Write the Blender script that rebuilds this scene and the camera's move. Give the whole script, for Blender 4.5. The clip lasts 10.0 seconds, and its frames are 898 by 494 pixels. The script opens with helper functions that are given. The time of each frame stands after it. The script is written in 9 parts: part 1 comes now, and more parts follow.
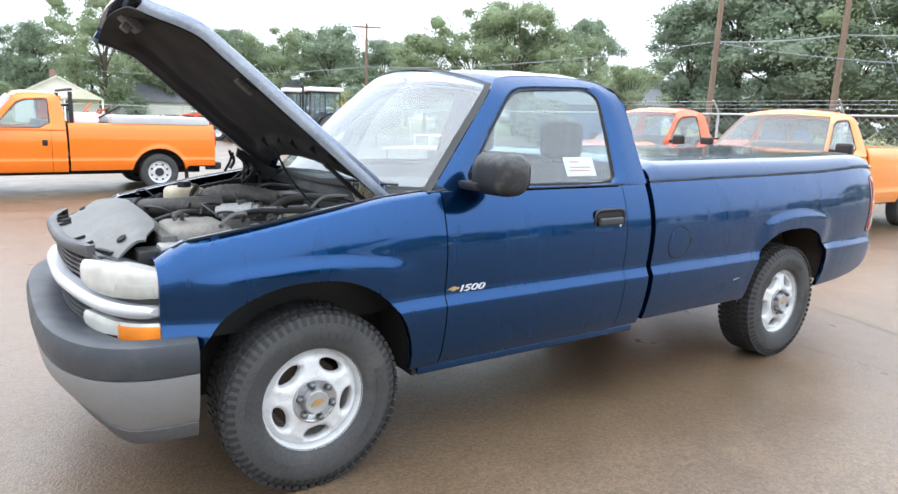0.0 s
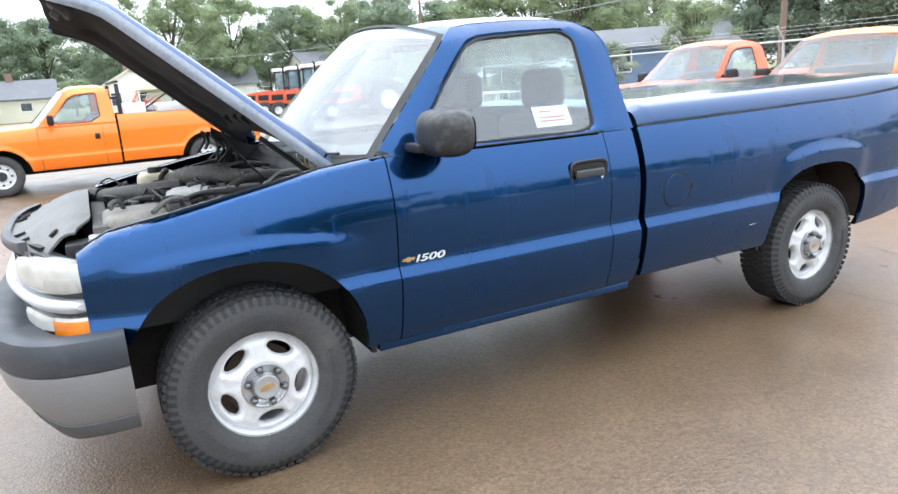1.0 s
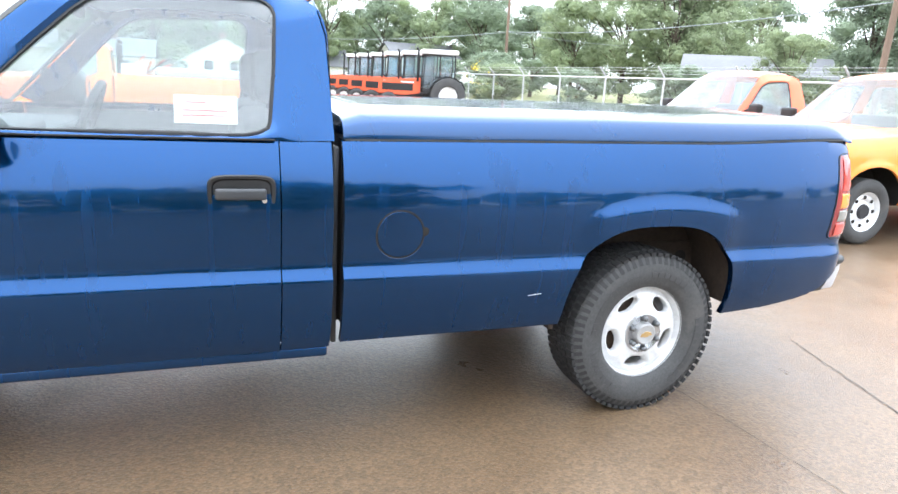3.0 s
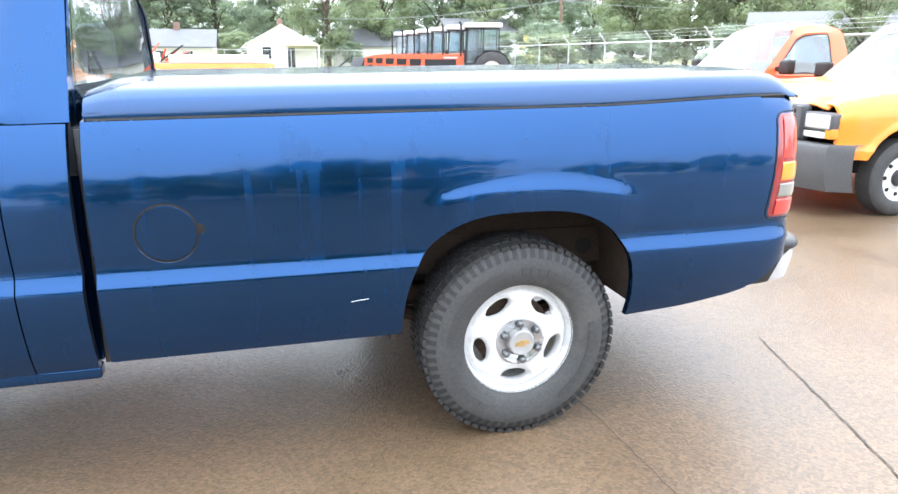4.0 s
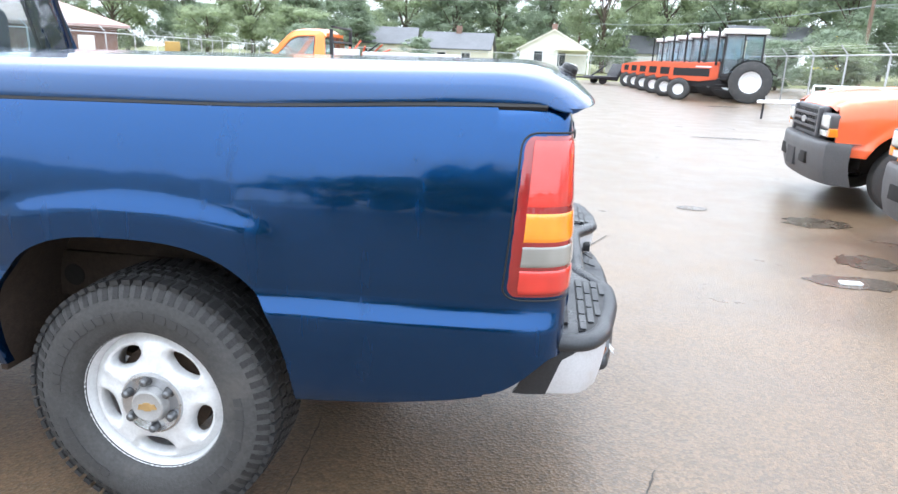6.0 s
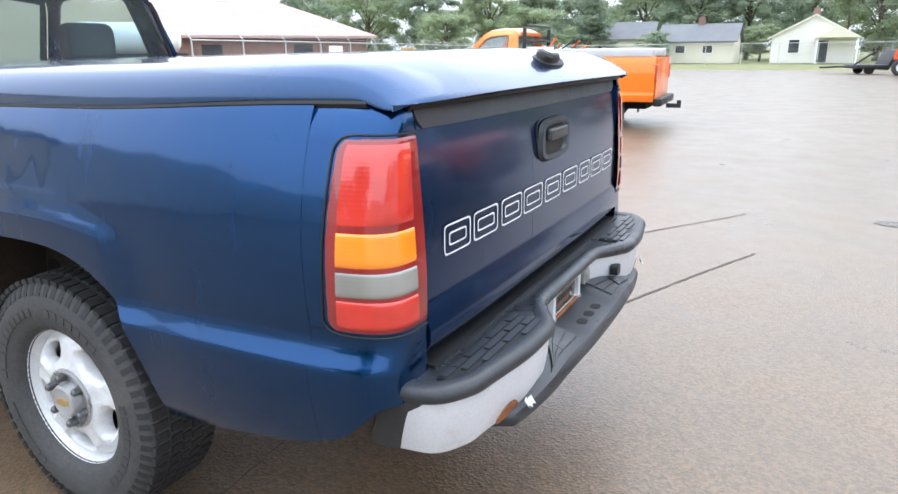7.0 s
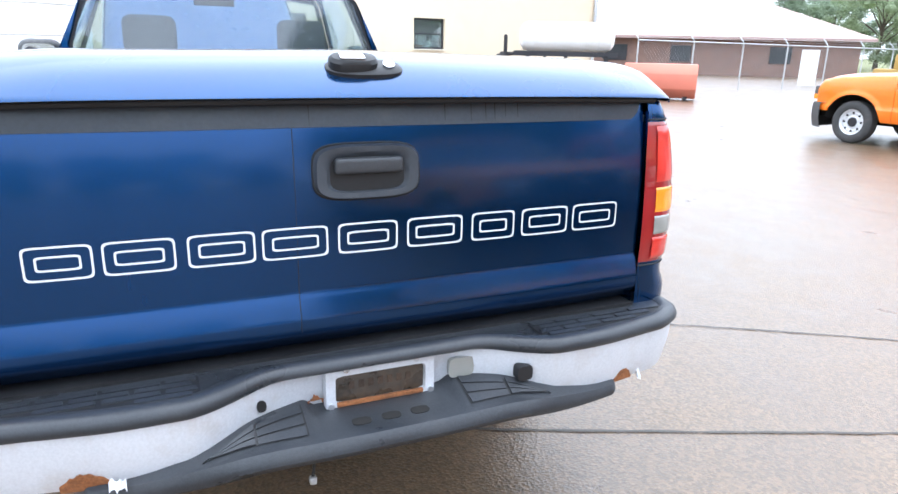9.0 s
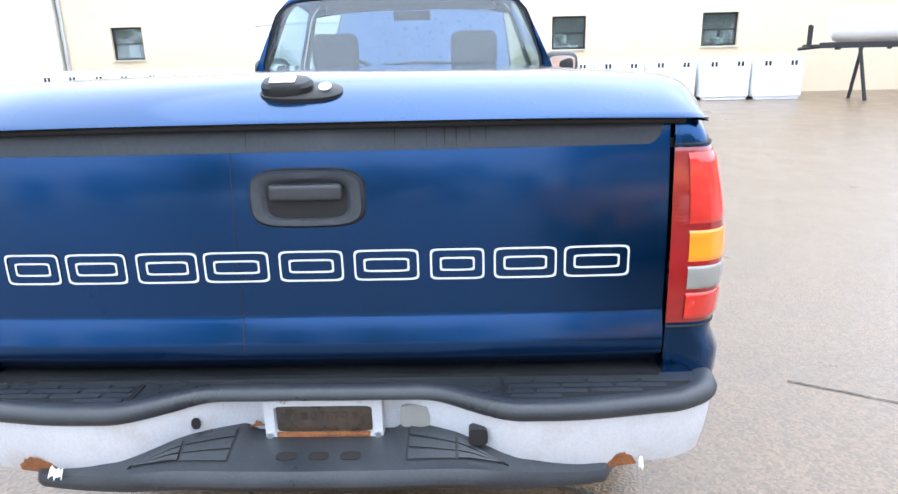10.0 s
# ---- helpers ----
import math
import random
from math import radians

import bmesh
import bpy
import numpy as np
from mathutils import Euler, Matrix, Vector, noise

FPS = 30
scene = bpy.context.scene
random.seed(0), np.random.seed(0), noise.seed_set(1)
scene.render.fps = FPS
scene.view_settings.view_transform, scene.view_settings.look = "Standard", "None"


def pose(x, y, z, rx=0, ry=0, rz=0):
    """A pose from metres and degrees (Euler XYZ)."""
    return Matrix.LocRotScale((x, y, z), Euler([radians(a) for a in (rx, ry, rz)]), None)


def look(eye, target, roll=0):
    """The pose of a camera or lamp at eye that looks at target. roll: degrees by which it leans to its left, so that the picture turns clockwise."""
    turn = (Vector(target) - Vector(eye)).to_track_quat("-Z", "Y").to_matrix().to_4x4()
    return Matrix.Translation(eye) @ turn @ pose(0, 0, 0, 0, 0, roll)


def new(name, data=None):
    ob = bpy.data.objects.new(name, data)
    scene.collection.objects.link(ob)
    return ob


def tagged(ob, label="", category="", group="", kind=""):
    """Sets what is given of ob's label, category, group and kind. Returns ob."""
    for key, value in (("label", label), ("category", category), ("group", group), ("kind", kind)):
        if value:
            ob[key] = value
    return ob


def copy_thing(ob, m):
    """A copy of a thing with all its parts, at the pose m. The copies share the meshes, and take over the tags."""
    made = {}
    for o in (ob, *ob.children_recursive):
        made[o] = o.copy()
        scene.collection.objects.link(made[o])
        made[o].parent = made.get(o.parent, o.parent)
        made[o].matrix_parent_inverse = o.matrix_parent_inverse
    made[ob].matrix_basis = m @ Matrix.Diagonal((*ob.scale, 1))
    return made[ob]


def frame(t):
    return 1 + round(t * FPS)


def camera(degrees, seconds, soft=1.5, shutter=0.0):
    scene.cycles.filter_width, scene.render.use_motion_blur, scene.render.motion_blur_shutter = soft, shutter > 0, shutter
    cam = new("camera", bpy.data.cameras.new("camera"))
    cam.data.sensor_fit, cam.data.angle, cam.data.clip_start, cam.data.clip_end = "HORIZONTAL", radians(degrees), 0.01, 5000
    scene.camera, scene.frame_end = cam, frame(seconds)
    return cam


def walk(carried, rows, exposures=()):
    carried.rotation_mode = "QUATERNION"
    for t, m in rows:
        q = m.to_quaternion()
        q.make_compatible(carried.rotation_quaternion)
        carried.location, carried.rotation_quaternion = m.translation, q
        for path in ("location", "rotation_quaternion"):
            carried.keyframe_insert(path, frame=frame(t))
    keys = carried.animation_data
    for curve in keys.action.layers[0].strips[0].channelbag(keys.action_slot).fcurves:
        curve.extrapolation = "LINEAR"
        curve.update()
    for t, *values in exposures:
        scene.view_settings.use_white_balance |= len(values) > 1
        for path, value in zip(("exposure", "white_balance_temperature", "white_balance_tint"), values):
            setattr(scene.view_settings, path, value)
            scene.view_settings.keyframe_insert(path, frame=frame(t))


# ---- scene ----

cam = camera(67.3, 10.0)
PATH = [
    (0, (-1.011, -3.388, 1.533), (0.085, -1.757, 1.161), 1.8),
    (0.5, (-0.809, -3.446, 1.523), (0.194, -1.76, 1.134), -1.3),
    (1, (-0.459, -3.488, 1.515), (0.43, -1.763, 1.032), -3.7),
    (1.5, (-0.03, -3.392, 1.507), (0.819, -1.659, 0.981), -3.7),
    (2, (0.433, -3.434, 1.476), (1.217, -1.654, 1.01), -1.2),
    (2.5, (0.95, -3.431, 1.455), (1.699, -1.653, 0.927), 3.1),
    (2.7, (1.154, -3.403, 1.465), (1.9, -1.604, 1.011), 3.5),
    (3.8, (2.301, -3.235, 1.406), (2.788, -1.383, 0.83), 0.1),
    (4, (2.499, -3.156, 1.418), (2.992, -1.296, 0.872), 0.3),
    (4.5, (3.017, -3.049, 1.394), (3.32, -1.139, 0.881), 0.3),
    (5, (3.515, -2.889, 1.38), (3.734, -0.983, 0.814), 1.6),
    (5.2, (3.715, -2.807, 1.385), (3.91, -0.893, 0.838), 2.1),
    (6.3, (4.693, -2.435, 1.394), (4.296, -0.554, 0.842), 2.6),
    (6.5, (4.842, -2.303, 1.411), (4.398, -0.438, 0.841), 3.2),
    (7, (5.238, -2.018, 1.376), (4.334, -0.323, 0.82), -0.5),
    (7.5, (5.526, -1.674, 1.379), (4.407, -0.124, 0.792), 1.5),
    (8, (5.73, -1.275, 1.398), (4.398, 0.089, 0.793), -0.1),
    (8.5, (5.987, -0.878, 1.407), (4.376, 0.138, 0.798), 0.4),
    (9, (6.038, -0.449, 1.394), (4.281, 0.322, 0.831), 1.3),
    (9.5, (6.058, -0.036, 1.403), (4.16, 0.285, 0.862), -1.3),
    (10, (6.002, 0.353, 1.426), (4.082, 0.302, 0.867), -1.4),
]
walk(cam, [(t, look(eye, target, roll)) for t, eye, target, roll in PATH],
     exposures=[(0, 0.44, 6000, 10), (2.2, 0.90, 6020, 10), (4, 1.22, 6000, 10), (5, 0.98, 5850, 10), (6.5, 0.62, 5880, 10), (7.2, 0.43, 5880, 10), (8, 0.58, 5760, 10), (10, 0.76, 5620, 10)])


# ---- world, sun, exposure ----
world = bpy.data.worlds.new("overcast_sky")
scene.world = world
world.use_nodes = True
wn, wl = world.node_tree.nodes, world.node_tree.links
wn.clear()
w_out = wn.new("ShaderNodeOutputWorld")
w_bg = wn.new("ShaderNodeBackground")
w_sky = wn.new("ShaderNodeTexSky")
w_sky.sky_type = "NISHITA"
w_sky.sun_disc = False
w_sky.sun_elevation = radians(72)
w_sky.sun_rotation = radians(328)
w_sky.dust_density = 4.0
w_mix = wn.new("ShaderNodeMixRGB")
w_mix.inputs["Fac"].default_value = 0.88
w_mix.inputs["Color2"].default_value = (20.5, 21.3, 22.1, 1)
wl.new(w_sky.outputs["Color"], w_mix.inputs["Color1"])
# an overcast sky is twice as bright overhead as at the horizon
w_tc = wn.new("ShaderNodeTexCoord")
w_sep = wn.new("ShaderNodeSeparateXYZ")
w_up = wn.new("ShaderNodeMapRange")
w_up.inputs["To Min"].default_value, w_up.inputs["To Max"].default_value = 0.74, 1.30
wl.new(w_tc.outputs["Generated"], w_sep.inputs["Vector"])
wl.new(w_sep.outputs["Z"], w_up.inputs["Value"])
w_mul = wn.new("ShaderNodeMixRGB")
w_mul.blend_type = "MULTIPLY"
w_mul.inputs["Fac"].default_value = 1.0
wl.new(w_mix.outputs["Color"], w_mul.inputs["Color1"])
wl.new(w_up.outputs["Result"], w_mul.inputs["Color2"])
wl.new(w_mul.outputs["Color"], w_bg.inputs["Color"])
w_bg.inputs["Strength"].default_value = 0.1
wl.new(w_bg.outputs["Background"], w_out.inputs["Surface"])

sun = new("sun", bpy.data.lights.new("sun", "SUN"))
sun.data.energy = 0.9
sun.data.angle = radians(80)
sun.data.color = (1.0, 0.96, 0.9)
sun.matrix_world = look((0, 0, 30), (5.0, -8.0, 0))


# ---- materials ----
def nodes_of(name):
    m = bpy.data.materials.new(name)
    m.use_nodes = True
    nt = m.node_tree
    return m, nt, nt.nodes["Principled BSDF"]


def varied(name, base, rough=0.5, metal=0.0, vary=0.15, scale=4.0, fine=60.0, bump=0.0, bump_scale=120.0, coat=0.0, coat_rough=0.05,
           spec=0.5, rough_vary=0.1, dirt=None, dirt_amount=0.0, dirt_scale=2.5, island=0.0, stretch=(1, 1, 1)):
    """A surface with variation at two scales, fine relief, and dirt of its own shape."""
    m, nt, p = nodes_of(name)
    n, l = nt.nodes, nt.links
    tc = n.new("ShaderNodeTexCoord")
    mp = n.new("ShaderNodeMapping")
    mp.inputs["Scale"].default_value = stretch
    l.new(tc.outputs["Object"], mp.inputs["Vector"])
    big = n.new("ShaderNodeTexNoise")
    big.inputs["Scale"].default_value = scale
    big.inputs["Detail"].default_value = 5
    l.new(mp.outputs["Vector"], big.inputs["Vector"])
    small = n.new("ShaderNodeTexNoise")
    small.inputs["Scale"].default_value = fine
    small.inputs["Detail"].default_value = 3
    l.new(mp.outputs["Vector"], small.inputs["Vector"])
    add = n.new("ShaderNodeMath")
    add.operation = "ADD"
    l.new(big.outputs["Fac"], add.inputs[0])
    l.new(small.outputs["Fac"], add.inputs[1])
    ramp = n.new("ShaderNodeMapRange")
    ramp.inputs["From Min"].default_value = 0.7
    ramp.inputs["From Max"].default_value = 1.3
    ramp.inputs["To Min"].default_value = 1 - vary
    ramp.inputs["To Max"].default_value = 1 + vary
    l.new(add.outputs[0], ramp.inputs["Value"])
    val = ramp.outputs["Result"]
    if island:
        geo = n.new("ShaderNodeNewGeometry")
        mr = n.new("ShaderNodeMapRange")
        mr.inputs["To Min"].default_value = 1 - island
        mr.inputs["To Max"].default_value = 1 + island
        l.new(geo.outputs["Random Per Island"], mr.inputs["Value"])
        mul = n.new("ShaderNodeMath")
        mul.operation = "MULTIPLY"
        l.new(val, mul.inputs[0])
        l.new(mr.outputs["Result"], mul.inputs[1])
        val = mul.outputs[0]
    hsv = n.new("ShaderNodeHueSaturation")
    hsv.inputs["Color"].default_value = (*base, 1)
    l.new(val, hsv.inputs["Value"])
    col = hsv.outputs["Color"]
    if dirt:
        dn = n.new("ShaderNodeTexNoise")
        dn.inputs["Scale"].default_value = dirt_scale
        dn.inputs["Detail"].default_value = 8
        dn.inputs["Roughness"].default_value = 0.65
        l.new(mp.outputs["Vector"], dn.inputs["Vector"])
        dr = n.new("ShaderNodeMapRange")
        dr.inputs["From Min"].default_value = 0.5
        dr.inputs["From Max"].default_value = 0.72
        dr.inputs["To Max"].default_value = dirt_amount
        l.new(dn.outputs["Fac"], dr.inputs["Value"])
        mx = n.new("ShaderNodeMixRGB")
        mx.inputs["Color2"].default_value = (*dirt, 1)
        l.new(dr.outputs["Result"], mx.inputs["Fac"])
        l.new(col, mx.inputs["Color1"])
        col = mx.outputs["Color"]
    l.new(col, p.inputs["Base Color"])
    rr = n.new("ShaderNodeMapRange")
    rr.inputs["From Min"].default_value = 0.3
    rr.inputs["From Max"].default_value = 0.7
    rr.inputs["To Min"].default_value = max(0.02, rough - rough_vary)
    rr.inputs["To Max"].default_value = min(1, rough + rough_vary)
    l.new(big.outputs["Fac"], rr.inputs["Value"])
    l.new(rr.outputs["Result"], p.inputs["Roughness"])
    p.inputs["Metallic"].default_value = metal
    p.inputs["Specular IOR Level"].default_value = spec
    p.inputs["Coat Weight"].default_value = coat
    p.inputs["Coat Roughness"].default_value = coat_rough
    if bump:
        bn = n.new("ShaderNodeTexNoise")
        bn.inputs["Scale"].default_value = bump_scale
        bn.inputs["Detail"].default_value = 4
        l.new(mp.outputs["Vector"], bn.inputs["Vector"])
        bp = n.new("ShaderNodeBump")
        bp.inputs["Strength"].default_value = bump
        bp.inputs["Distance"].default_value = 0.01
        l.new(bn.outputs["Fac"], bp.inputs["Height"])
        l.new(bp.outputs["Normal"], p.inputs["Normal"])
    return m


def glass(name, tint, rough=0.02, see=0.75, ior=1.75, haze=0.05):
    """A thin pane: a mix of clear and glossy by Fresnel, with a tint."""
    m, nt, p = nodes_of(name)
    n, l = nt.nodes, nt.links
    n.remove(p)
    tr = n.new("ShaderNodeBsdfTransparent")
    tr.inputs["Color"].default_value = (*[c * see for c in tint], 1)
    gl = n.new("ShaderNodeBsdfGlossy")
    gl.inputs["Roughness"].default_value = rough
    gl.inputs["Color"].default_value = (0.95, 0.97, 0.98, 1)
    # both faces of the pane mirror more at a slant
    lw = n.new("ShaderNodeLayerWeight")
    lw.inputs["Blend"].default_value = 0.5
    pw = n.new("ShaderNodeMath")
    pw.operation = "POWER"
    pw.inputs[1].default_value = 4.0
    l.new(lw.outputs["Facing"], pw.inputs[0])
    fr = n.new("ShaderNodeMapRange")
    fr.inputs["To Min"].default_value = 1.7 * ((ior - 1) / (ior + 1)) ** 2
    l.new(pw.outputs[0], fr.inputs["Value"])
    mx = n.new("ShaderNodeMixShader")
    l.new(fr.outputs["Result"], mx.inputs["Fac"])
    l.new(tr.outputs["BSDF"], mx.inputs[1])
    l.new(gl.outputs["BSDF"], mx.inputs[2])
    # pale diffuse share stands in for sky mirrored by the pane
    df = n.new("ShaderNodeBsdfDiffuse")
    df.inputs["Color"].default_value = (0.72, 0.76, 0.78, 1)
    no = n.new("ShaderNodeTexNoise")
    no.inputs["Scale"].default_value = 1.6
    no.inputs["Detail"].default_value = 2
    mr = n.new("ShaderNodeMapRange")
    mr.inputs["From Min"].default_value = 0.3
    mr.inputs["From Max"].default_value = 0.7
    mr.inputs["To Min"].default_value = haze * 0.6
    mr.inputs["To Max"].default_value = haze * 1.4
    l.new(no.outputs["Fac"], mr.inputs["Value"])
    m2 = n.new("ShaderNodeMixShader")
    l.new(mr.outputs["Result"], m2.inputs["Fac"])
    l.new(mx.outputs["Shader"], m2.inputs[1])
    l.new(df.outputs["BSDF"], m2.inputs[2])
    l.new(m2.outputs["Shader"], n["Material Output"].inputs["Surface"])
    return m


def lens(name, base, rough=0.15, emit=0.0):
    m, nt, p = nodes_of(name)
    p.inputs["Base Color"].default_value = (*base, 1)
    p.inputs["Roughness"].default_value = rough
    p.inputs["Coat Weight"].default_value = 1.0
    p.inputs["Coat Roughness"].default_value = 0.04
    n, l = nt.nodes, nt.links
    tc = n.new("ShaderNodeTexCoord")
    wv = n.new("ShaderNodeTexWave")
    wv.wave_type = "BANDS"
    wv.bands_direction = "Z"
    wv.inputs["Scale"].default_value = 34
    l.new(tc.outputs["Object"], wv.inputs["Vector"])
    bp = n.new("ShaderNodeBump")
    bp.inputs["Strength"].default_value = 0.035
    bp.inputs["Distance"].default_value = 0.004
    l.new(wv.outputs["Fac"], bp.inputs["Height"])
    l.new(bp.outputs["Normal"], p.inputs["Normal"])
    no = n.new("ShaderNodeTexNoise")
    no.inputs["Scale"].default_value = 9
    l.new(tc.outputs["Object"], no.inputs["Vector"])
    hs = n.new("ShaderNodeHueSaturation")
    hs.inputs["Color"].default_value = (*base, 1)
    mr = n.new("ShaderNodeMapRange")
    mr.inputs["From Min"].default_value = 0.3
    mr.inputs["From Max"].default_value = 0.7
    mr.inputs["To Min"].default_value = 0.8
    mr.inputs["To Max"].default_value = 1.15
    l.new(no.outputs["Fac"], mr.inputs["Value"])
    l.new(mr.outputs["Result"], hs.inputs["Value"])
    l.new(hs.outputs["Color"], p.inputs["Base Color"])
    return m


def lot_material():
    """Worn exposed-aggregate paving, damp in places."""
    m, nt, p = nodes_of("worn_paving")
    n, l = nt.nodes, nt.links
    tc = n.new("ShaderNodeTexCoord")

    def noise_at(scale, detail=5, rough=0.55):
        x = n.new("ShaderNodeTexNoise")
        x.inputs["Scale"].default_value = scale
        x.inputs["Detail"].default_value = detail
        x.inputs["Roughness"].default_value = rough
        l.new(tc.outputs["Object"], x.inputs["Vector"])
        return x

    big, mid, grit = noise_at(0.22), noise_at(1.7, 6, 0.6), noise_at(95, 3, 0.7)
    vor = n.new("ShaderNodeTexVoronoi")
    vor.inputs["Scale"].default_value = 85
    l.new(tc.outputs["Object"], vor.inputs["Vector"])
    c1 = n.new("ShaderNodeMixRGB")
    c1.inputs["Color1"].default_value = (0.112, 0.071, 0.037, 1)
    c1.inputs["Color2"].default_value = (0.168, 0.117, 0.072, 1)
    l.new(big.outputs["Fac"], c1.inputs["Fac"])
    c2 = n.new("ShaderNodeMixRGB")
    c2.blend_type = "MULTIPLY"
    c2.inputs["Fac"].default_value = 0.75
    r2 = n.new("ShaderNodeValToRGB")
    r2.color_ramp.elements[0].position, r2.color_ramp.elements[0].color = 0.3, (0.76, 0.74, 0.72, 1)
    r2.color_ramp.elements[1].position, r2.color_ramp.elements[1].color = 0.68, (1.08, 1.07, 1.05, 1)
    l.new(mid.outputs["Fac"], r2.inputs["Fac"])
    l.new(c1.outputs["Color"], c2.inputs["Color1"])
    l.new(r2.outputs["Color"], c2.inputs["Color2"])
    stone = n.new("ShaderNodeMapRange")
    stone.inputs["From Min"].default_value = 0.0
    stone.inputs["From Max"].default_value = 1.0
    stone.inputs["To Min"].default_value = 0.66
    stone.inputs["To Max"].default_value = 1.36
    sep = n.new("ShaderNodeSeparateColor")
    l.new(vor.outputs["Color"], sep.inputs["Color"])
    l.new(sep.outputs["Red"], stone.inputs["Value"])
    hs = n.new("ShaderNodeHueSaturation")
    l.new(c2.outputs["Color"], hs.inputs["Color"])
    l.new(stone.outputs["Result"], hs.inputs["Value"])
    speck = n.new("ShaderNodeMapRange")
    speck.inputs["From Min"].default_value = 0.63
    speck.inputs["From Max"].default_value = 0.72
    speck.inputs["To Max"].default_value = 0.40
    l.new(grit.outputs["Fac"], speck.inputs["Value"])
    c3 = n.new("ShaderNodeMixRGB")
    c3.inputs["Color2"].default_value = (0.34, 0.30, 0.25, 1)
    l.new(speck.outputs["Result"], c3.inputs["Fac"])
    l.new(hs.outputs["Color"], c3.inputs["Color1"])
    l.new(c3.outputs["Color"], p.inputs["Base Color"])
    rr = n.new("ShaderNodeMapRange")
    rr.inputs["From Min"].default_value = 0.3
    rr.inputs["From Max"].default_value = 0.7
    rr.inputs["To Min"].default_value = 0.26
    rr.inputs["To Max"].default_value = 0.52
    p.inputs["Coat Weight"].default_value = 0.42
    p.inputs["Coat Roughness"].default_value = 0.30
    l.new(mid.outputs["Fac"], rr.inputs["Value"])
    l.new(rr.outputs["Result"], p.inputs["Roughness"])
    bp = n.new("ShaderNodeBump")
    bp.inputs["Strength"].default_value = 0.42
    bp.inputs["Distance"].default_value = 0.006
    ad = n.new("ShaderNodeMath")
    ad.operation = "ADD"
    l.new(vor.outputs["Distance"], ad.inputs[0])
    l.new(grit.outputs["Fac"], ad.inputs[1])
    l.new(ad.outputs[0], bp.inputs["Height"])
    l.new(bp.outputs["Normal"], p.inputs["Normal"])
    return m


def leafy(*args, **kw):
    """Leaves let part of the light through."""
    m = varied(*args, **kw)
    n, l = m.node_tree.nodes, m.node_tree.links
    p = n["Principled BSDF"]
    tr = n.new("ShaderNodeBsdfTranslucent")
    l.new(p.inputs["Base Color"].links[0].from_socket, tr.inputs["Color"])
    add = n.new("ShaderNodeAddShader")
    l.new(p.outputs["BSDF"], add.inputs[0])
    l.new(tr.outputs["BSDF"], add.inputs[1])
    l.new(add.outputs["Shader"], n["Material Output"].inputs["Surface"])
    return m


M = {}
M["blue"] = varied("blue_metallic_paint", (0.0024, 0.042, 0.140), 0.17, 0.90, 0.08, 1.5, 300, coat=0.54, coat_rough=0.035, rough_vary=0.04,
                   dirt=(0.0026, 0.040, 0.130), dirt_amount=0.35, dirt_scale=3)
# rain streaks down the blue panels
bn, bl = M["blue"].node_tree.nodes, M["blue"].node_tree.links
b_tc, b_map, b_no, b_mr, b_add = (bn.new("ShaderNode" + k) for k in ("TexCoord", "Mapping", "TexNoise", "MapRange", "Math"))
b_map.inputs["Scale"].default_value = (20, 20, 0.45)
b_no.inputs["Scale"].default_value = 1.0
b_no.inputs["Detail"].default_value = 3
bl.new(b_tc.outputs["Object"], b_map.inputs["Vector"])
bl.new(b_map.outputs["Vector"], b_no.inputs["Vector"])
bl.new(b_no.outputs["Fac"], b_mr.inputs["Value"])
b_mr.inputs["From Min"].default_value, b_mr.inputs["From Max"].default_value = 0.55, 0.75
b_mr.inputs["To Min"].default_value, b_mr.inputs["To Max"].default_value = 0.0, 0.26
b_p = bn["Principled BSDF"]
bl.new(b_p.inputs["Roughness"].links[0].from_socket, b_add.inputs[0])
bl.new(b_mr.outputs["Result"], b_add.inputs[1])
bl.new(b_add.outputs[0], b_p.inputs["Roughness"])
# pressed panels are never quite flat
b_wave, b_bump = bn.new("ShaderNodeTexNoise"), bn.new("ShaderNodeBump")
b_wave.inputs["Scale"].default_value = 5.0
b_wave.inputs["Detail"].default_value = 2
bl.new(b_tc.outputs["Object"], b_wave.inputs["Vector"])
b_bump.inputs["Strength"].default_value = 1.0
b_bump.inputs["Distance"].default_value = 0.0028
bl.new(b_wave.outputs["Fac"], b_bump.inputs["Height"])
bl.new(b_bump.outputs["Normal"], b_p.inputs["Normal"])
bl.new(b_bump.outputs["Normal"], b_p.inputs["Coat Normal"])
M["satin_blue"] = varied("dulled_blue_tailgate_paint", (0.0018, 0.040, 0.142), 0.22, 0.90, 0.10, 1.5, 300, coat=0.5, coat_rough=0.10, rough_vary=0.08,
                         dirt=(0.003, 0.036, 0.110), dirt_amount=0.5, dirt_scale=4, stretch=(1, 1, 0.3))
M["faded_blue"] = varied("weathered_blue_lid_paint", (0.002, 0.036, 0.118), 0.26, 0.82, 0.10, 1.5, 200, coat=0.9, coat_rough=0.06, rough_vary=0.10,
                         dirt=(0.003, 0.046, 0.132), dirt_amount=0.5, dirt_scale=2)
M["orange"] = varied("orange_paint", (0.95, 0.205, 0.003), 0.4, 0, 0.06, 1.2, 200, coat=0.55, coat_rough=0.06, dirt=(0.7, 0.17, 0.01), dirt_amount=0.2)
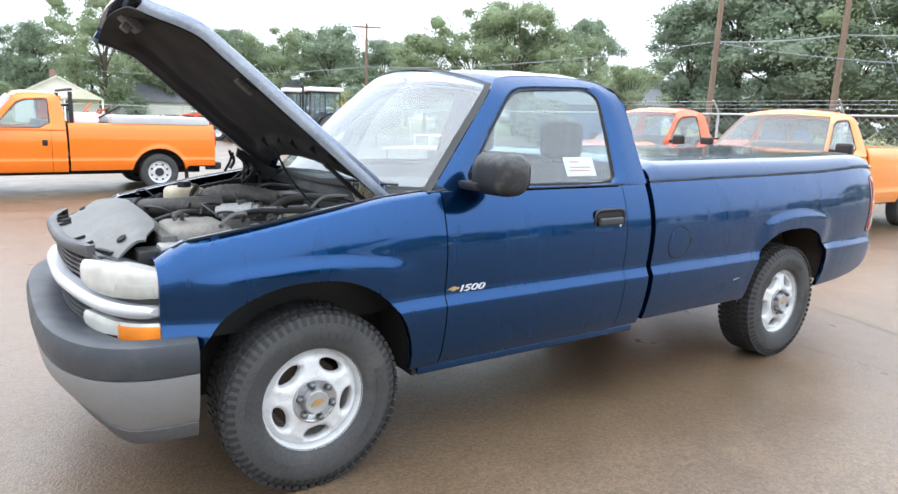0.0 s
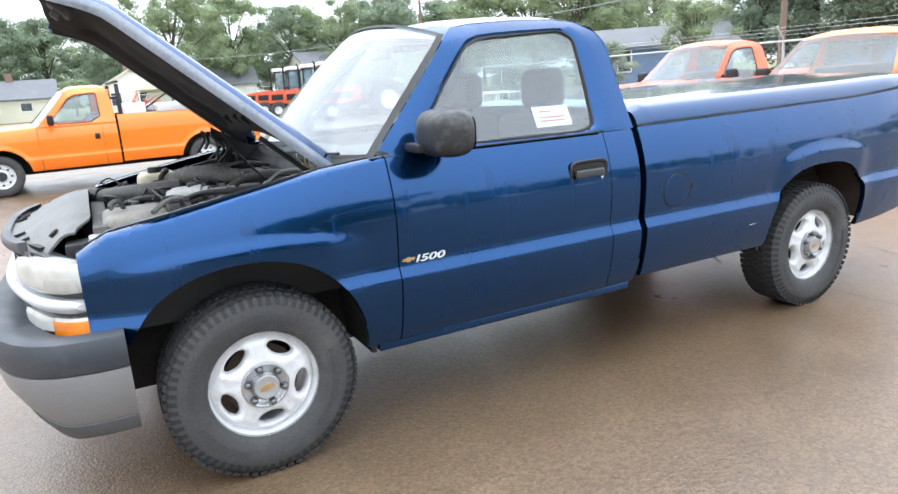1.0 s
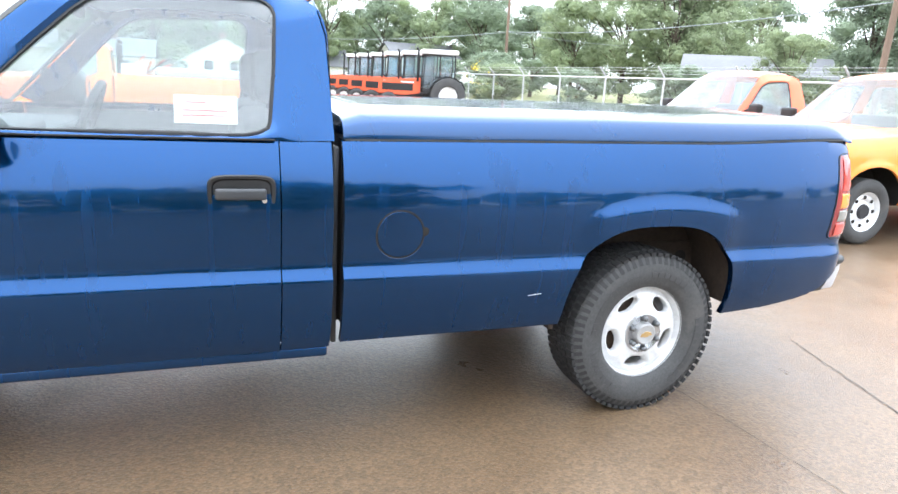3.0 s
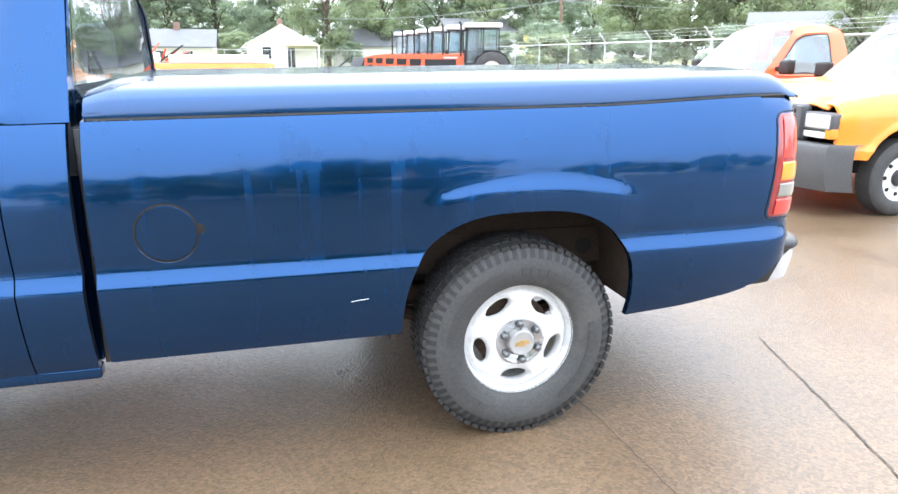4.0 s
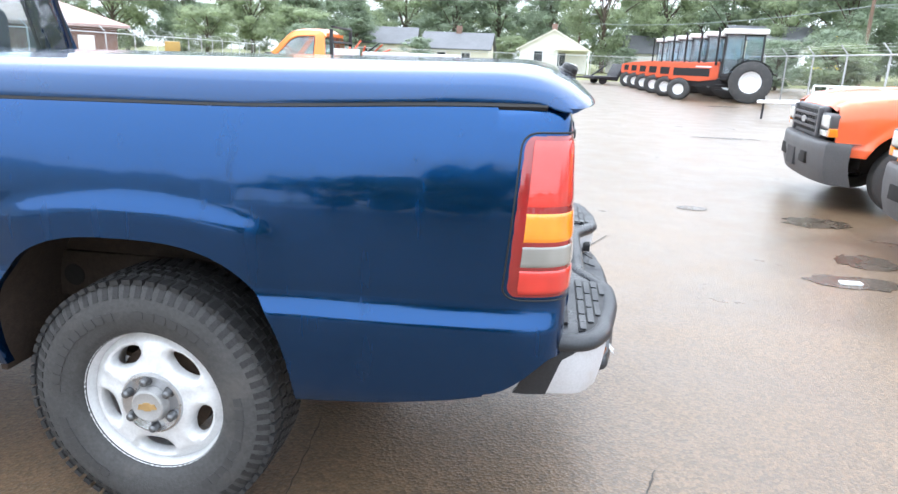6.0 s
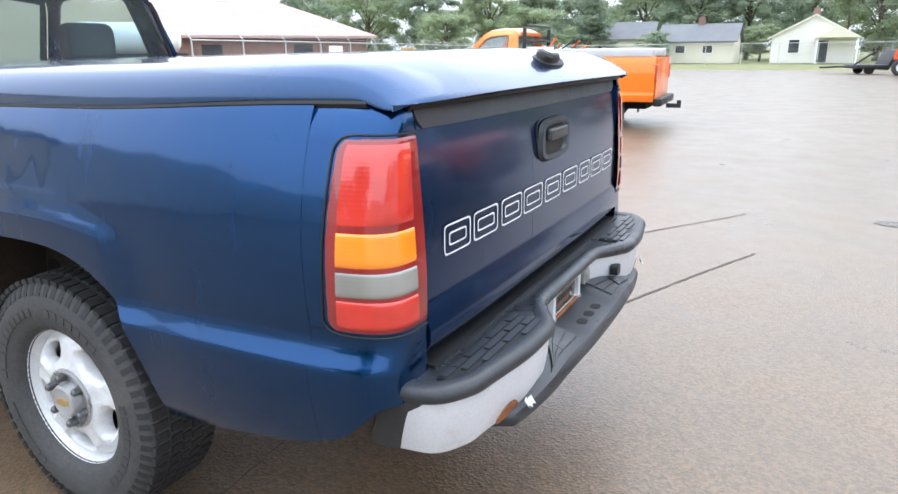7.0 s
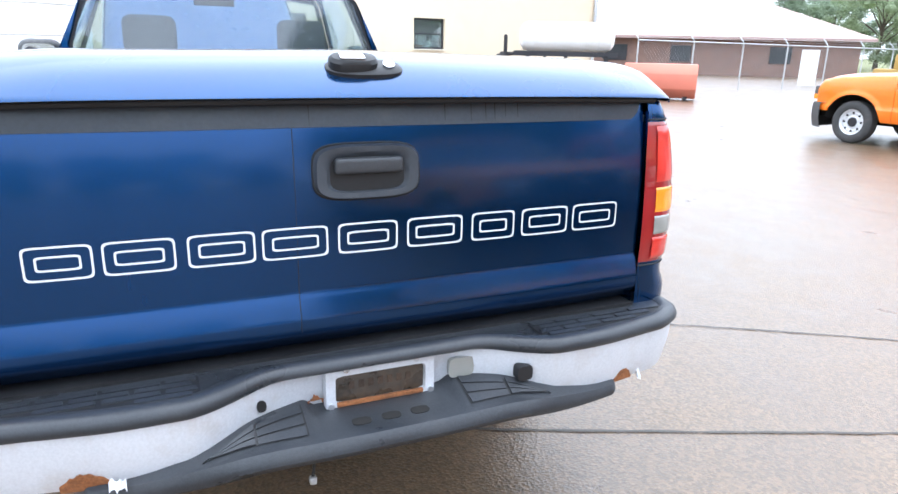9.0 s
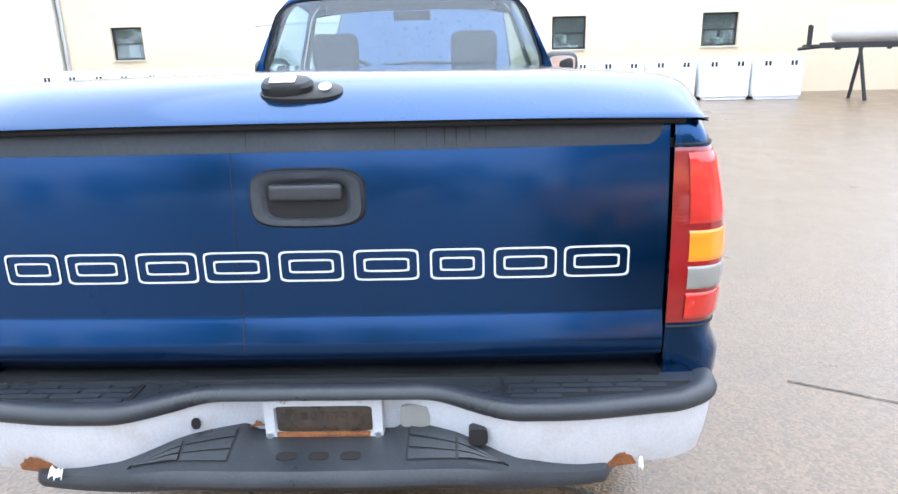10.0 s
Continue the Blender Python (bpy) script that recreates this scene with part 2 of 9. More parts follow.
M["red_orange"] = varied("faded_red_orange_paint", (0.78, 0.13, 0.035), 0.45, 0, 0.08, 1.2, 200, coat=0.6, coat_rough=0.1, dirt=(0.45, 0.2, 0.1), dirt_amount=0.3)
M["yellow_orange"] = varied("yellow_orange_paint", (0.88, 0.27, 0.02), 0.42, 0, 0.08, 1.2, 200, coat=0.7, coat_rough=0.08, dirt=(0.6, 0.3, 0.12), dirt_amount=0.3)
M["rubber"] = varied("tyre_rubber", (0.054, 0.054, 0.054), 0.75, 0, 0.25, 6, 90, bump=0.25, bump_scale=180, dirt=(0.12, 0.11, 0.10), dirt_amount=0.5, dirt_scale=5)
# darker than the sidewall: shade under the body put into the colour
M["tread"] = varied("shaded_tread_rubber", (0.022, 0.022, 0.023), 0.7, 0, 0.3, 6, 90, bump=0.25, bump_scale=180, dirt=(0.05, 0.047, 0.044), dirt_amount=0.5, dirt_scale=5)
M["rubber_mark"] = varied("tyre_lettering", (0.045, 0.045, 0.046), 0.6, 0, 0.1)
M["lug"] = varied("dull_lug_nut_steel", (0.16, 0.165, 0.17), 0.38, 0.8, 0.2, 30, 200)
M["cap_disc"] = varied("worn_grey_cap_disc", (0.42, 0.42, 0.42), 0.45, 0.4, 0.12, 30, 200)
M["rim"] = varied("silver_wheel_paint", (0.72, 0.725, 0.73), 0.4, 0.12, 0.08, 8, 120, coat=0.3, dirt=(0.30, 0.30, 0.30), dirt_amount=0.45, dirt_scale=12)
M["chrome"] = varied("chrome", (0.72, 0.73, 0.75), 0.16, 1.0, 0.05, 10, 200, rough_vary=0.06)
M["dull_chrome"] = varied("dull_chrome", (0.55, 0.56, 0.58), 0.3, 0.9, 0.1, 8, 150, dirt=(0.3, 0.25, 0.2), dirt_amount=0.4, dirt_scale=9)
M["silver"] = varied("silver_bumper_paint", (0.24, 0.24, 0.245), 0.42, 0.3, 0.08, 4, 160, bump=0.03, dirt=(0.22, 0.2, 0.17), dirt_amount=0.4, dirt_scale=6)
M["white_chip"] = varied("flaking_plated_steel", (0.62, 0.63, 0.66), 0.42, 0.25, 0.08, 5, 160, bump=0.06, dirt=(0.4, 0.33, 0.26), dirt_amount=0.35, dirt_scale=9)
M["mirror_black"] = varied("scuffed_mirror_plastic", (0.020, 0.021, 0.023), 0.45, 0, 0.2, 6, 150, bump=0.12, bump_scale=280, dirt=(0.16, 0.155, 0.15), dirt_amount=0.75, dirt_scale=7)
M["hood_edge"] = varied("sky_pale_hood_edge", (0.30, 0.33, 0.38), 0.42, 0.4, 0.15, 9, 90, dirt=(0.06, 0.09, 0.16), dirt_amount=0.5, dirt_scale=8)
M["recess"] = varied("grimy_plate_recess", (0.050, 0.038, 0.028), 0.30, 0, 0.4, 14, 60, coat=0.8, coat_rough=0.08, dirt=(0.10, 0.065, 0.035), dirt_amount=0.6, dirt_scale=18)
M["step"] = varied("wet_black_step_plastic", (0.026, 0.029, 0.034), 0.38, 0, 0.25, 5, 150, bump=0.1, bump_scale=260, dirt=(0.05, 0.05, 0.052), dirt_amount=0.5, dirt_scale=7, rough_vary=0.14)
M["pale_bar"] = varied("pale_satin_bar", (0.70, 0.71, 0.74), 0.36, 0.35, 0.05, 5, 140, coat=0.3)
M["rust_panel"] = varied("rust_brown_panel", (0.040, 0.027, 0.019), 0.85, 0, 0.35, 5, 50, bump=0.3, dirt=(0.03, 0.022, 0.016), dirt_amount=0.8, dirt_scale=6)
M["liner"] = varied("pale_headliner", (0.36, 0.37, 0.38), 0.9, 0, 0.08)
M["rust"] = varied("rust", (0.24, 0.09, 0.03), 0.85, 0, 0.4, 30, 140, bump=0.5, bump_scale=90)
M["trim"] = varied("grey_plastic", (0.038, 0.041, 0.046), 0.42, 0, 0.15, 6, 150, bump=0.12, bump_scale=300, dirt=(0.09, 0.085, 0.08), dirt_amount=0.35, dirt_scale=8)
M["pad"] = varied("slate_grey_bumper_plastic", (0.042, 0.048, 0.058), 0.5, 0, 0.12, 5, 150, bump=0.1, bump_scale=260, dirt=(0.12, 0.12, 0.12), dirt_amount=0.4, dirt_scale=7)
M["bumper_grey"] = varied("weathered_bumper_plastic", (0.085, 0.085, 0.088), 0.55, 0, 0.15, 3, 80, bump=0.1)
M["grille"] = varied("grille_plastic", (0.085, 0.085, 0.09), 0.5, 0, 0.1)
M["black"] = varied("black_plastic", (0.012, 0.012, 0.013), 0.5, 0, 0.2, 6, 120)
M["dark"] = varied("dark_underbody", (0.012, 0.011, 0.010), 0.9, 0, 0.4, 5, 60)
M["frame"] = varied("rusty_frame_steel", (0.055, 0.036, 0.024), 0.85, 0.1, 0.35, 8, 60, bump=0.3, dirt=(0.12, 0.07, 0.04), dirt_amount=0.7)
M["strip"] = varied("weathered_tailgate_strip", (0.040, 0.050, 0.066), 0.4, 0, 0.15, 5, 120, bump=0.05, dirt=(0.07, 0.075, 0.08), dirt_amount=0.5, dirt_scale=12)
M["decal"] = varied("white_decal", (0.66, 0.67, 0.68), 0.5, 0, 0.06)
M["red_lens"] = lens("red_lens", (0.60, 0.034, 0.022))
M["red_rim"] = lens("dark_red_lens_rim", (0.26, 0.012, 0.012))
M["amber_lens"] = lens("amber_lens", (0.95, 0.27, 0.012))
M["clear_lens"] = lens("clear_ribbed_lens", (0.27, 0.265, 0.24))
M["haze_lens"] = lens("hazy_headlight_lens", (0.60, 0.60, 0.56), 0.2)
M["bay_lens"] = lens("greyed_headlight_bay", (0.44, 0.44, 0.41), 0.2)
M["glass"] = glass("window_glass", (0.84, 0.95, 0.94), see=0.90, ior=1.62, haze=0.065)
M["rear_glass"] = glass("pale_rear_glass", (0.78, 0.92, 0.97), see=0.88, ior=1.66, haze=0.035)
M["cab_glass"] = glass("blue_tractor_glass", (0.72, 0.86, 0.95), see=0.92, ior=1.6, haze=0.10)
M["work_shield"] = glass("work_pickup_windshield_glass", (0.80, 0.93, 0.95), ior=1.5, haze=0.05)
M["shield"] = glass("sky_paled_windshield_glass", (0.80, 0.92, 0.93), ior=1.68, haze=0.085)
M["cloth"] = varied("charcoal_seat_cloth", (0.05, 0.052, 0.058), 0.9, 0, 0.2, 12, 220, bump=0.2)
M["inside"] = varied("grey_cab_plastic", (0.10, 0.105, 0.11), 0.7, 0, 0.12)
M["paper"] = varied("white_paper", (0.8, 0.8, 0.79), 0.8, 0, 0.03)
M["print"] = varied("red_print", (0.55, 0.1, 0.08), 0.7, 0, 0.1)
M["grey_print"] = varied("grey_print", (0.4, 0.4, 0.4), 0.7, 0, 0.1)
M["gold"] = varied("gold_emblem", (0.50, 0.34, 0.15), 0.4, 0.6, 0.15)
M["seal"] = varied("window_rubber", (0.01, 0.01, 0.011), 0.6, 0, 0.2)
M["shroud"] = varied("dusty_grey_shroud", (0.175, 0.175, 0.17), 0.6, 0, 0.10, 7, 60, bump=0.05, dirt=(0.27, 0.25, 0.22), dirt_amount=0.5, dirt_scale=5)
M["hoodliner"] = varied("black_hood_liner", (0.009, 0.0085, 0.010), 0.85, 0, 0.3, 4, 60, bump=0.2, bump_scale=60, dirt=(0.022, 0.020, 0.019), dirt_amount=0.6)
M["tan_tank"] = varied("yellowed_reservoir_plastic", (0.50, 0.44, 0.32), 0.55, 0, 0.15, 10, 80, dirt=(0.2, 0.16, 0.1), dirt_amount=0.5, dirt_scale=10)
M["engine"] = varied("dirty_engine_plastic", (0.085, 0.083, 0.08), 0.7, 0, 0.35, 12, 90, bump=0.2, dirt=(0.22, 0.2, 0.17), dirt_amount=0.6, dirt_scale=12)
M["airbox"] = varied("dusty_filter_box_plastic", (0.23, 0.215, 0.19), 0.7, 0, 0.25, 8, 70, bump=0.15, dirt=(0.33, 0.30, 0.25), dirt_amount=0.6, dirt_scale=9)
M["pale_dust"] = varied("pale_dusty_plastic", (0.42, 0.40, 0.36), 0.7, 0, 0.15, 8, 70, bump=0.1, dirt=(0.25, 0.22, 0.18), dirt_amount=0.5, dirt_scale=7)
M["tube_grey"] = varied("dusty_rubber_tube", (0.062, 0.058, 0.054), 0.6, 0, 0.25, 10, 80, dirt=(0.16, 0.14, 0.12), dirt_amount=0.6, dirt_scale=10)
M["alu"] = varied("dull_aluminium", (0.42, 0.42, 0.41), 0.5, 0.3, 0.2, 14, 90, dirt=(0.15, 0.13, 0.1), dirt_amount=0.6, dirt_scale=14)
M["lot"] = lot_material()
M["sealer"] = varied("dark_joint_sealer", (0.06, 0.052, 0.044), 0.6, 0, 0.3, 6, 80, bump=0.3)
M["stain"] = varied("damp_stain", (0.075, 0.058, 0.042), 0.25, 0, 0.3, 5, 80, bump=0.2)
M["grass"] = varied("dry_grass", (0.16, 0.17, 0.065), 0.95, 0, 0.35, 0.6, 14, bump=0.6, bump_scale=30, dirt=(0.30, 0.26, 0.14), dirt_amount=0.7, dirt_scale=0.35)
M["bark"] = varied("bark", (0.11, 0.085, 0.065), 0.95, 0, 0.3, 3, 30, bump=0.6, bump_scale=25, stretch=(1, 1, 0.2))
# distance haze is put into these two leaf colours, paler and greyer
M["leaf"] = leafy("tree_leaves", (0.152, 0.180, 0.108), 0.75, 0, 0.22, 0.35, 3, island=0.16, spec=0.2)
M["leaf_dark"] = leafy("dark_tree_leaves", (0.134, 0.164, 0.114), 0.75, 0, 0.22, 0.35, 3, island=0.22, spec=0.25)
M["leaf_yellow"] = leafy("yellow_bush_leaves", (0.42, 0.36, 0.03), 0.75, 0, 0.3, 1.5, 5, island=0.4, spec=0.25)
M["pole_wood"] = varied("weathered_pole_wood", (0.20, 0.14, 0.10), 0.9, 0, 0.25, 3, 40, bump=0.3, stretch=(1, 1, 0.1))
M["galv"] = varied("galvanised_steel", (0.52, 0.53, 0.54), 0.5, 0.4, 0.12, 6, 80)
M["wire"] = varied("cable", (0.30, 0.33, 0.34), 0.6, 0.2, 0.1)
M["beige_wall"] = varied("cream_wall_paint", (0.74, 0.62, 0.45), 0.85, 0, 0.06, 0.8, 40, bump=0.1, bump_scale=60, dirt=(0.55, 0.45, 0.32), dirt_amount=0.35, dirt_scale=0.8)
M["brick"] = varied("brown_brick", (0.22, 0.14, 0.11), 0.9, 0, 0.25, 2, 20, bump=0.3, bump_scale=50)
M["roof_pink"] = varied("pale_red_shingles", (0.42, 0.30, 0.27), 0.9, 0, 0.15, 0.7, 14, bump=0.3, bump_scale=14)
M["roof_grey"] = varied("grey_shingles", (0.15, 0.155, 0.165), 0.9, 0, 0.2, 0.8, 12, bump=0.3, bump_scale=12)
M["house_white"] = varied("white_siding", (0.72, 0.70, 0.64), 0.8, 0, 0.06, 0.9, 20)
M["house_cream"] = varied("pale_cream_siding", (0.66, 0.62, 0.50), 0.8, 0, 0.06, 0.9, 20)
M["house_blue"] = varied("blue_siding", (0.13, 0.21, 0.34), 0.8, 0, 0.1, 0.9, 20)
M["pane"] = varied("dark_window_pane", (0.03, 0.035, 0.04), 0.08, 0, 0.2, 2, 10)
M["white_trim"] = varied("white_trim_paint", (0.78, 0.78, 0.76), 0.6, 0, 0.04)
M["white_plastic"] = varied("white_poly_plastic", (0.84, 0.85, 0.85), 0.5, 0, 0.05, 2, 30)
M["tank_white"] = varied("white_tank_plastic", (0.86, 0.86, 0.85), 0.4, 0, 0.04, 2, 30, dirt=(0.6, 0.58, 0.5), dirt_amount=0.25)
M["tractor_red"] = varied("tractor_orange_red", (0.72, 0.115, 0.04), 0.4, 0, 0.08, 3, 60, coat=0.5)
M["hopper_red"] = varied("faded_red_hopper_paint", (0.66, 0.20, 0.13), 0.6, 0, 0.1, 1.5, 40, dirt=(0.4, 0.2, 0.14), dirt_amount=0.5)
M["steel_dark"] = varied("dark_painted_steel", (0.03, 0.03, 0.034), 0.55, 0.2, 0.2, 5, 60)
M["ochre"] = varied("ochre_machine_paint", (0.42, 0.27, 0.07), 0.5, 0, 0.1, 3, 60)
M["bed_cover"] = varied("pale_grey_box_lid", (0.62, 0.63, 0.64), 0.45, 0.3, 0.08, 3, 60)


# ---- mesh helpers ----
def smoothstep(a, b, x):
    t = min(1.0, max(0.0, (x - a) / (b - a)))
    return t * t * (3 - 2 * t)


def lerp(a, b, t):
    return a + (b - a) * t


def finish(bm, sharp=38, recalc=True):
    if recalc:
        bmesh.ops.recalc_face_normals(bm, faces=bm.faces)
    lim = radians(sharp)
    for f in bm.faces:
        f.smooth = True
    for e in bm.edges:
        if len(e.link_faces) == 2 and e.calc_face_angle(0) > lim:
            e.smooth = False


def part(name, bm, material, parent, label="", sharp=38, recalc=True):
    """Links a bmesh as one mesh object under a thing or a part."""
    finish(bm, sharp, recalc)
    me = bpy.data.meshes.new(name)
    bm.to_mesh(me)
    bm.free()
    for mt in (material if isinstance(material, (list, tuple)) else [material]):
        me.materials.append(mt)
    ob = new(name, me)
    ob.parent = parent
    if label:
        tagged(ob, label)
    return ob


def thing(name, label, category, group="", kind=""):
    ob = new(name)
    ob.empty_display_size = 0.1
    return tagged(ob, label, category, group, kind)


def solo(name, bm, material, label, category, group="", kind="", sharp=38, recalc=True):
    """A thing or a piece of the setting that is one mesh."""
    ob = part(name, bm, material, None, sharp=sharp, recalc=recalc)
    return tagged(ob, label, category, group, kind)


def box(bm, lo, hi, bevel=0.0, segs=2, m=None):
    r = bmesh.ops.create_cube(bm, size=1)
    vs = r["verts"]
    c = [(a + b) / 2 for a, b in zip(lo, hi)]
    s = [b - a for a, b in zip(lo, hi)]
    for v in vs:
        v.co = Vector([c[i] + v.co[i] * s[i] for i in range(3)])
    if bevel:
        es = list({e for v in vs for e in v.link_edges})
        out = bmesh.ops.bevel(bm, geom=es, offset=bevel, segments=segs, profile=0.6, affect="EDGES", clamp_overlap=True)
        vs = list({v for f in out["faces"] for v in f.verts} | {v for v in vs if v.is_valid})
    if m is not None:
        bmesh.ops.transform(bm, matrix=m, verts=vs)
    return vs


def cyl(bm, p0, p1, r0, r1=None, n=16, caps=True):
    r1 = r0 if r1 is None else r1
    p0, p1 = Vector(p0), Vector(p1)
    d = p1 - p0
    q = d.to_track_quat("Z", "Y").to_matrix()
    a, b = [], []
    for i in range(n):
        t = 2 * math.pi * i / n
        u = q @ Vector((math.cos(t), math.sin(t), 0))
        a.append(bm.verts.new(p0 + u * r0))
        b.append(bm.verts.new(p1 + u * r1))
    for i in range(n):
        j = (i + 1) % n
        bm.faces.new((a[i], a[j], b[j], b[i]))
    if caps:
        bm.faces.new(a[::-1])
        bm.faces.new(b)
    return a + b


def tube(bm, pts, r, n=8):
    """A round tube along points."""
    pts = [Vector(p) for p in pts]
    rings = []
    for i, p in enumerate(pts):
        d = (pts[min(i + 1, len(pts) - 1)] - pts[max(i - 1, 0)])
        q = d.to_track_quat("Z", "Y").to_matrix()
        rr = r[i] if isinstance(r, (list, tuple)) else r
        rings.append([bm.verts.new(p + q @ Vector((math.cos(2 * math.pi * k / n), math.sin(2 * math.pi * k / n), 0)) * rr) for k in range(n)])
    for a, b in zip(rings, rings[1:]):
        for k in range(n):
            bm.faces.new((a[k], a[(k + 1) % n], b[(k + 1) % n], b[k]))
    bm.faces.new(rings[0][::-1])
    bm.faces.new(rings[-1])
    return [v for ring in rings for v in ring]


def grid(bm, nu, nv, fn, closed_u=False):
    """A sheet of points fn(u, v), u and v from 0 to 1."""
    rows = [[bm.verts.new(fn(i / (nu if closed_u else nu - 1), j / (nv - 1))) for j in range(nv)] for i in range(nu)]
    for i in range(nu if closed_u else nu - 1):
        for j in range(nv - 1):
            k = (i + 1) % nu
            bm.faces.new((rows[i][j], rows[k][j], rows[k][j + 1], rows[i][j + 1]))
    return rows


def thicken(bm, t):
    bmesh.ops.recalc_face_normals(bm, faces=bm.faces)
    bmesh.ops.solidify(bm, geom=bm.faces[:], thickness=t)


def prism(bm, outline, axis, a, b):
    """An outline of (u, v) pairs pushed along an axis from a to b."""
    put = {"x": lambda u, v, w: (w, u, v), "y": lambda u, v, w: (u, w, v), "z": lambda u, v, w: (u, v, w)}[axis]
    lo = [bm.verts.new(put(u, v, a)) for u, v in outline]
    hi = [bm.verts.new(put(u, v, b)) for u, v in outline]
    n = len(outline)
    for i in range(n):
        j = (i + 1) % n
        bm.faces.new((lo[i], lo[j], hi[j], hi[i]))
    bm.faces.new(lo[::-1])
    bm.faces.new(hi)
    return lo + hi


def super_round(cx, cy, hw, hh, p=4.0, n=40):
    out = []
    for i in range(n):
        t = 2 * math.pi * i / n
        c, s = math.cos(t), math.sin(t)
        out.append((cx + hw * math.copysign(abs(c) ** (2 / p), c), cy + hh * math.copysign(abs(s) ** (2 / p), s)))
    return out


def spin(bm, profile, n, axis="y"):
    """Turns a profile of (radius, offset) round the y axis."""
    rings = []
    for i in range(n):
        t = 2 * math.pi * i / n
        rings.append([bm.verts.new((r * math.cos(t), o, r * math.sin(t))) for r, o in profile])
    for i in range(n):
        a, b = rings[i], rings[(i + 1) % n]
        for k in range(len(profile) - 1):
            bm.faces.new((a[k], b[k], b[k + 1], a[k + 1]))
    return rings


def smooth_path(pts, n):
    """Points along a Catmull-Rom curve through pts."""
    pts = [Vector(p) for p in pts]
    out = []
    m = len(pts) - 1
    for i in range(n):
        s = i / (n - 1) * m
        k = min(int(s), m - 1)
        t = s - k
        p0, p1, p2, p3 = pts[max(k - 1, 0)], pts[k], pts[k + 1], pts[min(k + 2, m)]
        out.append(0.5 * ((2 * p1) + (p2 - p0) * t + (2 * p0 - 5 * p1 + 4 * p2 - p3) * t * t + (3 * p1 - p0 - 3 * p2 + p3) * t ** 3))
    return out


# ---- the blue pickup: front axle at x = 0, rear axle at x = 3.37, nose towards -x ----
PROFILE_Z = [0.385, 0.40, 0.43, 0.50, 0.60, 0.67, 0.708, 0.722, 0.742, 0.764, 0.785, 0.82, 0.90, 0.97, 1.04, 1.10, 1.15, 1.20, 1.235, 1.255]
PROFILE_W = [0.885, 0.905, 0.93, 0.962, 0.987, 0.998, 1.001, 1.000, 0.990, 0.980, 0.977, 0.982, 0.989, 0.990, 0.981, 0.966, 0.949, 0.927, 0.906, 0.892]
PROFILE = sorted((p.y, p.x) for p in smooth_path([(w, z, 0) for w, z in zip(PROFILE_W, PROFILE_Z)], 153))
CURVE_Z, CURVE_W = [p[0] for p in PROFILE], [p[1] for p in PROFILE]


def half_width(x, z, top):
    """Half the body's width at x and z, where the side's shoulder ends at the height top."""
    ze = z if z < 0.85 else 0.85 + (z - 0.85) * 0.405 / max(0.05, top + 0.045 - 0.85)
    w = float(np.interp(ze, CURVE_Z, CURVE_W))
    if x < 0.15:
        w -= 0.125 * ((0.15 - x) / 0.75) ** 2.4
    if x > 3.9:
        w -= 0.022 * ((x - 3.9) / 0.5) ** 2
    for xc, zf, k, reach in ((-0.02, 0.985, 0.22, 0.50), (3.385, 1.012, 0.34, 0.47)):
        d = abs(x - xc)
        if d < reach and z > 0.5:
            zl = zf - k * d * d
            w += 0.016 * smoothstep(reach, reach * 0.62, d) * smoothstep(zl + 0.012, zl - 0.05, z) * smoothstep(0.45, 0.75, z)
    return w


def arch_z(x, xc, hw, zc, hh, p):
    d = abs(x - xc) / hw
    return zc + hh * (1 - d ** p) ** (1 / p) if d < 1 else 0.0


def fender_top(x):
    return float(np.interp(x, [-0.60, -0.56, -0.46, -0.04, 0.33, 0.60], [0.955, 0.985, 1.045, 1.125, 1.188, 1.215]))


def rail_top(x):
    return 1.223 + 0.0136 * (x - 2.0) + 0.018 * smoothstep(3.6, 4.33, x)


def fender_bottom(x):
    base = 0.43 if x > 0.3 else 0.665
    return max(base if x > 0.43 or x < -0.45 else 0.40, arch_z(x, -0.028, 0.475, 0.40, 0.50, 2.2))


def bed_bottom(x):
    base = float(np.interp(x, [1.9, 3.0, 3.79, 4.05, 4.25, 4.34, 4.40, 4.44], [0.455, 0.458, 0.440, 0.463, 0.496, 0.518, 0.546, 0.585]))
    return max(base, arch_z(x, 3.358, 0.447, 0.42, 0.475, 2.8))


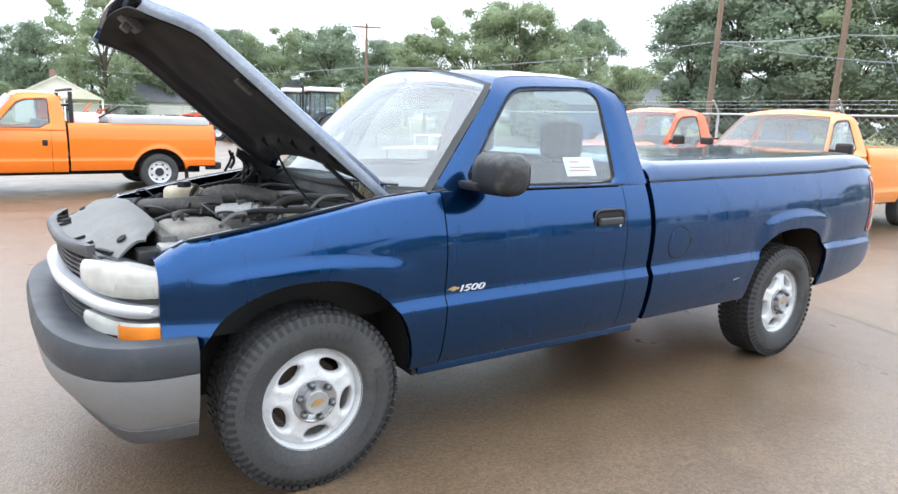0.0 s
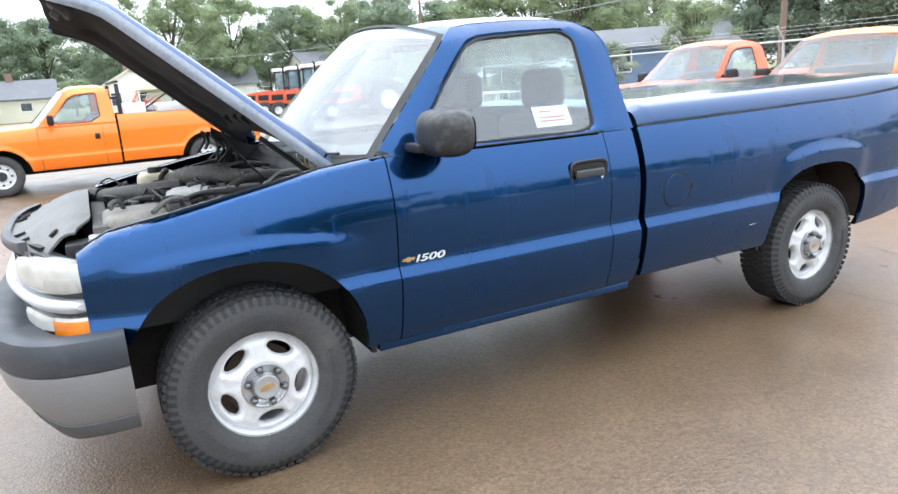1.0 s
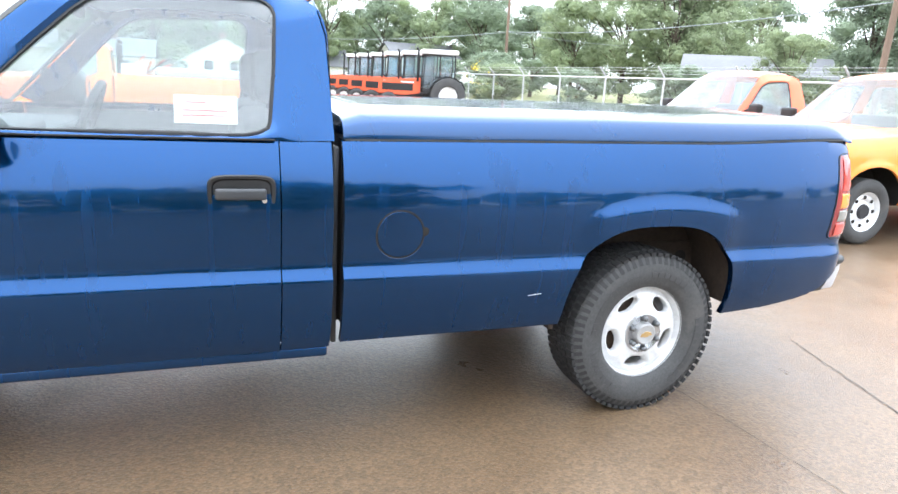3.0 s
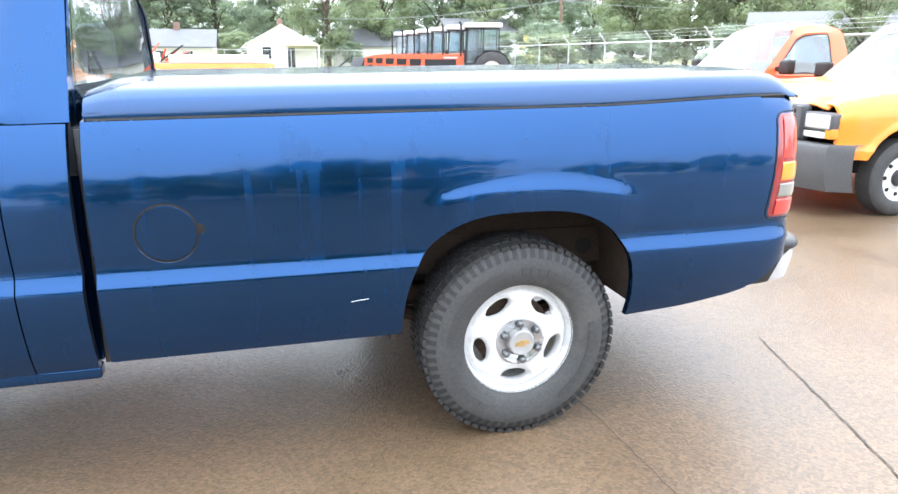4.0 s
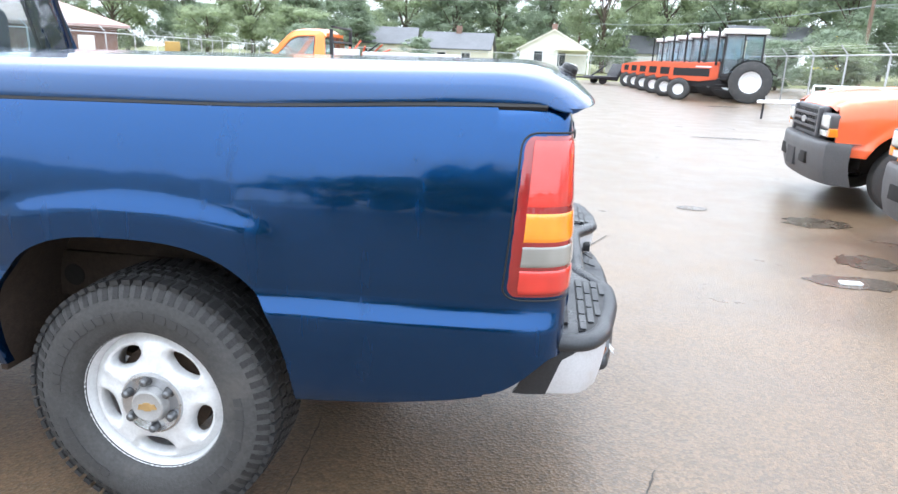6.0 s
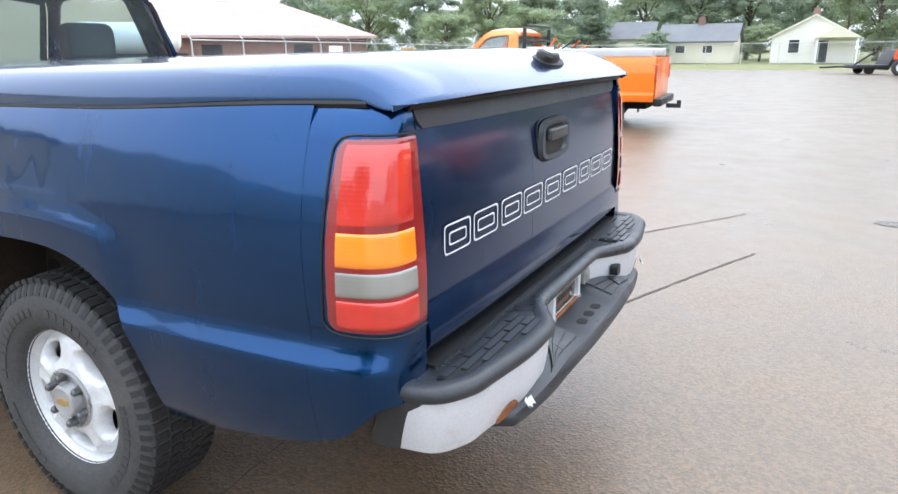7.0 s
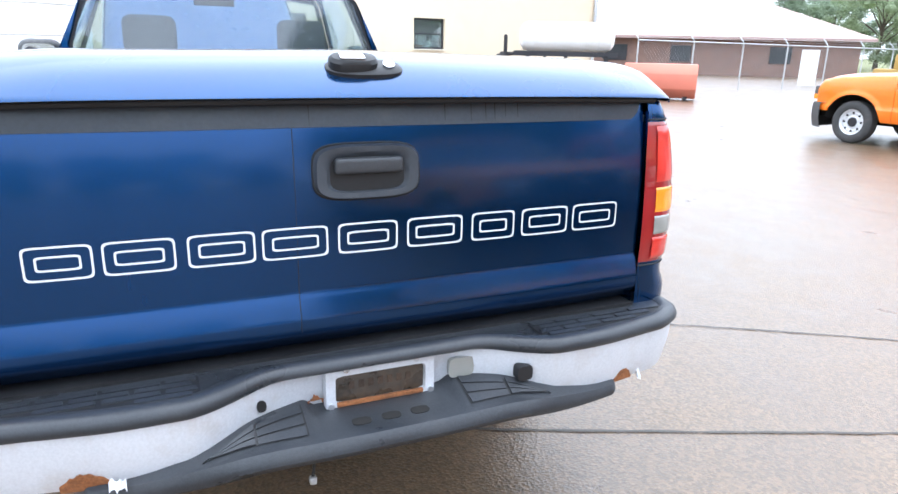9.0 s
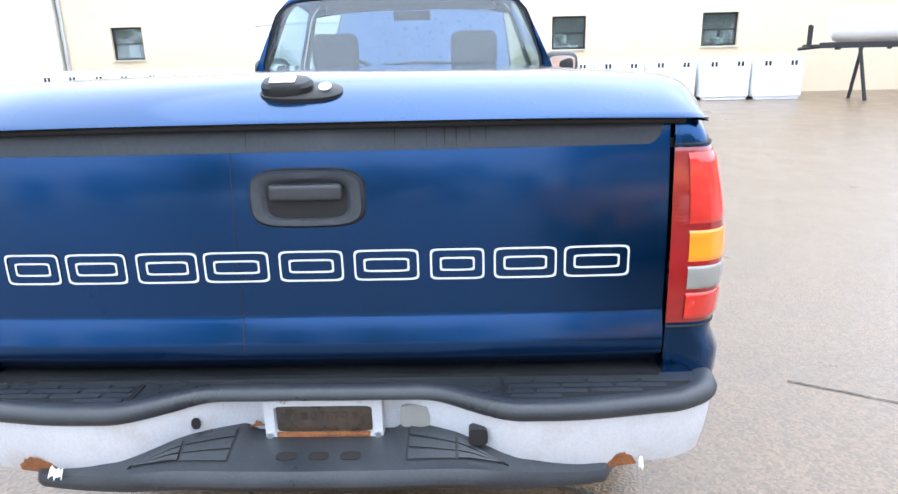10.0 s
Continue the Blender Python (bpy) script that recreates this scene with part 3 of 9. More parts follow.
def side_panel(bm, xs, zb, zt, side, cap=(), flange=0.03, levels=64, wide=half_width, zs=None):
    zs = zs or sorted(set(PROFILE_Z) | set(np.linspace(0.38, 1.29, levels).round(4)))
    cols = []
    for x in xs:
        top, bot = zt(x), zb(x)
        col, last, lastv = [], None, None
        for z in zs:
            q = min(max(z, bot), top)
            if last is None or abs(q - last) > 1e-4:
                lastv = bm.verts.new((x, side * wide(x, q, top), q))
                last = q
            col.append(lastv)
        wt = wide(x, top, top)
        for inward, up in cap:
            col.append(bm.verts.new((x, side * (wt - inward), top + up)))
        cols.append(col)
    for a, b in zip(cols, cols[1:]):
        for j in range(len(a) - 1):
            f = []
            for v in (a[j], b[j], b[j + 1], a[j + 1]):
                if v not in f:
                    f.append(v)
            if len(f) >= 3:
                bm.faces.new(f)
    es = [e for e in bm.edges if len(e.link_faces) == 1]
    out = bmesh.ops.extrude_edge_only(bm, edges=es)
    for v in out["geom"]:
        if isinstance(v, bmesh.types.BMVert):
            v.co.y -= side * flange


def spaced(a, b, step, extra=()):
    n = max(2, int(round((b - a) / step)) + 1)
    return sorted(set(np.linspace(a, b, n).round(5)) | {round(e, 5) for e in extra if a < e < b})


def arch_columns(xc, hw):
    return [xc + s * hw * math.sin(t) for s in (-1, 1) for t in np.linspace(0, math.pi / 2, 26)] + [xc + s * hw * 1.002 for s in (-1, 1)]


truck = thing("pickup_truck", "dark blue pickup with open hood standing on damp paving", "pickup truck")

FENDER_CAP = ((0.022, 0.010), (0.050, 0.014), (0.078, 0.010))
for s in (-1, 1):
    bm = bmesh.new()
    side_panel(bm, spaced(-0.565, 0.592, 0.03, arch_columns(-0.028, 0.475)), fender_bottom, fender_top, s, FENDER_CAP)
    part("front_fender", bm, M["blue"], truck)
    bm = bmesh.new()
    side_panel(bm, spaced(0.598, 1.732, 0.05), lambda x: 0.432, lambda x: 1.218, s, ((0.012, 0.006),))
    door = part("door", bm, M["blue"], truck)
    bm = bmesh.new()
    side_panel(bm, spaced(1.7365, 1.918, 0.03), lambda x: 0.438, lambda x: 1.218, s, ((0.012, 0.006),))
    part("cab_corner_panel", bm, M["blue"], truck)
    bm = bmesh.new()
    side_panel(bm, spaced(1.958, 4.332, 0.04, arch_columns(3.358, 0.447)), bed_bottom, rail_top, s, ((0.03, 0.007), (0.09, 0.007)))
    part("bed_side", bm, M["blue"], truck, "dark blue bed side with water streaks and a scuff")
    # rocker strip under the door
    bm = bmesh.new()
    box(bm, (0.50, s * 0.885 - 0.03, 0.388), (1.915, s * 0.885 + 0.03, 0.432), 0.012, 3)
    part("rocker_panel", bm, M["blue"], truck)


# greenhouse: door frames, pillars, glass
def cab_w(z):
    w = 0.925 - 0.52 * (z - 1.22)
    if z > 1.60:
        w -= 4.6 * (z - 1.60) ** 2
    return w


def by_angle(loop, cx, cy, n, start=0.0):
    """Points of a closed smooth loop at n even angles round (cx, cy)."""
    pts = [Vector((p[0], p[1], 0)) for p in loop]
    ring = []
    m = len(pts)
    for i in range(m):
        p1, p2 = pts[i], pts[(i + 1) % m]
        for k in range(14):
            ring.append(p1.lerp(p2, k / 14))
    ang = [math.atan2(p.y - cy, p.x - cx) for p in ring]
    rad = [math.hypot(p.x - cx, p.y - cy) for p in ring]
    order = sorted(range(len(ring)), key=lambda i: ang[i])
    aa = [ang[i] for i in order]
    rr = [rad[i] for i in order]
    aa = [aa[-1] - 2 * math.pi] + aa + [aa[0] + 2 * math.pi]
    rr = [rr[-1]] + rr + [rr[0]]
    out = []
    for i in range(n):
        t = -math.pi + 2 * math.pi * i / n
        r = float(np.interp(t, aa, rr))
        out.append((cx + r * math.cos(t), cy + r * math.sin(t)))
    return out


def rounded(loop, rounds=2, cut=0.2):
    """Cuts the corners of a closed loop."""
    for _ in range(rounds):
        out = []
        for i in range(len(loop)):
            a, b = loop[i], loop[(i + 1) % len(loop)]
            out.append((lerp(a[0], b[0], cut), lerp(a[1], b[1], cut)))
            out.append((lerp(a[0], b[0], 1 - cut), lerp(a[1], b[1], 1 - cut)))
        loop = out
    return loop


CAB_OUT = [(0.545, 1.222), (0.80, 1.452), (1.03, 1.662), (1.09, 1.702), (1.20, 1.718), (1.45, 1.73), (1.70, 1.73), (1.82, 1.715), (1.895, 1.66), (1.922, 1.56), (1.93, 1.222)]
CAB_IN = rounded([(0.735, 1.236), (0.965, 1.475), (1.085, 1.590), (1.135, 1.628), (1.20, 1.652), (1.30, 1.662), (1.70, 1.678), (1.748, 1.64), (1.735, 1.45), (1.706, 1.23)], 2, 0.09)
CX, CZ, NA = 1.35, 1.43, 110


def ring_strip(bm, rings, put):
    vs = [[bm.verts.new(put(p, k)) for p in ring] for k, ring in enumerate(rings)]
    for a, b in zip(vs, vs[1:]):
        n = len(a)
        for i in range(n):
            j = (i + 1) % n
            bm.faces.new((a[i], a[j], b[j], b[i]))
    return vs


def shrink(ring, cx, cy, d):
    out = []
    for x, y in ring:
        r = math.hypot(x - cx, y - cy)
        k = (r - d) / r
        out.append((cx + (x - cx) * k, cy + (y - cy) * k))
    return out


outer = by_angle(CAB_OUT, CX, CZ, NA)
inner = by_angle(CAB_IN, CX, CZ, NA)
for s in (-1, 1):
    bm = bmesh.new()
    mid = [(lerp(a[0], b[0], 0.8), lerp(a[1], b[1], 0.8)) for a, b in zip(outer, inner)]
    half = [(lerp(a[0], b[0], 0.4), lerp(a[1], b[1], 0.4)) for a, b in zip(outer, inner)]
    inset = (0.0, -0.006, -0.004, 0.012)
    ring_strip(bm, [outer, half, mid, inner], lambda p, k: (p[0], s * (cab_w(p[1]) - inset[k]), p[1]))
    part("door_frame", bm, M["blue"], truck)
    bm = bmesh.new()
    seal = shrink(inner, CX, CZ, 0.011)
    seal_in = (0.010, 0.008, 0.026)
    ring_strip(bm, [shrink(inner, CX, CZ, -0.002), shrink(inner, CX, CZ, 0.006), seal], lambda p, k: (p[0], s * (cab_w(p[1]) - seal_in[k]), p[1]))
    part("window_seal", bm, M["seal"], truck)
    bm = bmesh.new()
    f = bm.faces.new([bm.verts.new((x, s * (cab_w(z) - 0.022), z)) for x, z in shrink(inner, CX, CZ, 0.009)])
    bmesh.ops.triangulate(bm, faces=[f])
    part("side_window", bm, M["glass"], truck).visible_shadow = False
    bm = bmesh.new()
    box(bm, (0.80, s * 0.929 - 0.005, 1.219), (1.72, s * 0.929 + 0.005, 1.226), 0.003)
    part("belt_moulding", bm, M["black"], truck)


def roof_edge(x):
    top = [p for p in CAB_OUT if p[1] > 1.5]
    return float(np.interp(x, [p[0] for p in top], [p[1] for p in top]))


bm = bmesh.new()


def roof_pt(u, v):
    sgn = 2 * v - 1
    xf = 0.93 + 0.10 * abs(sgn) ** 2.2
    xr = 1.880 - 0.008 * sgn * sgn
    x = lerp(xf, xr, u)
    ze = roof_edge(max(x, 1.035))
    ze = min(ze, 1.73)
    w = cab_w(ze) + 0.004
    crown = 0.046 * (1 - abs(sgn) ** 2.6)
    nose = -0.018 * (1 - smoothstep(0, 0.12, u))
    return (x, w * sgn, ze + crown + nose)


grid(bm, 40, 41, roof_pt)
thicken(bm, 0.02)
part("roof", bm, M["blue"], truck)
bm = bmesh.new()
grid(bm, 14, 21, lambda u, v: Vector(roof_pt(0.08 + 0.88 * u, 0.04 + 0.92 * v)) + Vector((0, 0, -0.034)))
thicken(bm, 0.006)
part("headliner", bm, M["liner"], truck)


def shield_pt(u, v):
    sgn = 2 * v - 1
    zs_ = lerp(1.222, 1.672, u)
    side = Vector((float(np.interp(zs_, [1.222, 1.452, 1.662, 1.702], [0.545, 0.80, 1.03, 1.09])), (cab_w(zs_) - 0.004) * sgn, zs_))
    mid = Vector((lerp(0.35, 0.928, u) - 0.02 * math.sin(math.pi * u), (cab_w(zs_) - 0.004) * sgn, lerp(1.195, 1.757, u) + 0.025 * math.sin(math.pi * u)))
    return mid.lerp(side, abs(sgn) ** 2.2)


bm = bmesh.new()
grid(bm, 14, 25, lambda u, v: shield_pt(0.01 + 0.98 * u, 0.005 + 0.99 * v))
part("windshield", bm, M["shield"], truck, "windshield reflecting the white sky").visible_shadow = False
bm = bmesh.new()
edge = [(u, v) for u, v in [(0, k / 20) for k in range(21)] + [(k / 10, 1) for k in range(11)] + [(1, 1 - k / 20) for k in range(21)] + [(1 - k / 10, 0) for k in range(11)]]
a = [bm.verts.new(shield_pt(u, v) + Vector((-0.002, 0, 0.002))) for u, v in edge]
b = [bm.verts.new(shield_pt(0.026 + 0.948 * u, 0.022 + 0.956 * v) + Vector((-0.004, 0, 0.004))) for u, v in edge]
for i in range(len(edge)):
    j = (i + 1) % len(edge)
    bm.faces.new((a[i], a[j], b[j], b[i])) if len({a[i], a[j], b[j], b[i]}) == 4 else None
part("windshield_seal", bm, M["seal"], truck)

# cab back with its window
BACK_OUT = [(-0.90, 1.05), (-0.905, 1.25), (-0.80, 1.46), (-0.715, 1.62), (-0.66, 1.685), (-0.55, 1.708), (0, 1.730), (0.55, 1.708), (0.66, 1.685), (0.715, 1.62), (0.80, 1.46), (0.905, 1.25), (0.90, 1.05)]
BACK_IN = rounded([(-0.845, 1.255), (-0.69, 1.678), (0, 1.708), (0.69, 1.678), (0.845, 1.255)], 2, 0.12)
bo, bi = by_angle(BACK_OUT, 0, 1.42, 96), by_angle(BACK_IN, 0, 1.42, 96)
bm = bmesh.new()
ring_strip(bm, [bo, shrink(bi, 0, 1.42, -0.012), bi], lambda p, k: (1.928 + (0.0, 0.004, -0.012)[k] - 0.05 * smoothstep(1.55, 1.76, p[1]), p[0], p[1]))
part("cab_back", bm, M["blue"], truck)
bm = bmesh.new()
ring_strip(bm, [shrink(bi, 0, 1.42, -0.003), shrink(bi, 0, 1.42, 0.012)], lambda p, k: (1.936 - 0.006 * k - 0.05 * smoothstep(1.55, 1.76, p[1]), p[0], p[1]))
part("rear_window_seal", bm, M["seal"], truck)
bm = bmesh.new()
f = bm.faces.new([bm.verts.new((1.922 - 0.05 * smoothstep(1.55, 1.76, z), y, z)) for y, z in shrink(bi, 0, 1.42, 0.01)])
bmesh.ops.triangulate(bm, faces=[f])
part("rear_window", bm, M["rear_glass"], truck).visible_shadow = False
# the cab stands a little taller than its drawn outline
for ob in truck.children:
    if ob.name.split(".")[0] in ("door_frame", "window_seal", "side_window", "roof", "headliner", "windshield", "windshield_seal", "cab_back", "rear_window_seal", "rear_window"):
        for v in ob.data.vertices:
            if v.co.z > 1.222:
                v.co.z = 1.222 + (v.co.z - 1.222) * 1.085
bm = bmesh.new()
box(bm, (1.90, -0.90, 0.45), (1.925, 0.90, 1.06))
part("cab_back_lower", bm, M["blue"], truck)

bm = bmesh.new()
box(bm, (1.868, -0.13, 1.772), (1.905, 0.13, 1.800), 0.010, 3)
high = part("high_brake_lamp", bm, M["red_lens"], truck, "red and clear brake lamp above the rear window")
bm = bmesh.new()
box(bm, (1.903, -0.05, 1.778), (1.908, 0.05, 1.794), 0.002)
part("lamp_lens", bm, M["haze_lens"], high)

# seats, wheel, dash, inside mirror
for y in (-0.42, 0.42):
    bm = bmesh.new()
    box(bm, (1.63, y - 0.30, 0.82), (1.82, y + 0.30, 1.30), 0.06, 3)
    seat = part("seat_back", bm, M["cloth"], truck)
    bm = bmesh.new()
    box(bm, (1.685, y - 0.14, 1.325), (1.815, y + 0.14, 1.54), 0.064, 7)
    cyl(bm, (1.75, y - 0.06, 1.28), (1.75, y - 0.06, 1.35), 0.008)
    cyl(bm, (1.75, y + 0.06, 1.28), (1.75, y + 0.06, 1.35), 0.008)
    part("headrest", bm, M["cloth"], seat)
    bm = bmesh.new()
    box(bm, (1.08, y - 0.33, 0.72), (1.66, y + 0.33, 0.90), 0.06, 3)
    part("seat_cushion", bm, M["cloth"], truck)
bm = bmesh.new()
box(bm, (0.46, -0.84, 0.9), (0.90, 0.84, 1.17), 0.06, 3)
box(bm, (0.62, -0.62, 1.14), (0.90, -0.22, 1.225), 0.03, 3)
part("dashboard", bm, M["inside"], truck)
bm = bmesh.new()
for i in range(40):
    t0, t1 = 2 * math.pi * i / 40, 2 * math.pi * (i + 1) / 40
    c = lambda t: Vector((1.06 + 0.07 * math.sin(t), -0.42 + 0.19 * math.cos(t), 1.20 + 0.175 * math.sin(t)))
    cyl(bm, c(t0), c(t1), 0.014, n=8, caps=False)
box(bm, (1.03, -0.60, 1.18), (1.06, -0.24, 1.225), 0.01)
cyl(bm, (1.05, -0.42, 1.2), (0.85, -0.42, 1.12), 0.035)
part("steering_wheel", bm, M["black"], truck)
bm = bmesh.new()
box(bm, (0.99, -0.13, 1.635), (1.02, 0.13, 1.70), 0.012, 3)
cyl(bm, (0.99, 0, 1.685), (0.925, 0, 1.76), 0.01)
part("inside_mirror", bm, M["black"], truck)
bm = bmesh.new()
box(bm, (0.5, -0.86, 0.44), (1.9, 0.86, 0.47))
part("cab_floor", bm, M["dark"], truck)
for s in (-1, 1):
    bm = bmesh.new()
    box(bm, (0.62, s * 0.86 - 0.02, 0.5), (1.88, s * 0.86 + 0.02, 1.20))
    part("door_trim", bm, M["inside"], truck)

# notice behind the driver's window
bm = bmesh.new()
PW = cab_w(1.31) - 0.034
box(bm, (1.395, -PW - 0.002, 1.262), (1.60, -PW, 1.365))
sheet = part("paper_notice", bm, M["paper"], truck, "white paper notice with faint red print in the window")
sheet.matrix_local = Matrix.Translation((0, -PW, 1.31)) @ Matrix.Rotation(radians(-27), 4, "X") @ Matrix.Translation((0, PW, -1.31))
bm = bmesh.new()
for zz, x0, x1 in ((1.335, 1.43, 1.50), (1.305, 1.42, 1.57), (1.287, 1.42, 1.56)):
    box(bm, (x0, -PW - 0.0045, zz), (x1, -PW - 0.0025, zz + 0.007))
part("print_line", bm, M["print"], sheet)

# mirrors
for s in (-1, 1):
    bm = bmesh.new()
    box(bm, (0.690, -0.125, -0.092), (0.870, 0.125, 0.097), 0.086, 8)
    for v in bm.verts:
        v.co.x += 0.05 * v.co.y * -s * -1
    for v in bm.verts:
        v.co = Vector((v.co.x + 0.02, v.co.y + s * 1.075, v.co.z + 1.305))
    mirror = part("wing_mirror", bm, M["mirror_black"], truck, "black textured mirror housing with scuffs")
    bm = bmesh.new()
    box(bm, (0.69, min(s * 0.90, s * 1.04), 1.232), (0.80, max(s * 0.90, s * 1.04), 1.268), 0.015)
    prism(bm, [(0.665, 1.235), (0.84, 1.235), (0.84, 1.345)], "y", s * 0.895, s * 0.875)
    part("mirror_mount", bm, M["black"], mirror)
    bm = bmesh.new()
    g = super_round(s * 1.075, 1.305, 0.095, 0.068, 4, 28)
    bm.faces.new([bm.verts.new((0.889 + 0.0025 * s * 0, y, z)) for y, z in g])
    part("mirror_glass", bm, M["chrome"], mirror)

# door handles
for s in (-1, 1):
    w = half_width(1.6, 1.045, 1.218)
    bm = bmesh.new()
    o = super_round(1.604, 1.045, 0.114, 0.062, 4.5, 48)
    i1 = super_round(1.604, 1.045, 0.100, 0.049, 4.5, 48)
    ring_strip(bm, [o, super_round(1.604, 1.045, 0.110, 0.058, 4.5, 48), i1, super_round(1.604, 1.045, 0.092, 0.042, 4.5, 48)],
               lambda p, k: (p[0], s * (w + (0.0, 0.006, 0.005, -0.004)[k]), p[1]))
    f = bm.faces.new([bm.verts.new((x, s * (w + 0.001), z)) for x, z in super_round(1.604, 1.045, 0.094, 0.044, 4.5, 40)])
    handle = part("door_handle", bm, M["black"], truck)
    bm = bmesh.new()
    lo, hi = sorted((s * (w + 0.002), s * (w + 0.024)))
    box(bm, (1.515, lo, 1.022), (1.685, hi, 1.062), 0.012, 3)
    part("handle_grip", bm, M["trim"], handle)
    bm = bmesh.new()
    cyl(bm, (1.678, s * (w + 0.001), 1.018), (1.678, s * (w + 0.008), 1.018), 0.009)
    part("door_lock", bm, M["chrome"], handle)

# door badge and pillar emblem
w = half_width(0.7, 0.79, 1.218)
bm = bmesh.new()
prism(bm, [(0.610 + 0.72 * (u - 0.605), 0.7905 + 0.8 * (v - 0.790)) for u, v in ((0.605, 0.785), (0.613, 0.799), (0.634, 0.799), (0.637, 0.804), (0.660, 0.804), (0.661, 0.799), (0.690, 0.799), (0.683, 0.785), (0.660, 0.785), (0.656, 0.779), (0.632, 0.779), (0.631, 0.785))], "y", -w - 0.004, -w + 0.004)
part("gold_badge", bm, M["gold"], truck, "small gold badge")
bm = bmesh.new()
shift = 0.0
for word in ("1", "500"):
    txt = bpy.data.curves.new("model_number", "FONT")
    txt.body = word
    txt.size, txt.extrude, txt.shear, txt.offset = 0.066, 0.002, 0.25, 0.001
    tob = new("model_number_text", txt)
    glyphs = bpy.data.meshes.new_from_object(tob.evaluated_get(bpy.context.evaluated_depsgraph_get()))
    bpy.data.objects.remove(tob)
    left = min(v.co.x for v in glyphs.vertices)
    glyphs.transform(Matrix.Translation((shift - left, 0, 0)))
    bm.from_mesh(glyphs)
    shift += 0.0175
me = bpy.data.meshes.new("model_number")
bm.to_mesh(me)
bm.free()
me.materials.append(M["decal"])
num = new("model_number", me)
num.parent = truck
tx = [v.co.x for v in me.vertices]
ty = [v.co.y for v in me.vertices]
num.matrix_local = pose(0.672, -w - 0.003, 0.7755, 90, 0, 0) @ Matrix.Diagonal((0.142 / (max(tx) - min(tx)), 0.030 / (max(ty) - min(ty)), 1, 1))
tagged(num, "white model number on the door")
bm = bmesh.new()
prism(bm, [(-cab_w(1.249) - 0.0035, 1.249), (-cab_w(1.271) - 0.0035, 1.271), (-cab_w(1.271) + 0.003, 1.271), (-cab_w(1.249) + 0.003, 1.249)], "x", 1.772, 1.819)
part("pillar_emblem", bm, M["decal"], truck, "small white pillar emblem").matrix_local = Matrix.Identity(4)

# fuel door outline, dent and scratch
fx, fz = 2.172, 0.885


def on_side(x, z, proud):
    return (x, -half_width(x, z, rail_top(x)) - proud, z)


bm = bmesh.new()
ring_strip(bm, [super_round(fx, fz, r_, r_, 2.05, 72) for r_ in (0.0955, 0.092, 0.0885)], lambda p, k: on_side(p[0], p[1], (0.0006, 0.0014, 0.0006)[k]))
gap = part("fuel_door_gap", bm, M["dark"], truck)
bm = bmesh.new()
ring_strip(bm, [super_round(fx, fz, r_, r_, 2.05, 72) for r_ in (0.0892, 0.0875, 0.06, 0.03, 0.002)], lambda p, k: on_side(p[0], p[1], (0.0, 0.0022, 0.0028, 0.003, 0.003)[k]))
part("fuel_door", bm, M["blue"], truck, "round blue fuel door")
# raised arc on the lower rim only, drawn for its highlight
bm = bmesh.new()
tube(bm, [on_side(fx + 0.0965 * math.cos(a), fz + 0.0965 * math.sin(a), 0.001) for a in np.linspace(radians(205), radians(320), 30)], 0.0011, 6)
part("rim_edge", bm, M["faded_blue"], gap)
bm = bmesh.new()
ring_strip(bm, [super_round(fx + 0.098, fz + 0.010, a_, b_, 2.0, 32) for a_, b_ in ((0.015, 0.018), (0.013, 0.0155), (0.001, 0.001))], lambda p, k: on_side(p[0], p[1], (0.0006, 0.0016, 0.0018)[k]))
notch = part("finger_notch", bm, M["dark"], truck)
# short raised arc drawn for the notch's highlight
bm = bmesh.new()
tube(bm, [on_side(fx + 0.098 + 0.0155 * math.cos(a), fz + 0.010 + 0.0185 * math.sin(a), 0.001) for a in np.linspace(radians(280), radians(345), 12)], 0.0013, 6)
part("notch_edge", bm, M["faded_blue"], notch)
bm = bmesh.new()
tube(bm, [(2.73, -half_width(2.73, 0.612, 1.22) - 0.0005, 0.612), (2.79, -half_width(2.79, 0.618, 1.22) - 0.0005, 0.618)], 0.0011, 6)
part("paint_scratch", bm, M["decal"], truck)


# ---- bed: corner posts, lamps, tailgate, lid ----
def corner(th, z, proud=0.0, s=-1):
    """The rounded rear corner: th from 0 at the side to 1 at the tailgate."""
    w0 = half_width(4.33, z, rail_top(4.33)) + proud
    t = th * math.pi / 2
    along = math.sin(t) ** (2 / 2.9)
    x = 4.325 + (0.212 + proud) * along - 0.02 * smoothstep(0.85, 1.3, z) * math.sin(t)
    y = 0.812 + (w0 - 0.812) * max(0.0, 1 - along ** 3.7) ** (1 / 3.7)
    y -= 0.075 * (x - 4.325) * max(0.0, math.cos(t))
    return (x, s * y, z)


def corner_low(u):
    """The corner's lower edge goes on from the bed side's and sweeps up to the bumper."""
    return lerp(bed_bottom(4.332), 0.64, smoothstep(-0.15, 0.62, u) * 1.08 - 0.08)


def lamp_edge(z):
    """Where the lamp's leading edge lies round the corner; it leans and rounds off at both ends."""
    k = (z - 0.800) / 0.417
    q = min(1.0, max(0.0, abs(2 * k - 1) - 0.83) / 0.17)
    return 0.066 + 0.085 * k + 0.10 * (1 - math.sqrt(1 - q * q))


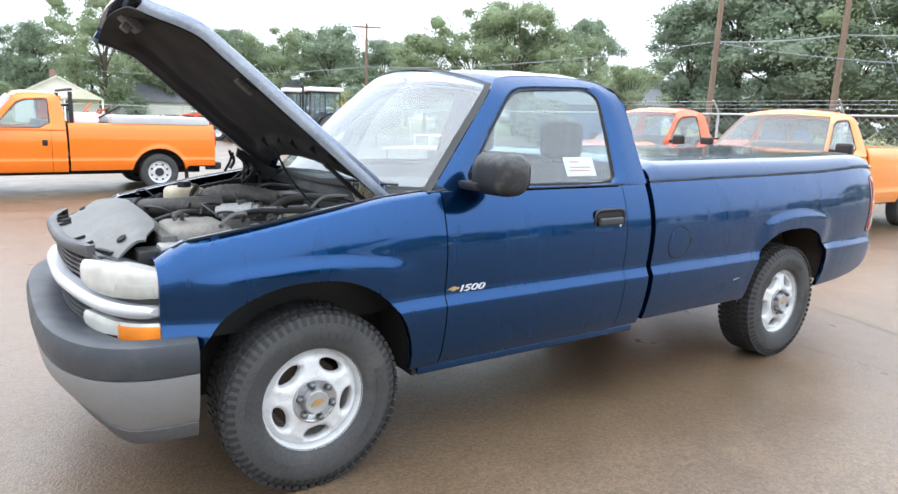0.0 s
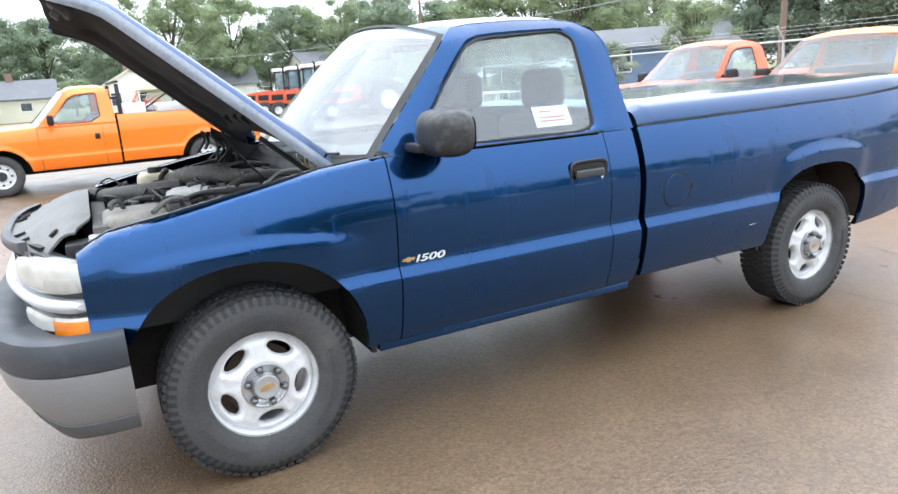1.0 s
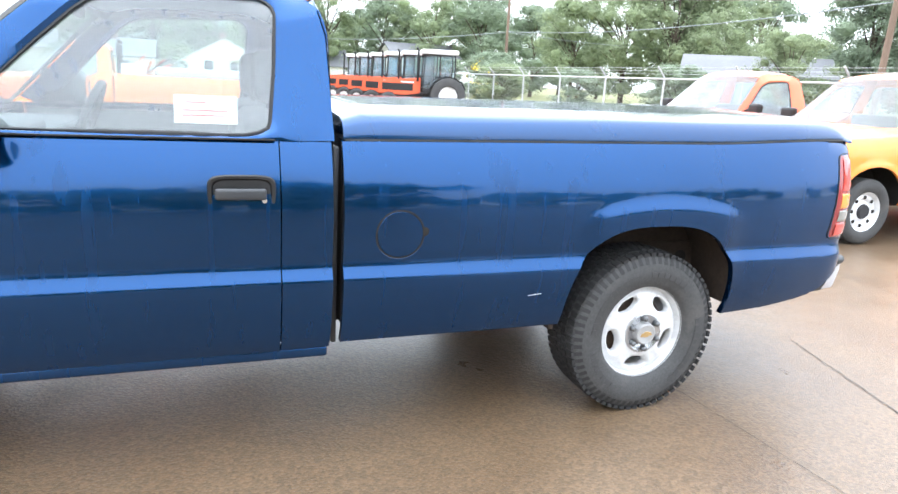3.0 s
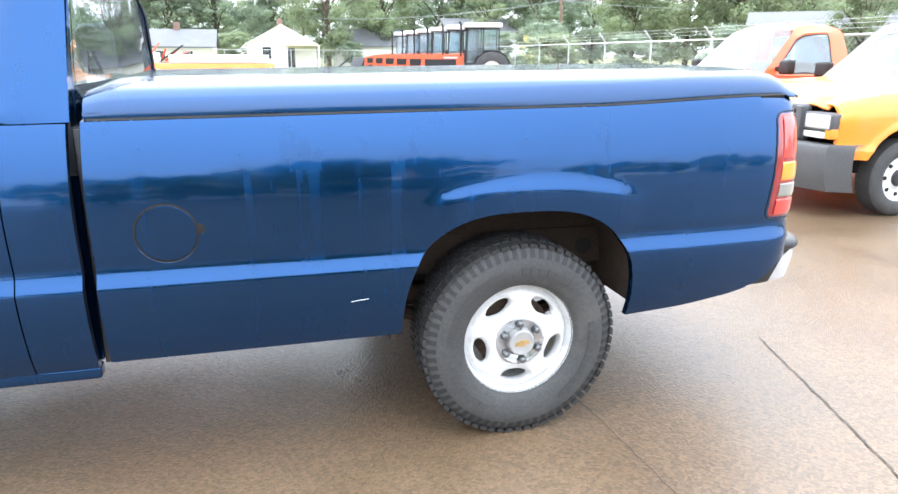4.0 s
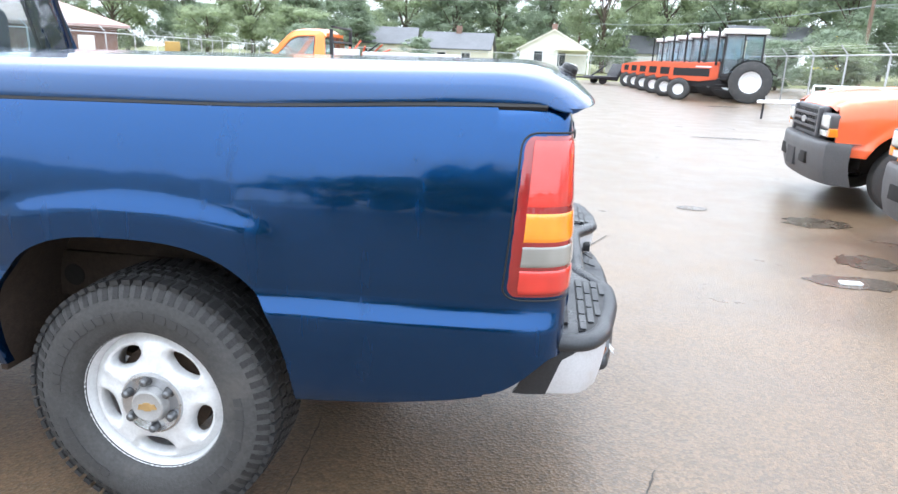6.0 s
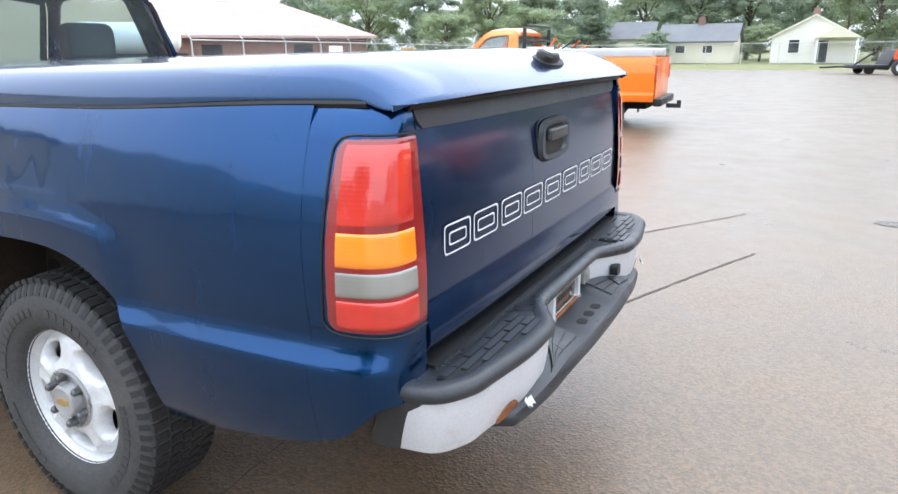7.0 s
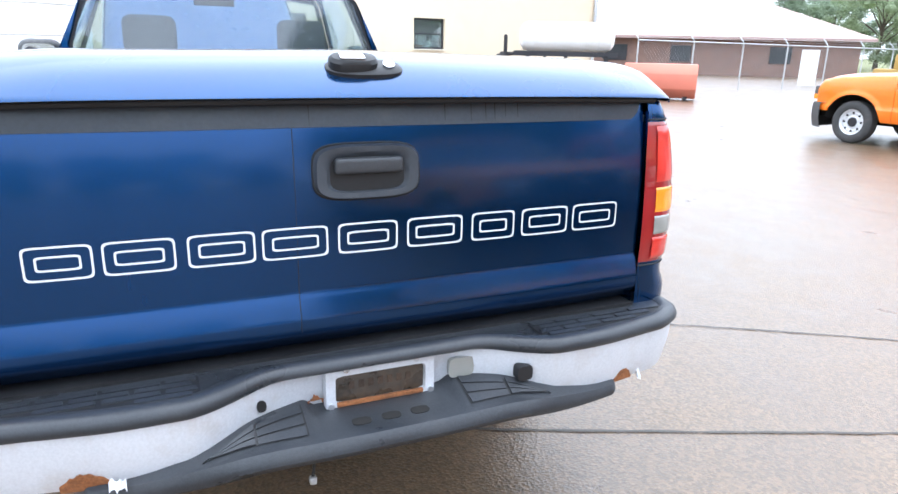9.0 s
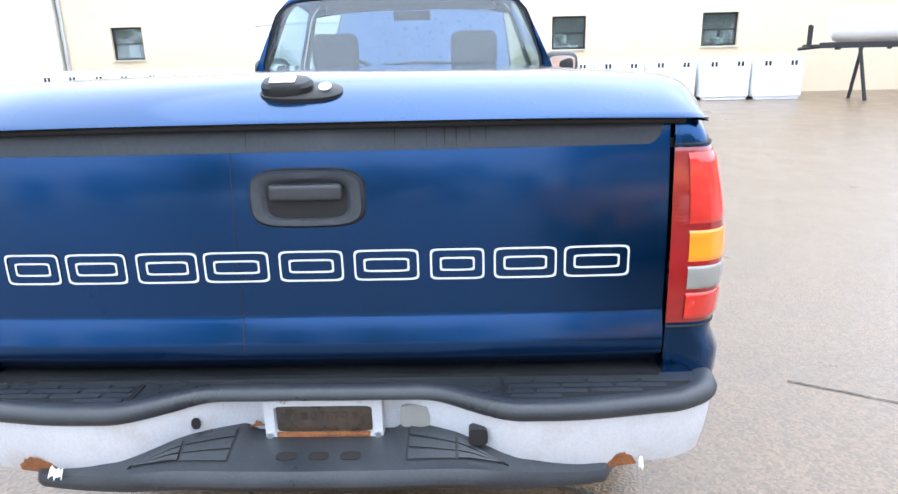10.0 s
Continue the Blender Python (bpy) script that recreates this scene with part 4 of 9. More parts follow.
for s in (-1, 1):
    bm = bmesh.new()
    grid(bm, 18, 34, lambda u, v: corner(u, lerp(corner_low(u), 0.808, v), 0, s))
    grid(bm, 18, 6, lambda u, v: corner(u, lerp(1.212, 1.276, v), -0.012 * v * v, s))
    grid(bm, 18, 3, lambda u, v: Vector(corner(u, 1.276, -0.012, s)).lerp(Vector((4.32, s * 0.82, 1.280)), v))
    grid(bm, 12, 8, lambda u, v: corner(0.36 * u, lerp(0.80, 1.215, v), 0, s))
    grid(bm, 2, 3, lambda u, v: (lerp(4.30, 4.52, v), s * lerp(0.814, 0.812, u), lerp(0.6, 1.24, u)))
    part("bed_corner", bm, M["blue"], truck)
    bm = bmesh.new()
    grid(bm, 20, 48, lambda u, v: corner(lerp(lamp_edge(lerp(0.800, 1.217, v)), 1, u), lerp(0.800, 1.217, v), -0.004 + 0.008 * math.sin(math.pi * min(1, max(0, v))) ** 0.2 * smoothstep(-0.02, 0.05, u), s))
    lamp = part("tail_lamp", bm, M["red_rim"], truck, "red, amber and clear tail lamp")
    bm = bmesh.new()
    seam = [corner(lamp_edge(lerp(0.800, 1.217, k / 80)) - 0.006, lerp(0.800, 1.217, k / 80), 0.001, s) for k in range(81)]
    seam = [corner(1 - 0.84 * k / 12, 0.7985, 0.001, s) for k in range(12)] + seam + [corner(0.25 + 0.75 * k / 12, 1.2185, 0.001, s) for k in range(1, 13)]
    tube(bm, seam, 0.0025, 6)
    part("lamp_seam", bm, M["seal"], lamp)
    for nm, z0, z1, mt in (("red_lens", 1.036, 1.200, "red_lens"), ("amber_lens", 0.952, 1.030, "amber_lens"), ("clear_lens", 0.888, 0.946, "clear_lens"), ("red_lens", 0.816, 0.882, "red_lens")):
        bm = bmesh.new()
        grid(bm, 18, 16, lambda u, v: corner(lerp(lamp_edge(lerp(z0, z1, v)) + 0.085, 0.955, u), lerp(z0, z1, v), 0.0065 - 0.0045 * (abs(2 * v - 1) ** 8), s))
        part(nm, bm, M[mt], lamp)


def gate_x(z):
    """The tailgate's profile: a rolled ledge low down, tucked in at top and bottom."""
    return 4.5375 + 0.018 * min(1.0, max(0.0, (0.838 - z) / 0.066)) ** 0.9 - 0.045 * smoothstep(0.770, 0.685, z) ** 2 - 0.26 * max(0.0, z - 0.92) ** 2


bm = bmesh.new()
gz = sorted(set(np.linspace(0.70, 1.285, 34).round(4)) | set(np.linspace(0.70, 0.84, 22).round(4)))
rows = [[bm.verts.new((gate_x(z) - 0.012 * abs(y / 0.81) ** 4, y, z)) for y in np.linspace(-0.806, 0.806, 33)] for z in gz]
for a, b in zip(rows, rows[1:]):
    for i in range(32):
        bm.faces.new((a[i], a[i + 1], b[i + 1], b[i]))
out = bmesh.ops.extrude_edge_only(bm, edges=[e for e in bm.edges if len(e.link_faces) == 1])
for v in out["geom"]:
    if isinstance(v, bmesh.types.BMVert):
        v.co.x -= 0.04
gate = part("tailgate", bm, M["satin_blue"], truck, "dark blue tailgate with white outlined lettering bars")
bm = bmesh.new()
grid(bm, 30, 6, lambda u, v: (gate_x(lerp(1.219, 1.271, v)) + 0.006 - 0.012 * abs(lerp(-1, 1, u)) ** 4, lerp(-0.79 + 0.03 * (1 - v) ** 3, 0.79 - 0.03 * (1 - v) ** 3, u), lerp(1.219, 1.271, v)))
thicken(bm, 0.006)
part("tailgate_strip", bm, M["strip"], gate, "weathered dark strip along the tailgate top")
bm = bmesh.new()
hx = gate_x(1.070)
ring_strip(bm, [super_round(0, 1.117, 0.128, 0.064, 4, 56), super_round(0, 1.117, 0.122, 0.060, 4, 56), super_round(0, 1.117, 0.100, 0.047, 4.5, 56), super_round(0, 1.112, 0.088, 0.040, 4.5, 56)],
           lambda p, k: (hx + (0.0, 0.014, 0.013, 0.002)[k], p[0], p[1]))
gh = part("tailgate_handle", bm, M["pad"], gate)
bm = bmesh.new()
ring = super_round(0, 1.117, 0.1285, 0.0645, 4, 56)
tube(bm, [(gate_x(z) + 0.001, y, z) for y, z in ring + ring[:1]], 0.003, 6)
part("handle_gasket", bm, M["seal"], gh)
# a thin dark line down the gate, and drip marks on its strip
bm = bmesh.new()
grid(bm, 2, 40, lambda u, v: (gate_x(lerp(0.742, 1.218, v)) + 0.0006, -0.172 + (u - 0.5) * (0.0014 + 0.0006 * math.sin(9 * v)) + 0.003 * v, lerp(0.742, 1.218, v)))
part("water_run", bm, M["seal"], gate)
rd = random.Random(31)
for y in (-0.13, 0.20, 0.27, 0.31, 0.335, 0.365, 0.40):
    bm = bmesh.new()
    z0, wy = rd.uniform(1.222, 1.240), rd.uniform(0.002, 0.0035)
    grid(bm, 2, 10, lambda u, v: (gate_x(lerp(z0, 1.268, v)) + 0.0068 - 0.012 * (y + wy) ** 4, y + (u - 0.5) * wy * (0.4 + 0.6 * v), lerp(z0, 1.268, v)))
    part("drip_mark", bm, M["seal"], gate)
# flush near-black panel paints the shade of the handle's recess
bm = bmesh.new()
prism(bm, super_round(0, 1.112, 0.093, 0.044, 4.5, 40), "x", hx - 0.004, hx + 0.0035)
part("handle_recess", bm, M["seal"], gh)
bm = bmesh.new()
box(bm, (hx + 0.002, -0.082, 1.114), (hx + 0.024, 0.082, 1.152), 0.012, 4)
part("handle_grip", bm, M["trim"], gh)
# nine outlined bars stand where the lettering is
for y0, y1 in ((-0.717, -0.588), (-0.572, -0.430), (-0.407, -0.264), (-0.250, -0.099), (-0.076, 0.072), (0.096, 0.245), (0.270, 0.394), (0.415, 0.558), (0.574, 0.723)):
    bm = bmesh.new()
    c, h = (y0 + y1) / 2, (y1 - y0) / 2
    zc = 0.960
    px = gate_x(0.96) + 0.0022
    ring_strip(bm, [super_round(c, zc, h, 0.037, 9, 48), super_round(c, zc, h - 0.0047, 0.0323, 9, 48)], lambda p, k: (px - 0.012 * abs(p[0] / 0.81) ** 4, p[0], p[1]))
    ring_strip(bm, [super_round(c, zc, h - 0.022, 0.0165, 8, 40), super_round(c, zc, h - 0.0267, 0.0118, 8, 40)], lambda p, k: (px - 0.012 * abs(p[0] / 0.81) ** 4, p[0], p[1]))
    part("outlined_bar", bm, M["decal"], gate)


# hard lid over the bed
def lid_z(x):
    return 1.236 + 0.0136 * (x - 2.0)


def lid_end(a):
    return 4.572 - 0.068 * a ** 5


def lid_pt(u, v):
    sgn = 2 * v - 1
    a = abs(sgn)
    xe = lid_end(a)
    x = lerp(1.965, xe, 1 - (1 - u) ** 1.7)
    nose = smoothstep(2.02, 1.965, x)
    half = 0.912 - 0.030 * smoothstep(4.1, 4.56, x)
    prof = [(1.0, 0.0), (0.998, 0.012), (0.985, 0.045), (0.955, 0.078), (0.90, 0.094), (0.7, 0.108), (0.0, 0.120)]
    # v runs along the section by its arc
    k = (1 - a) ** 1.6
    yy = 1 - k
    zz = float(np.interp(yy, [p[0] for p in prof][::-1], [p[1] for p in prof][::-1]))
    fall = 1 - 0.78 * max(0.0, (x - xe + 0.27) / 0.27) ** 3 - 0.25 * nose
    lift = 0.020 * smoothstep(3.6, 4.30, x) * (1 - smoothstep(4.42, 4.50, x)) * (1 - zz / 0.12)
    return (x, math.copysign(half * yy, sgn), lid_z(x) + zz * fall + lift)


bm = bmesh.new()
rows = grid(bm, 64, 61, lid_pt)


def skirt(edge, steps):
    """Hangs strips of faces from an edge; each step moves the points on."""
    for fn in steps:
        nxt = [bm.verts.new(fn(v.co)) for v in edge]
        for k in range(len(edge) - 1):
            bm.faces.new((edge[k], edge[k + 1], nxt[k + 1], nxt[k]))
        edge = nxt


skirt(rows[-1], [lambda c: (c.x + 0.007, c.y, c.z - 0.007), lambda c: (c.x + 0.001, c.y, 1.288 - 0.012 * (abs(c.y) / 0.89) ** 4), lambda c: (c.x - 0.07, c.y * 0.96, c.z + 0.006)])
for edge in ([r_[0] for r_ in rows], [r_[-1] for r_ in rows]):
    skirt(edge, [lambda c: (c.x, c.y, c.z - 0.004), lambda c: (c.x, c.y * 0.95, c.z + 0.004)])
skirt(rows[0], [lambda c: (c.x - 0.002, c.y, 1.246), lambda c: (c.x + 0.05, c.y, 1.25)])
lid = part("bed_lid", bm, M["faded_blue"], truck, "dark blue hard bed cover with wet sheen", recalc=True, sharp=50)
# black tubes paint the dark gap under the lid, rear and sides
bm = bmesh.new()
tube(bm, [(lid_end(abs(y) / 0.9) - 0.016, y, 1.2815 - 0.012 * (abs(y) / 0.89) ** 4) for y in np.linspace(-0.83, 0.83, 40)], 0.0105, 8)
part("lid_seal", bm, M["seal"], lid, "black strip darkening the gap under the lid")
for s in (-1, 1):
    bm = bmesh.new()
    tube(bm, [(x, s * (0.903 - 0.030 * smoothstep(4.1, 4.56, x)), lid_z(x) - 0.011 + 0.019 * smoothstep(3.6, 4.33, x)) for x in np.linspace(1.972, 4.45, 50)], 0.011, 8)
    part("lid_seal", bm, M["seal"], lid, "black strip darkening the gap under the lid")
bm = bmesh.new()
ring_strip(bm, [super_round(4.505, 0.002, 0.040, 0.092, 2.6, 48), super_round(4.505, 0.002, 0.038, 0.090, 2.6, 48), super_round(4.505, 0.002, 0.031, 0.082, 2.5, 48), super_round(4.505, 0.002, 0.018, 0.066, 2.4, 48)],
           lambda p, k: (p[0], p[1], (1.333, 1.359, 1.365, 1.367)[k]))
bm.faces.new([bm.verts.new((x, y, 1.367)) for x, y in super_round(4.505, 0.002, 0.018, 0.066, 2.4, 48)])
base_l = part("lid_lock_base", bm, M["black"], lid)
# the lock lies along the slope of the lid's rear edge
base_l.matrix_local = Matrix.Translation((4.505, 0, 1.342)) @ Matrix.Rotation(radians(24), 4, "Y") @ Matrix.Translation((-4.505, 0, -1.350))
bm = bmesh.new()
ring_strip(bm, [super_round(4.508, -0.026, 0.030, 0.056, 2.6, 40), super_round(4.508, -0.026, 0.030, 0.056, 2.6, 40), super_round(4.508, -0.026, 0.024, 0.050, 2.5, 40), super_round(4.508, -0.026, 0.012, 0.034, 2.4, 40)],
           lambda p, k: (p[0], p[1], (1.361, 1.378, 1.386, 1.388)[k]))
bm.faces.new([bm.verts.new((x, y, 1.388)) for x, y in super_round(4.508, -0.026, 0.012, 0.034, 2.4, 40)])
part("lid_handle", bm, M["black"], base_l)
bm = bmesh.new()
cyl(bm, (4.512, 0.056, 1.359), (4.514, 0.056, 1.373), 0.014)
part("lid_key_plate", bm, M["chrome"], base_l)
bm = bmesh.new()
box(bm, (4.499, -0.060, 1.3865), (4.527, -0.004, 1.3915), 0.002)
part("lid_handle_tab", bm, M["chrome"], base_l)
bm = bmesh.new()
box(bm, (1.965, -0.90, 0.52), (1.985, 0.90, 1.24))
box(bm, (1.965, -0.62, 0.72), (4.5, 0.62, 0.74))
# added dark sheet under the lid blocks light
box(bm, (2.0, -0.86, 1.21), (4.5, 0.86, 1.23))
part("bed_floor", bm, M["dark"], truck)
bm = bmesh.new()
box(bm, (1.930, -0.905, 0.44), (1.950, 0.905, 1.20), 0.004)
part("bed_gap_seal", bm, M["trim"], truck)

# ---- underbody ----
for s in (-1, 1):
    bm = bmesh.new()
    box(bm, (-0.75, s * 0.42 - 0.05, 0.42), (1.62, s * 0.42 + 0.05, 0.58), 0.01)
    box(bm, (1.55, s * 0.46 - 0.05, 0.48), (4.45, s * 0.46 + 0.05, 0.66), 0.01)
    part("frame_rail", bm, M["frame"], truck)
bm = bmesh.new()
cyl(bm, (3.37, -0.8, 0.385), (3.37, 0.8, 0.385), 0.05)
cyl(bm, (3.37, -0.15, 0.385), (3.37, 0.15, 0.385), 0.15)
cyl(bm, (0, -0.8, 0.36), (0, 0.8, 0.36), 0.05)
cyl(bm, (0.6, 0, 0.48), (3.3, 0, 0.42), 0.04)
part("axle", bm, M["frame"], truck)
for s in (-1, 1):
    bm = bmesh.new()
    tube(bm, smooth_path([(2.70, s * 0.60, 0.50), (3.0, s * 0.60, 0.40), (3.37, s * 0.60, 0.33), (3.75, s * 0.60, 0.42), (4.05, s * 0.60, 0.56)], 16), 0.03)
    part("leaf_spring", bm, M["frame"], truck)
    bm = bmesh.new()
    box(bm, (2.84, s * 0.66 - 0.02, 0.585), (3.88, s * 0.66 + 0.02, 0.742), 0.01)
    box(bm, (2.84, s * 0.65 - 0.02, 0.738), (3.88, s * 0.65 + 0.02, 0.945), 0.01)
    part("bed_sill", bm, M["rust_panel"], truck, "rusty bed sill")
for s in (-1, 1):
    # ends of the wheel housing, inner bed wall, crossmembers under the bed, also added to block light
    for x, z in ((2.885, 0.43), (3.835, 0.49)):
        bm = bmesh.new()
        box(bm, (x - 0.012, min(s * 0.50, s * 0.93), z), (x + 0.012, max(s * 0.50, s * 0.93), 0.95), 0.004)
        part("wheel_housing_end", bm, M["rust_panel"], truck)
    bm = bmesh.new()
    box(bm, (1.97, min(s * 0.60, s * 0.63), 0.55), (4.46, max(s * 0.60, s * 0.63), 1.20), 0.006)
    part("bed_inner_wall", bm, M["dark"], truck)
for x in (2.05, 2.45, 2.80, 3.95, 4.35):
    bm = bmesh.new()
    box(bm, (x - 0.05, -0.86, 0.52 if x in (2.80, 3.95) else 0.60), (x + 0.05, 0.86, 0.72), 0.01)
    part("bed_crossmember", bm, M["frame"], truck)
# added dark box that blocks light across the underbody
bm = bmesh.new()
box(bm, (2.50, -0.44, 0.36), (3.12, 0.44, 0.70), 0.04)
part("heat_shield", bm, M["dark"], truck)
for x in (2.961, 3.733):
    bm = bmesh.new()
    cyl(bm, (x, -0.6825, 0.66), (x, -0.675, 0.66), 0.036, n=20)
    part("frame_hole", bm, M["dark"], truck)
for s in (-1, 1):
    bm = bmesh.new()

    def well(u, v, xc=3.358, hw=0.46, top=0.96):
        t = math.pi * u
        return (xc - hw * math.cos(t), s * lerp(0.60, 0.955, v), 0.5 + (top - 0.5) * math.sin(t) ** 0.6)

    grid(bm, 24, 3, well)
    thicken(bm, 0.006)
    part("wheel_well_liner", bm, M["rust_panel"], truck)
    bm = bmesh.new()
    grid(bm, 24, 3, lambda u, v: well(u, v * 0.72, -0.028, 0.49, 0.94))
    thicken(bm, 0.006)
    part("wheel_well_liner", bm, M["dark"], truck)
for lo, hi in (((-0.52, -0.60, 0.36), (0.5, -0.585, 0.98)), ((-0.52, 0.585, 0.36), (0.5, 0.60, 0.98)), ((-0.60, -0.55, 0.38), (0.5, 0.55, 0.40)), ((0.46, -0.93, 0.40), (0.48, -0.50, 0.98)), ((0.46, 0.50, 0.40), (0.48, 0.93, 0.98))):
    bm = bmesh.new()
    box(bm, lo, hi)
    part("splash_shield", bm, M["dark"], truck)


# unseen tank, gearbox and exhaust added to darken the ground below
bm = bmesh.new()
box(bm, (1.28, -0.40, 0.33), (2.55, 0.10, 0.66), 0.05, 3)
part("fuel_tank", bm, M["dark"], truck)
bm = bmesh.new()
box(bm, (0.30, -0.26, 0.32), (1.25, 0.26, 0.60), 0.06, 3)
part("gearbox", bm, M["engine"], truck)
bm = bmesh.new()
cyl(bm, (1.6, 0.28, 0.44), (2.3, 0.28, 0.44), 0.11, n=20)
tube(bm, smooth_path([(0.6, 0.3, 0.42), (1.6, 0.28, 0.44), (2.6, 0.28, 0.44), (3.0, 0.5, 0.62), (3.5, 0.56, 0.68), (4.2, 0.7, 0.52)], 30), 0.032, 10)
part("exhaust", bm, M["frame"], truck)
# boxes at the springs also block light through the wheel wells
for s in (-1, 1):
    for lo, hi in (((2.80, 0.50, 0.36), (2.92, 0.62, 0.60)), ((3.72, 0.50, 0.40), (3.88, 0.62, 0.62)), ((2.66, 0.55, 0.455), (3.10, 0.61, 0.52)), ((2.70, 0.55, 0.53), (3.06, 0.59, 0.70)), ((3.62, 0.55, 0.61), (3.95, 0.59, 0.72))):
        bm = bmesh.new()
        box(bm, (lo[0], min(s * lo[1], s * hi[1]), lo[2]), (hi[0], max(s * lo[1], s * hi[1]), hi[2]), 0.008)
        part("spring_hanger", bm, M["frame"], truck)


# ---- wheels ----
def tyre_mesh(R=0.385, W=0.122, rim=0.222):
    bm = bmesh.new()
    prof = [(rim - 0.006, W - 0.035), (rim + 0.004, W - 0.012), (rim + 0.02, W - 0.003), (rim + 0.055, W + 0.004), (rim + 0.09, W + 0.004), (R - 0.042, W - 0.006), (R - 0.024, W - 0.016), (R - 0.010, W - 0.030)]
    prof = prof + [(R - 0.007, 0.05), (R - 0.006, 0.0), (R - 0.007, -0.05)] + [(r, -o) for r, o in prof[::-1]]
    spin(bm, [(r, -o) for r, o in prof], 88)
    return bm


def tread_mesh(R=0.385, W=0.122, n=64):
    """Blocks round the tread and lugs over the shoulder."""
    bm = bmesh.new()
    for i in range(n):
        t = 2 * math.pi * i / n
        rot = Matrix.Rotation(-t, 4, "Y")
        for y0, y1, dr, sk in ((-W + 0.012, -0.062, -0.010, 0.0), (-0.054, -0.020, 0.0, 0.35), (-0.014, 0.014, 0.0, 0.0), (0.020, 0.054, 0.0, -0.35), (0.062, W - 0.012, -0.010, 0.0)):
            ph = Matrix.Rotation(-sk / n * 2 * math.pi, 4, "Y")
            ww = 0.0125
            vs = box(bm, (R - 0.014 + dr * 0.3, y0, -ww), (R + dr * 0.35, y1, ww))
            bmesh.ops.transform(bm, matrix=rot @ ph, verts=vs)
        for s in (-1, 1):
            vs = box(bm, (R - 0.052, s * (W - 0.010) - 0.006, -0.009), (R - 0.012, s * (W - 0.010) + 0.006, 0.009))
            for v in vs:
                v.co.y -= s * max(0, (v.co.x - (R - 0.05))) * 0.55
                v.co.y += s * 0.004
            bmesh.ops.transform(bm, matrix=rot, verts=vs)
    return bm


def rim_face(bm, a0, y_out):
    """A pressed steel wheel face with five window holes."""
    def depth(r, ang):
        base = float(np.interp(r, [0.07, 0.085, 0.105, 0.135, 0.165, 0.186, 0.197, 0.207], [0.010, 0.010, 0.004, 0.001, -0.002, -0.012, -0.024, -0.034]))
        return base

    for k in range(5):
        c = a0 + 2 * math.pi * k / 5
        cr = 0.151
        hole, frame_r = [], []
        N = 40
        for i in range(N):
            t = 2 * math.pi * i / N
            co, si = math.cos(t), math.sin(t)
            hr = 0.027 * math.copysign(abs(si) ** 0.75, si) * (1 - 0.25 * abs(co) ** 2)
            ha = 0.345 * math.copysign(abs(co) ** 0.8, co) * (1.0 + 0.20 * si)
            hole.append((cr + hr, c + ha))
            m = max(abs(co), abs(si))
            fr = si / m
            fa = co / m
            frame_r.append((lerp(0.085, 0.207, (fr + 1) / 2), c + fa * math.pi / 5))
        rings = [frame_r]
        for q in (0.35, 0.65, 0.88):
            rings.append([(lerp(f[0], h[0], q), lerp(f[1], h[1], q)) for f, h in zip(frame_r, hole)])
        rings += [hole, hole]
        drop = (0, 0.003, 0.004, -0.003, -0.014, -0.040)
        ring_strip(bm, rings, lambda p, kk: (p[0] * math.cos(p[1]), y_out * (0.088 + depth(p[0], p[1]) + drop[kk]), p[0] * math.sin(p[1])))
    bmesh.ops.remove_doubles(bm, verts=bm.verts, dist=0.0004)


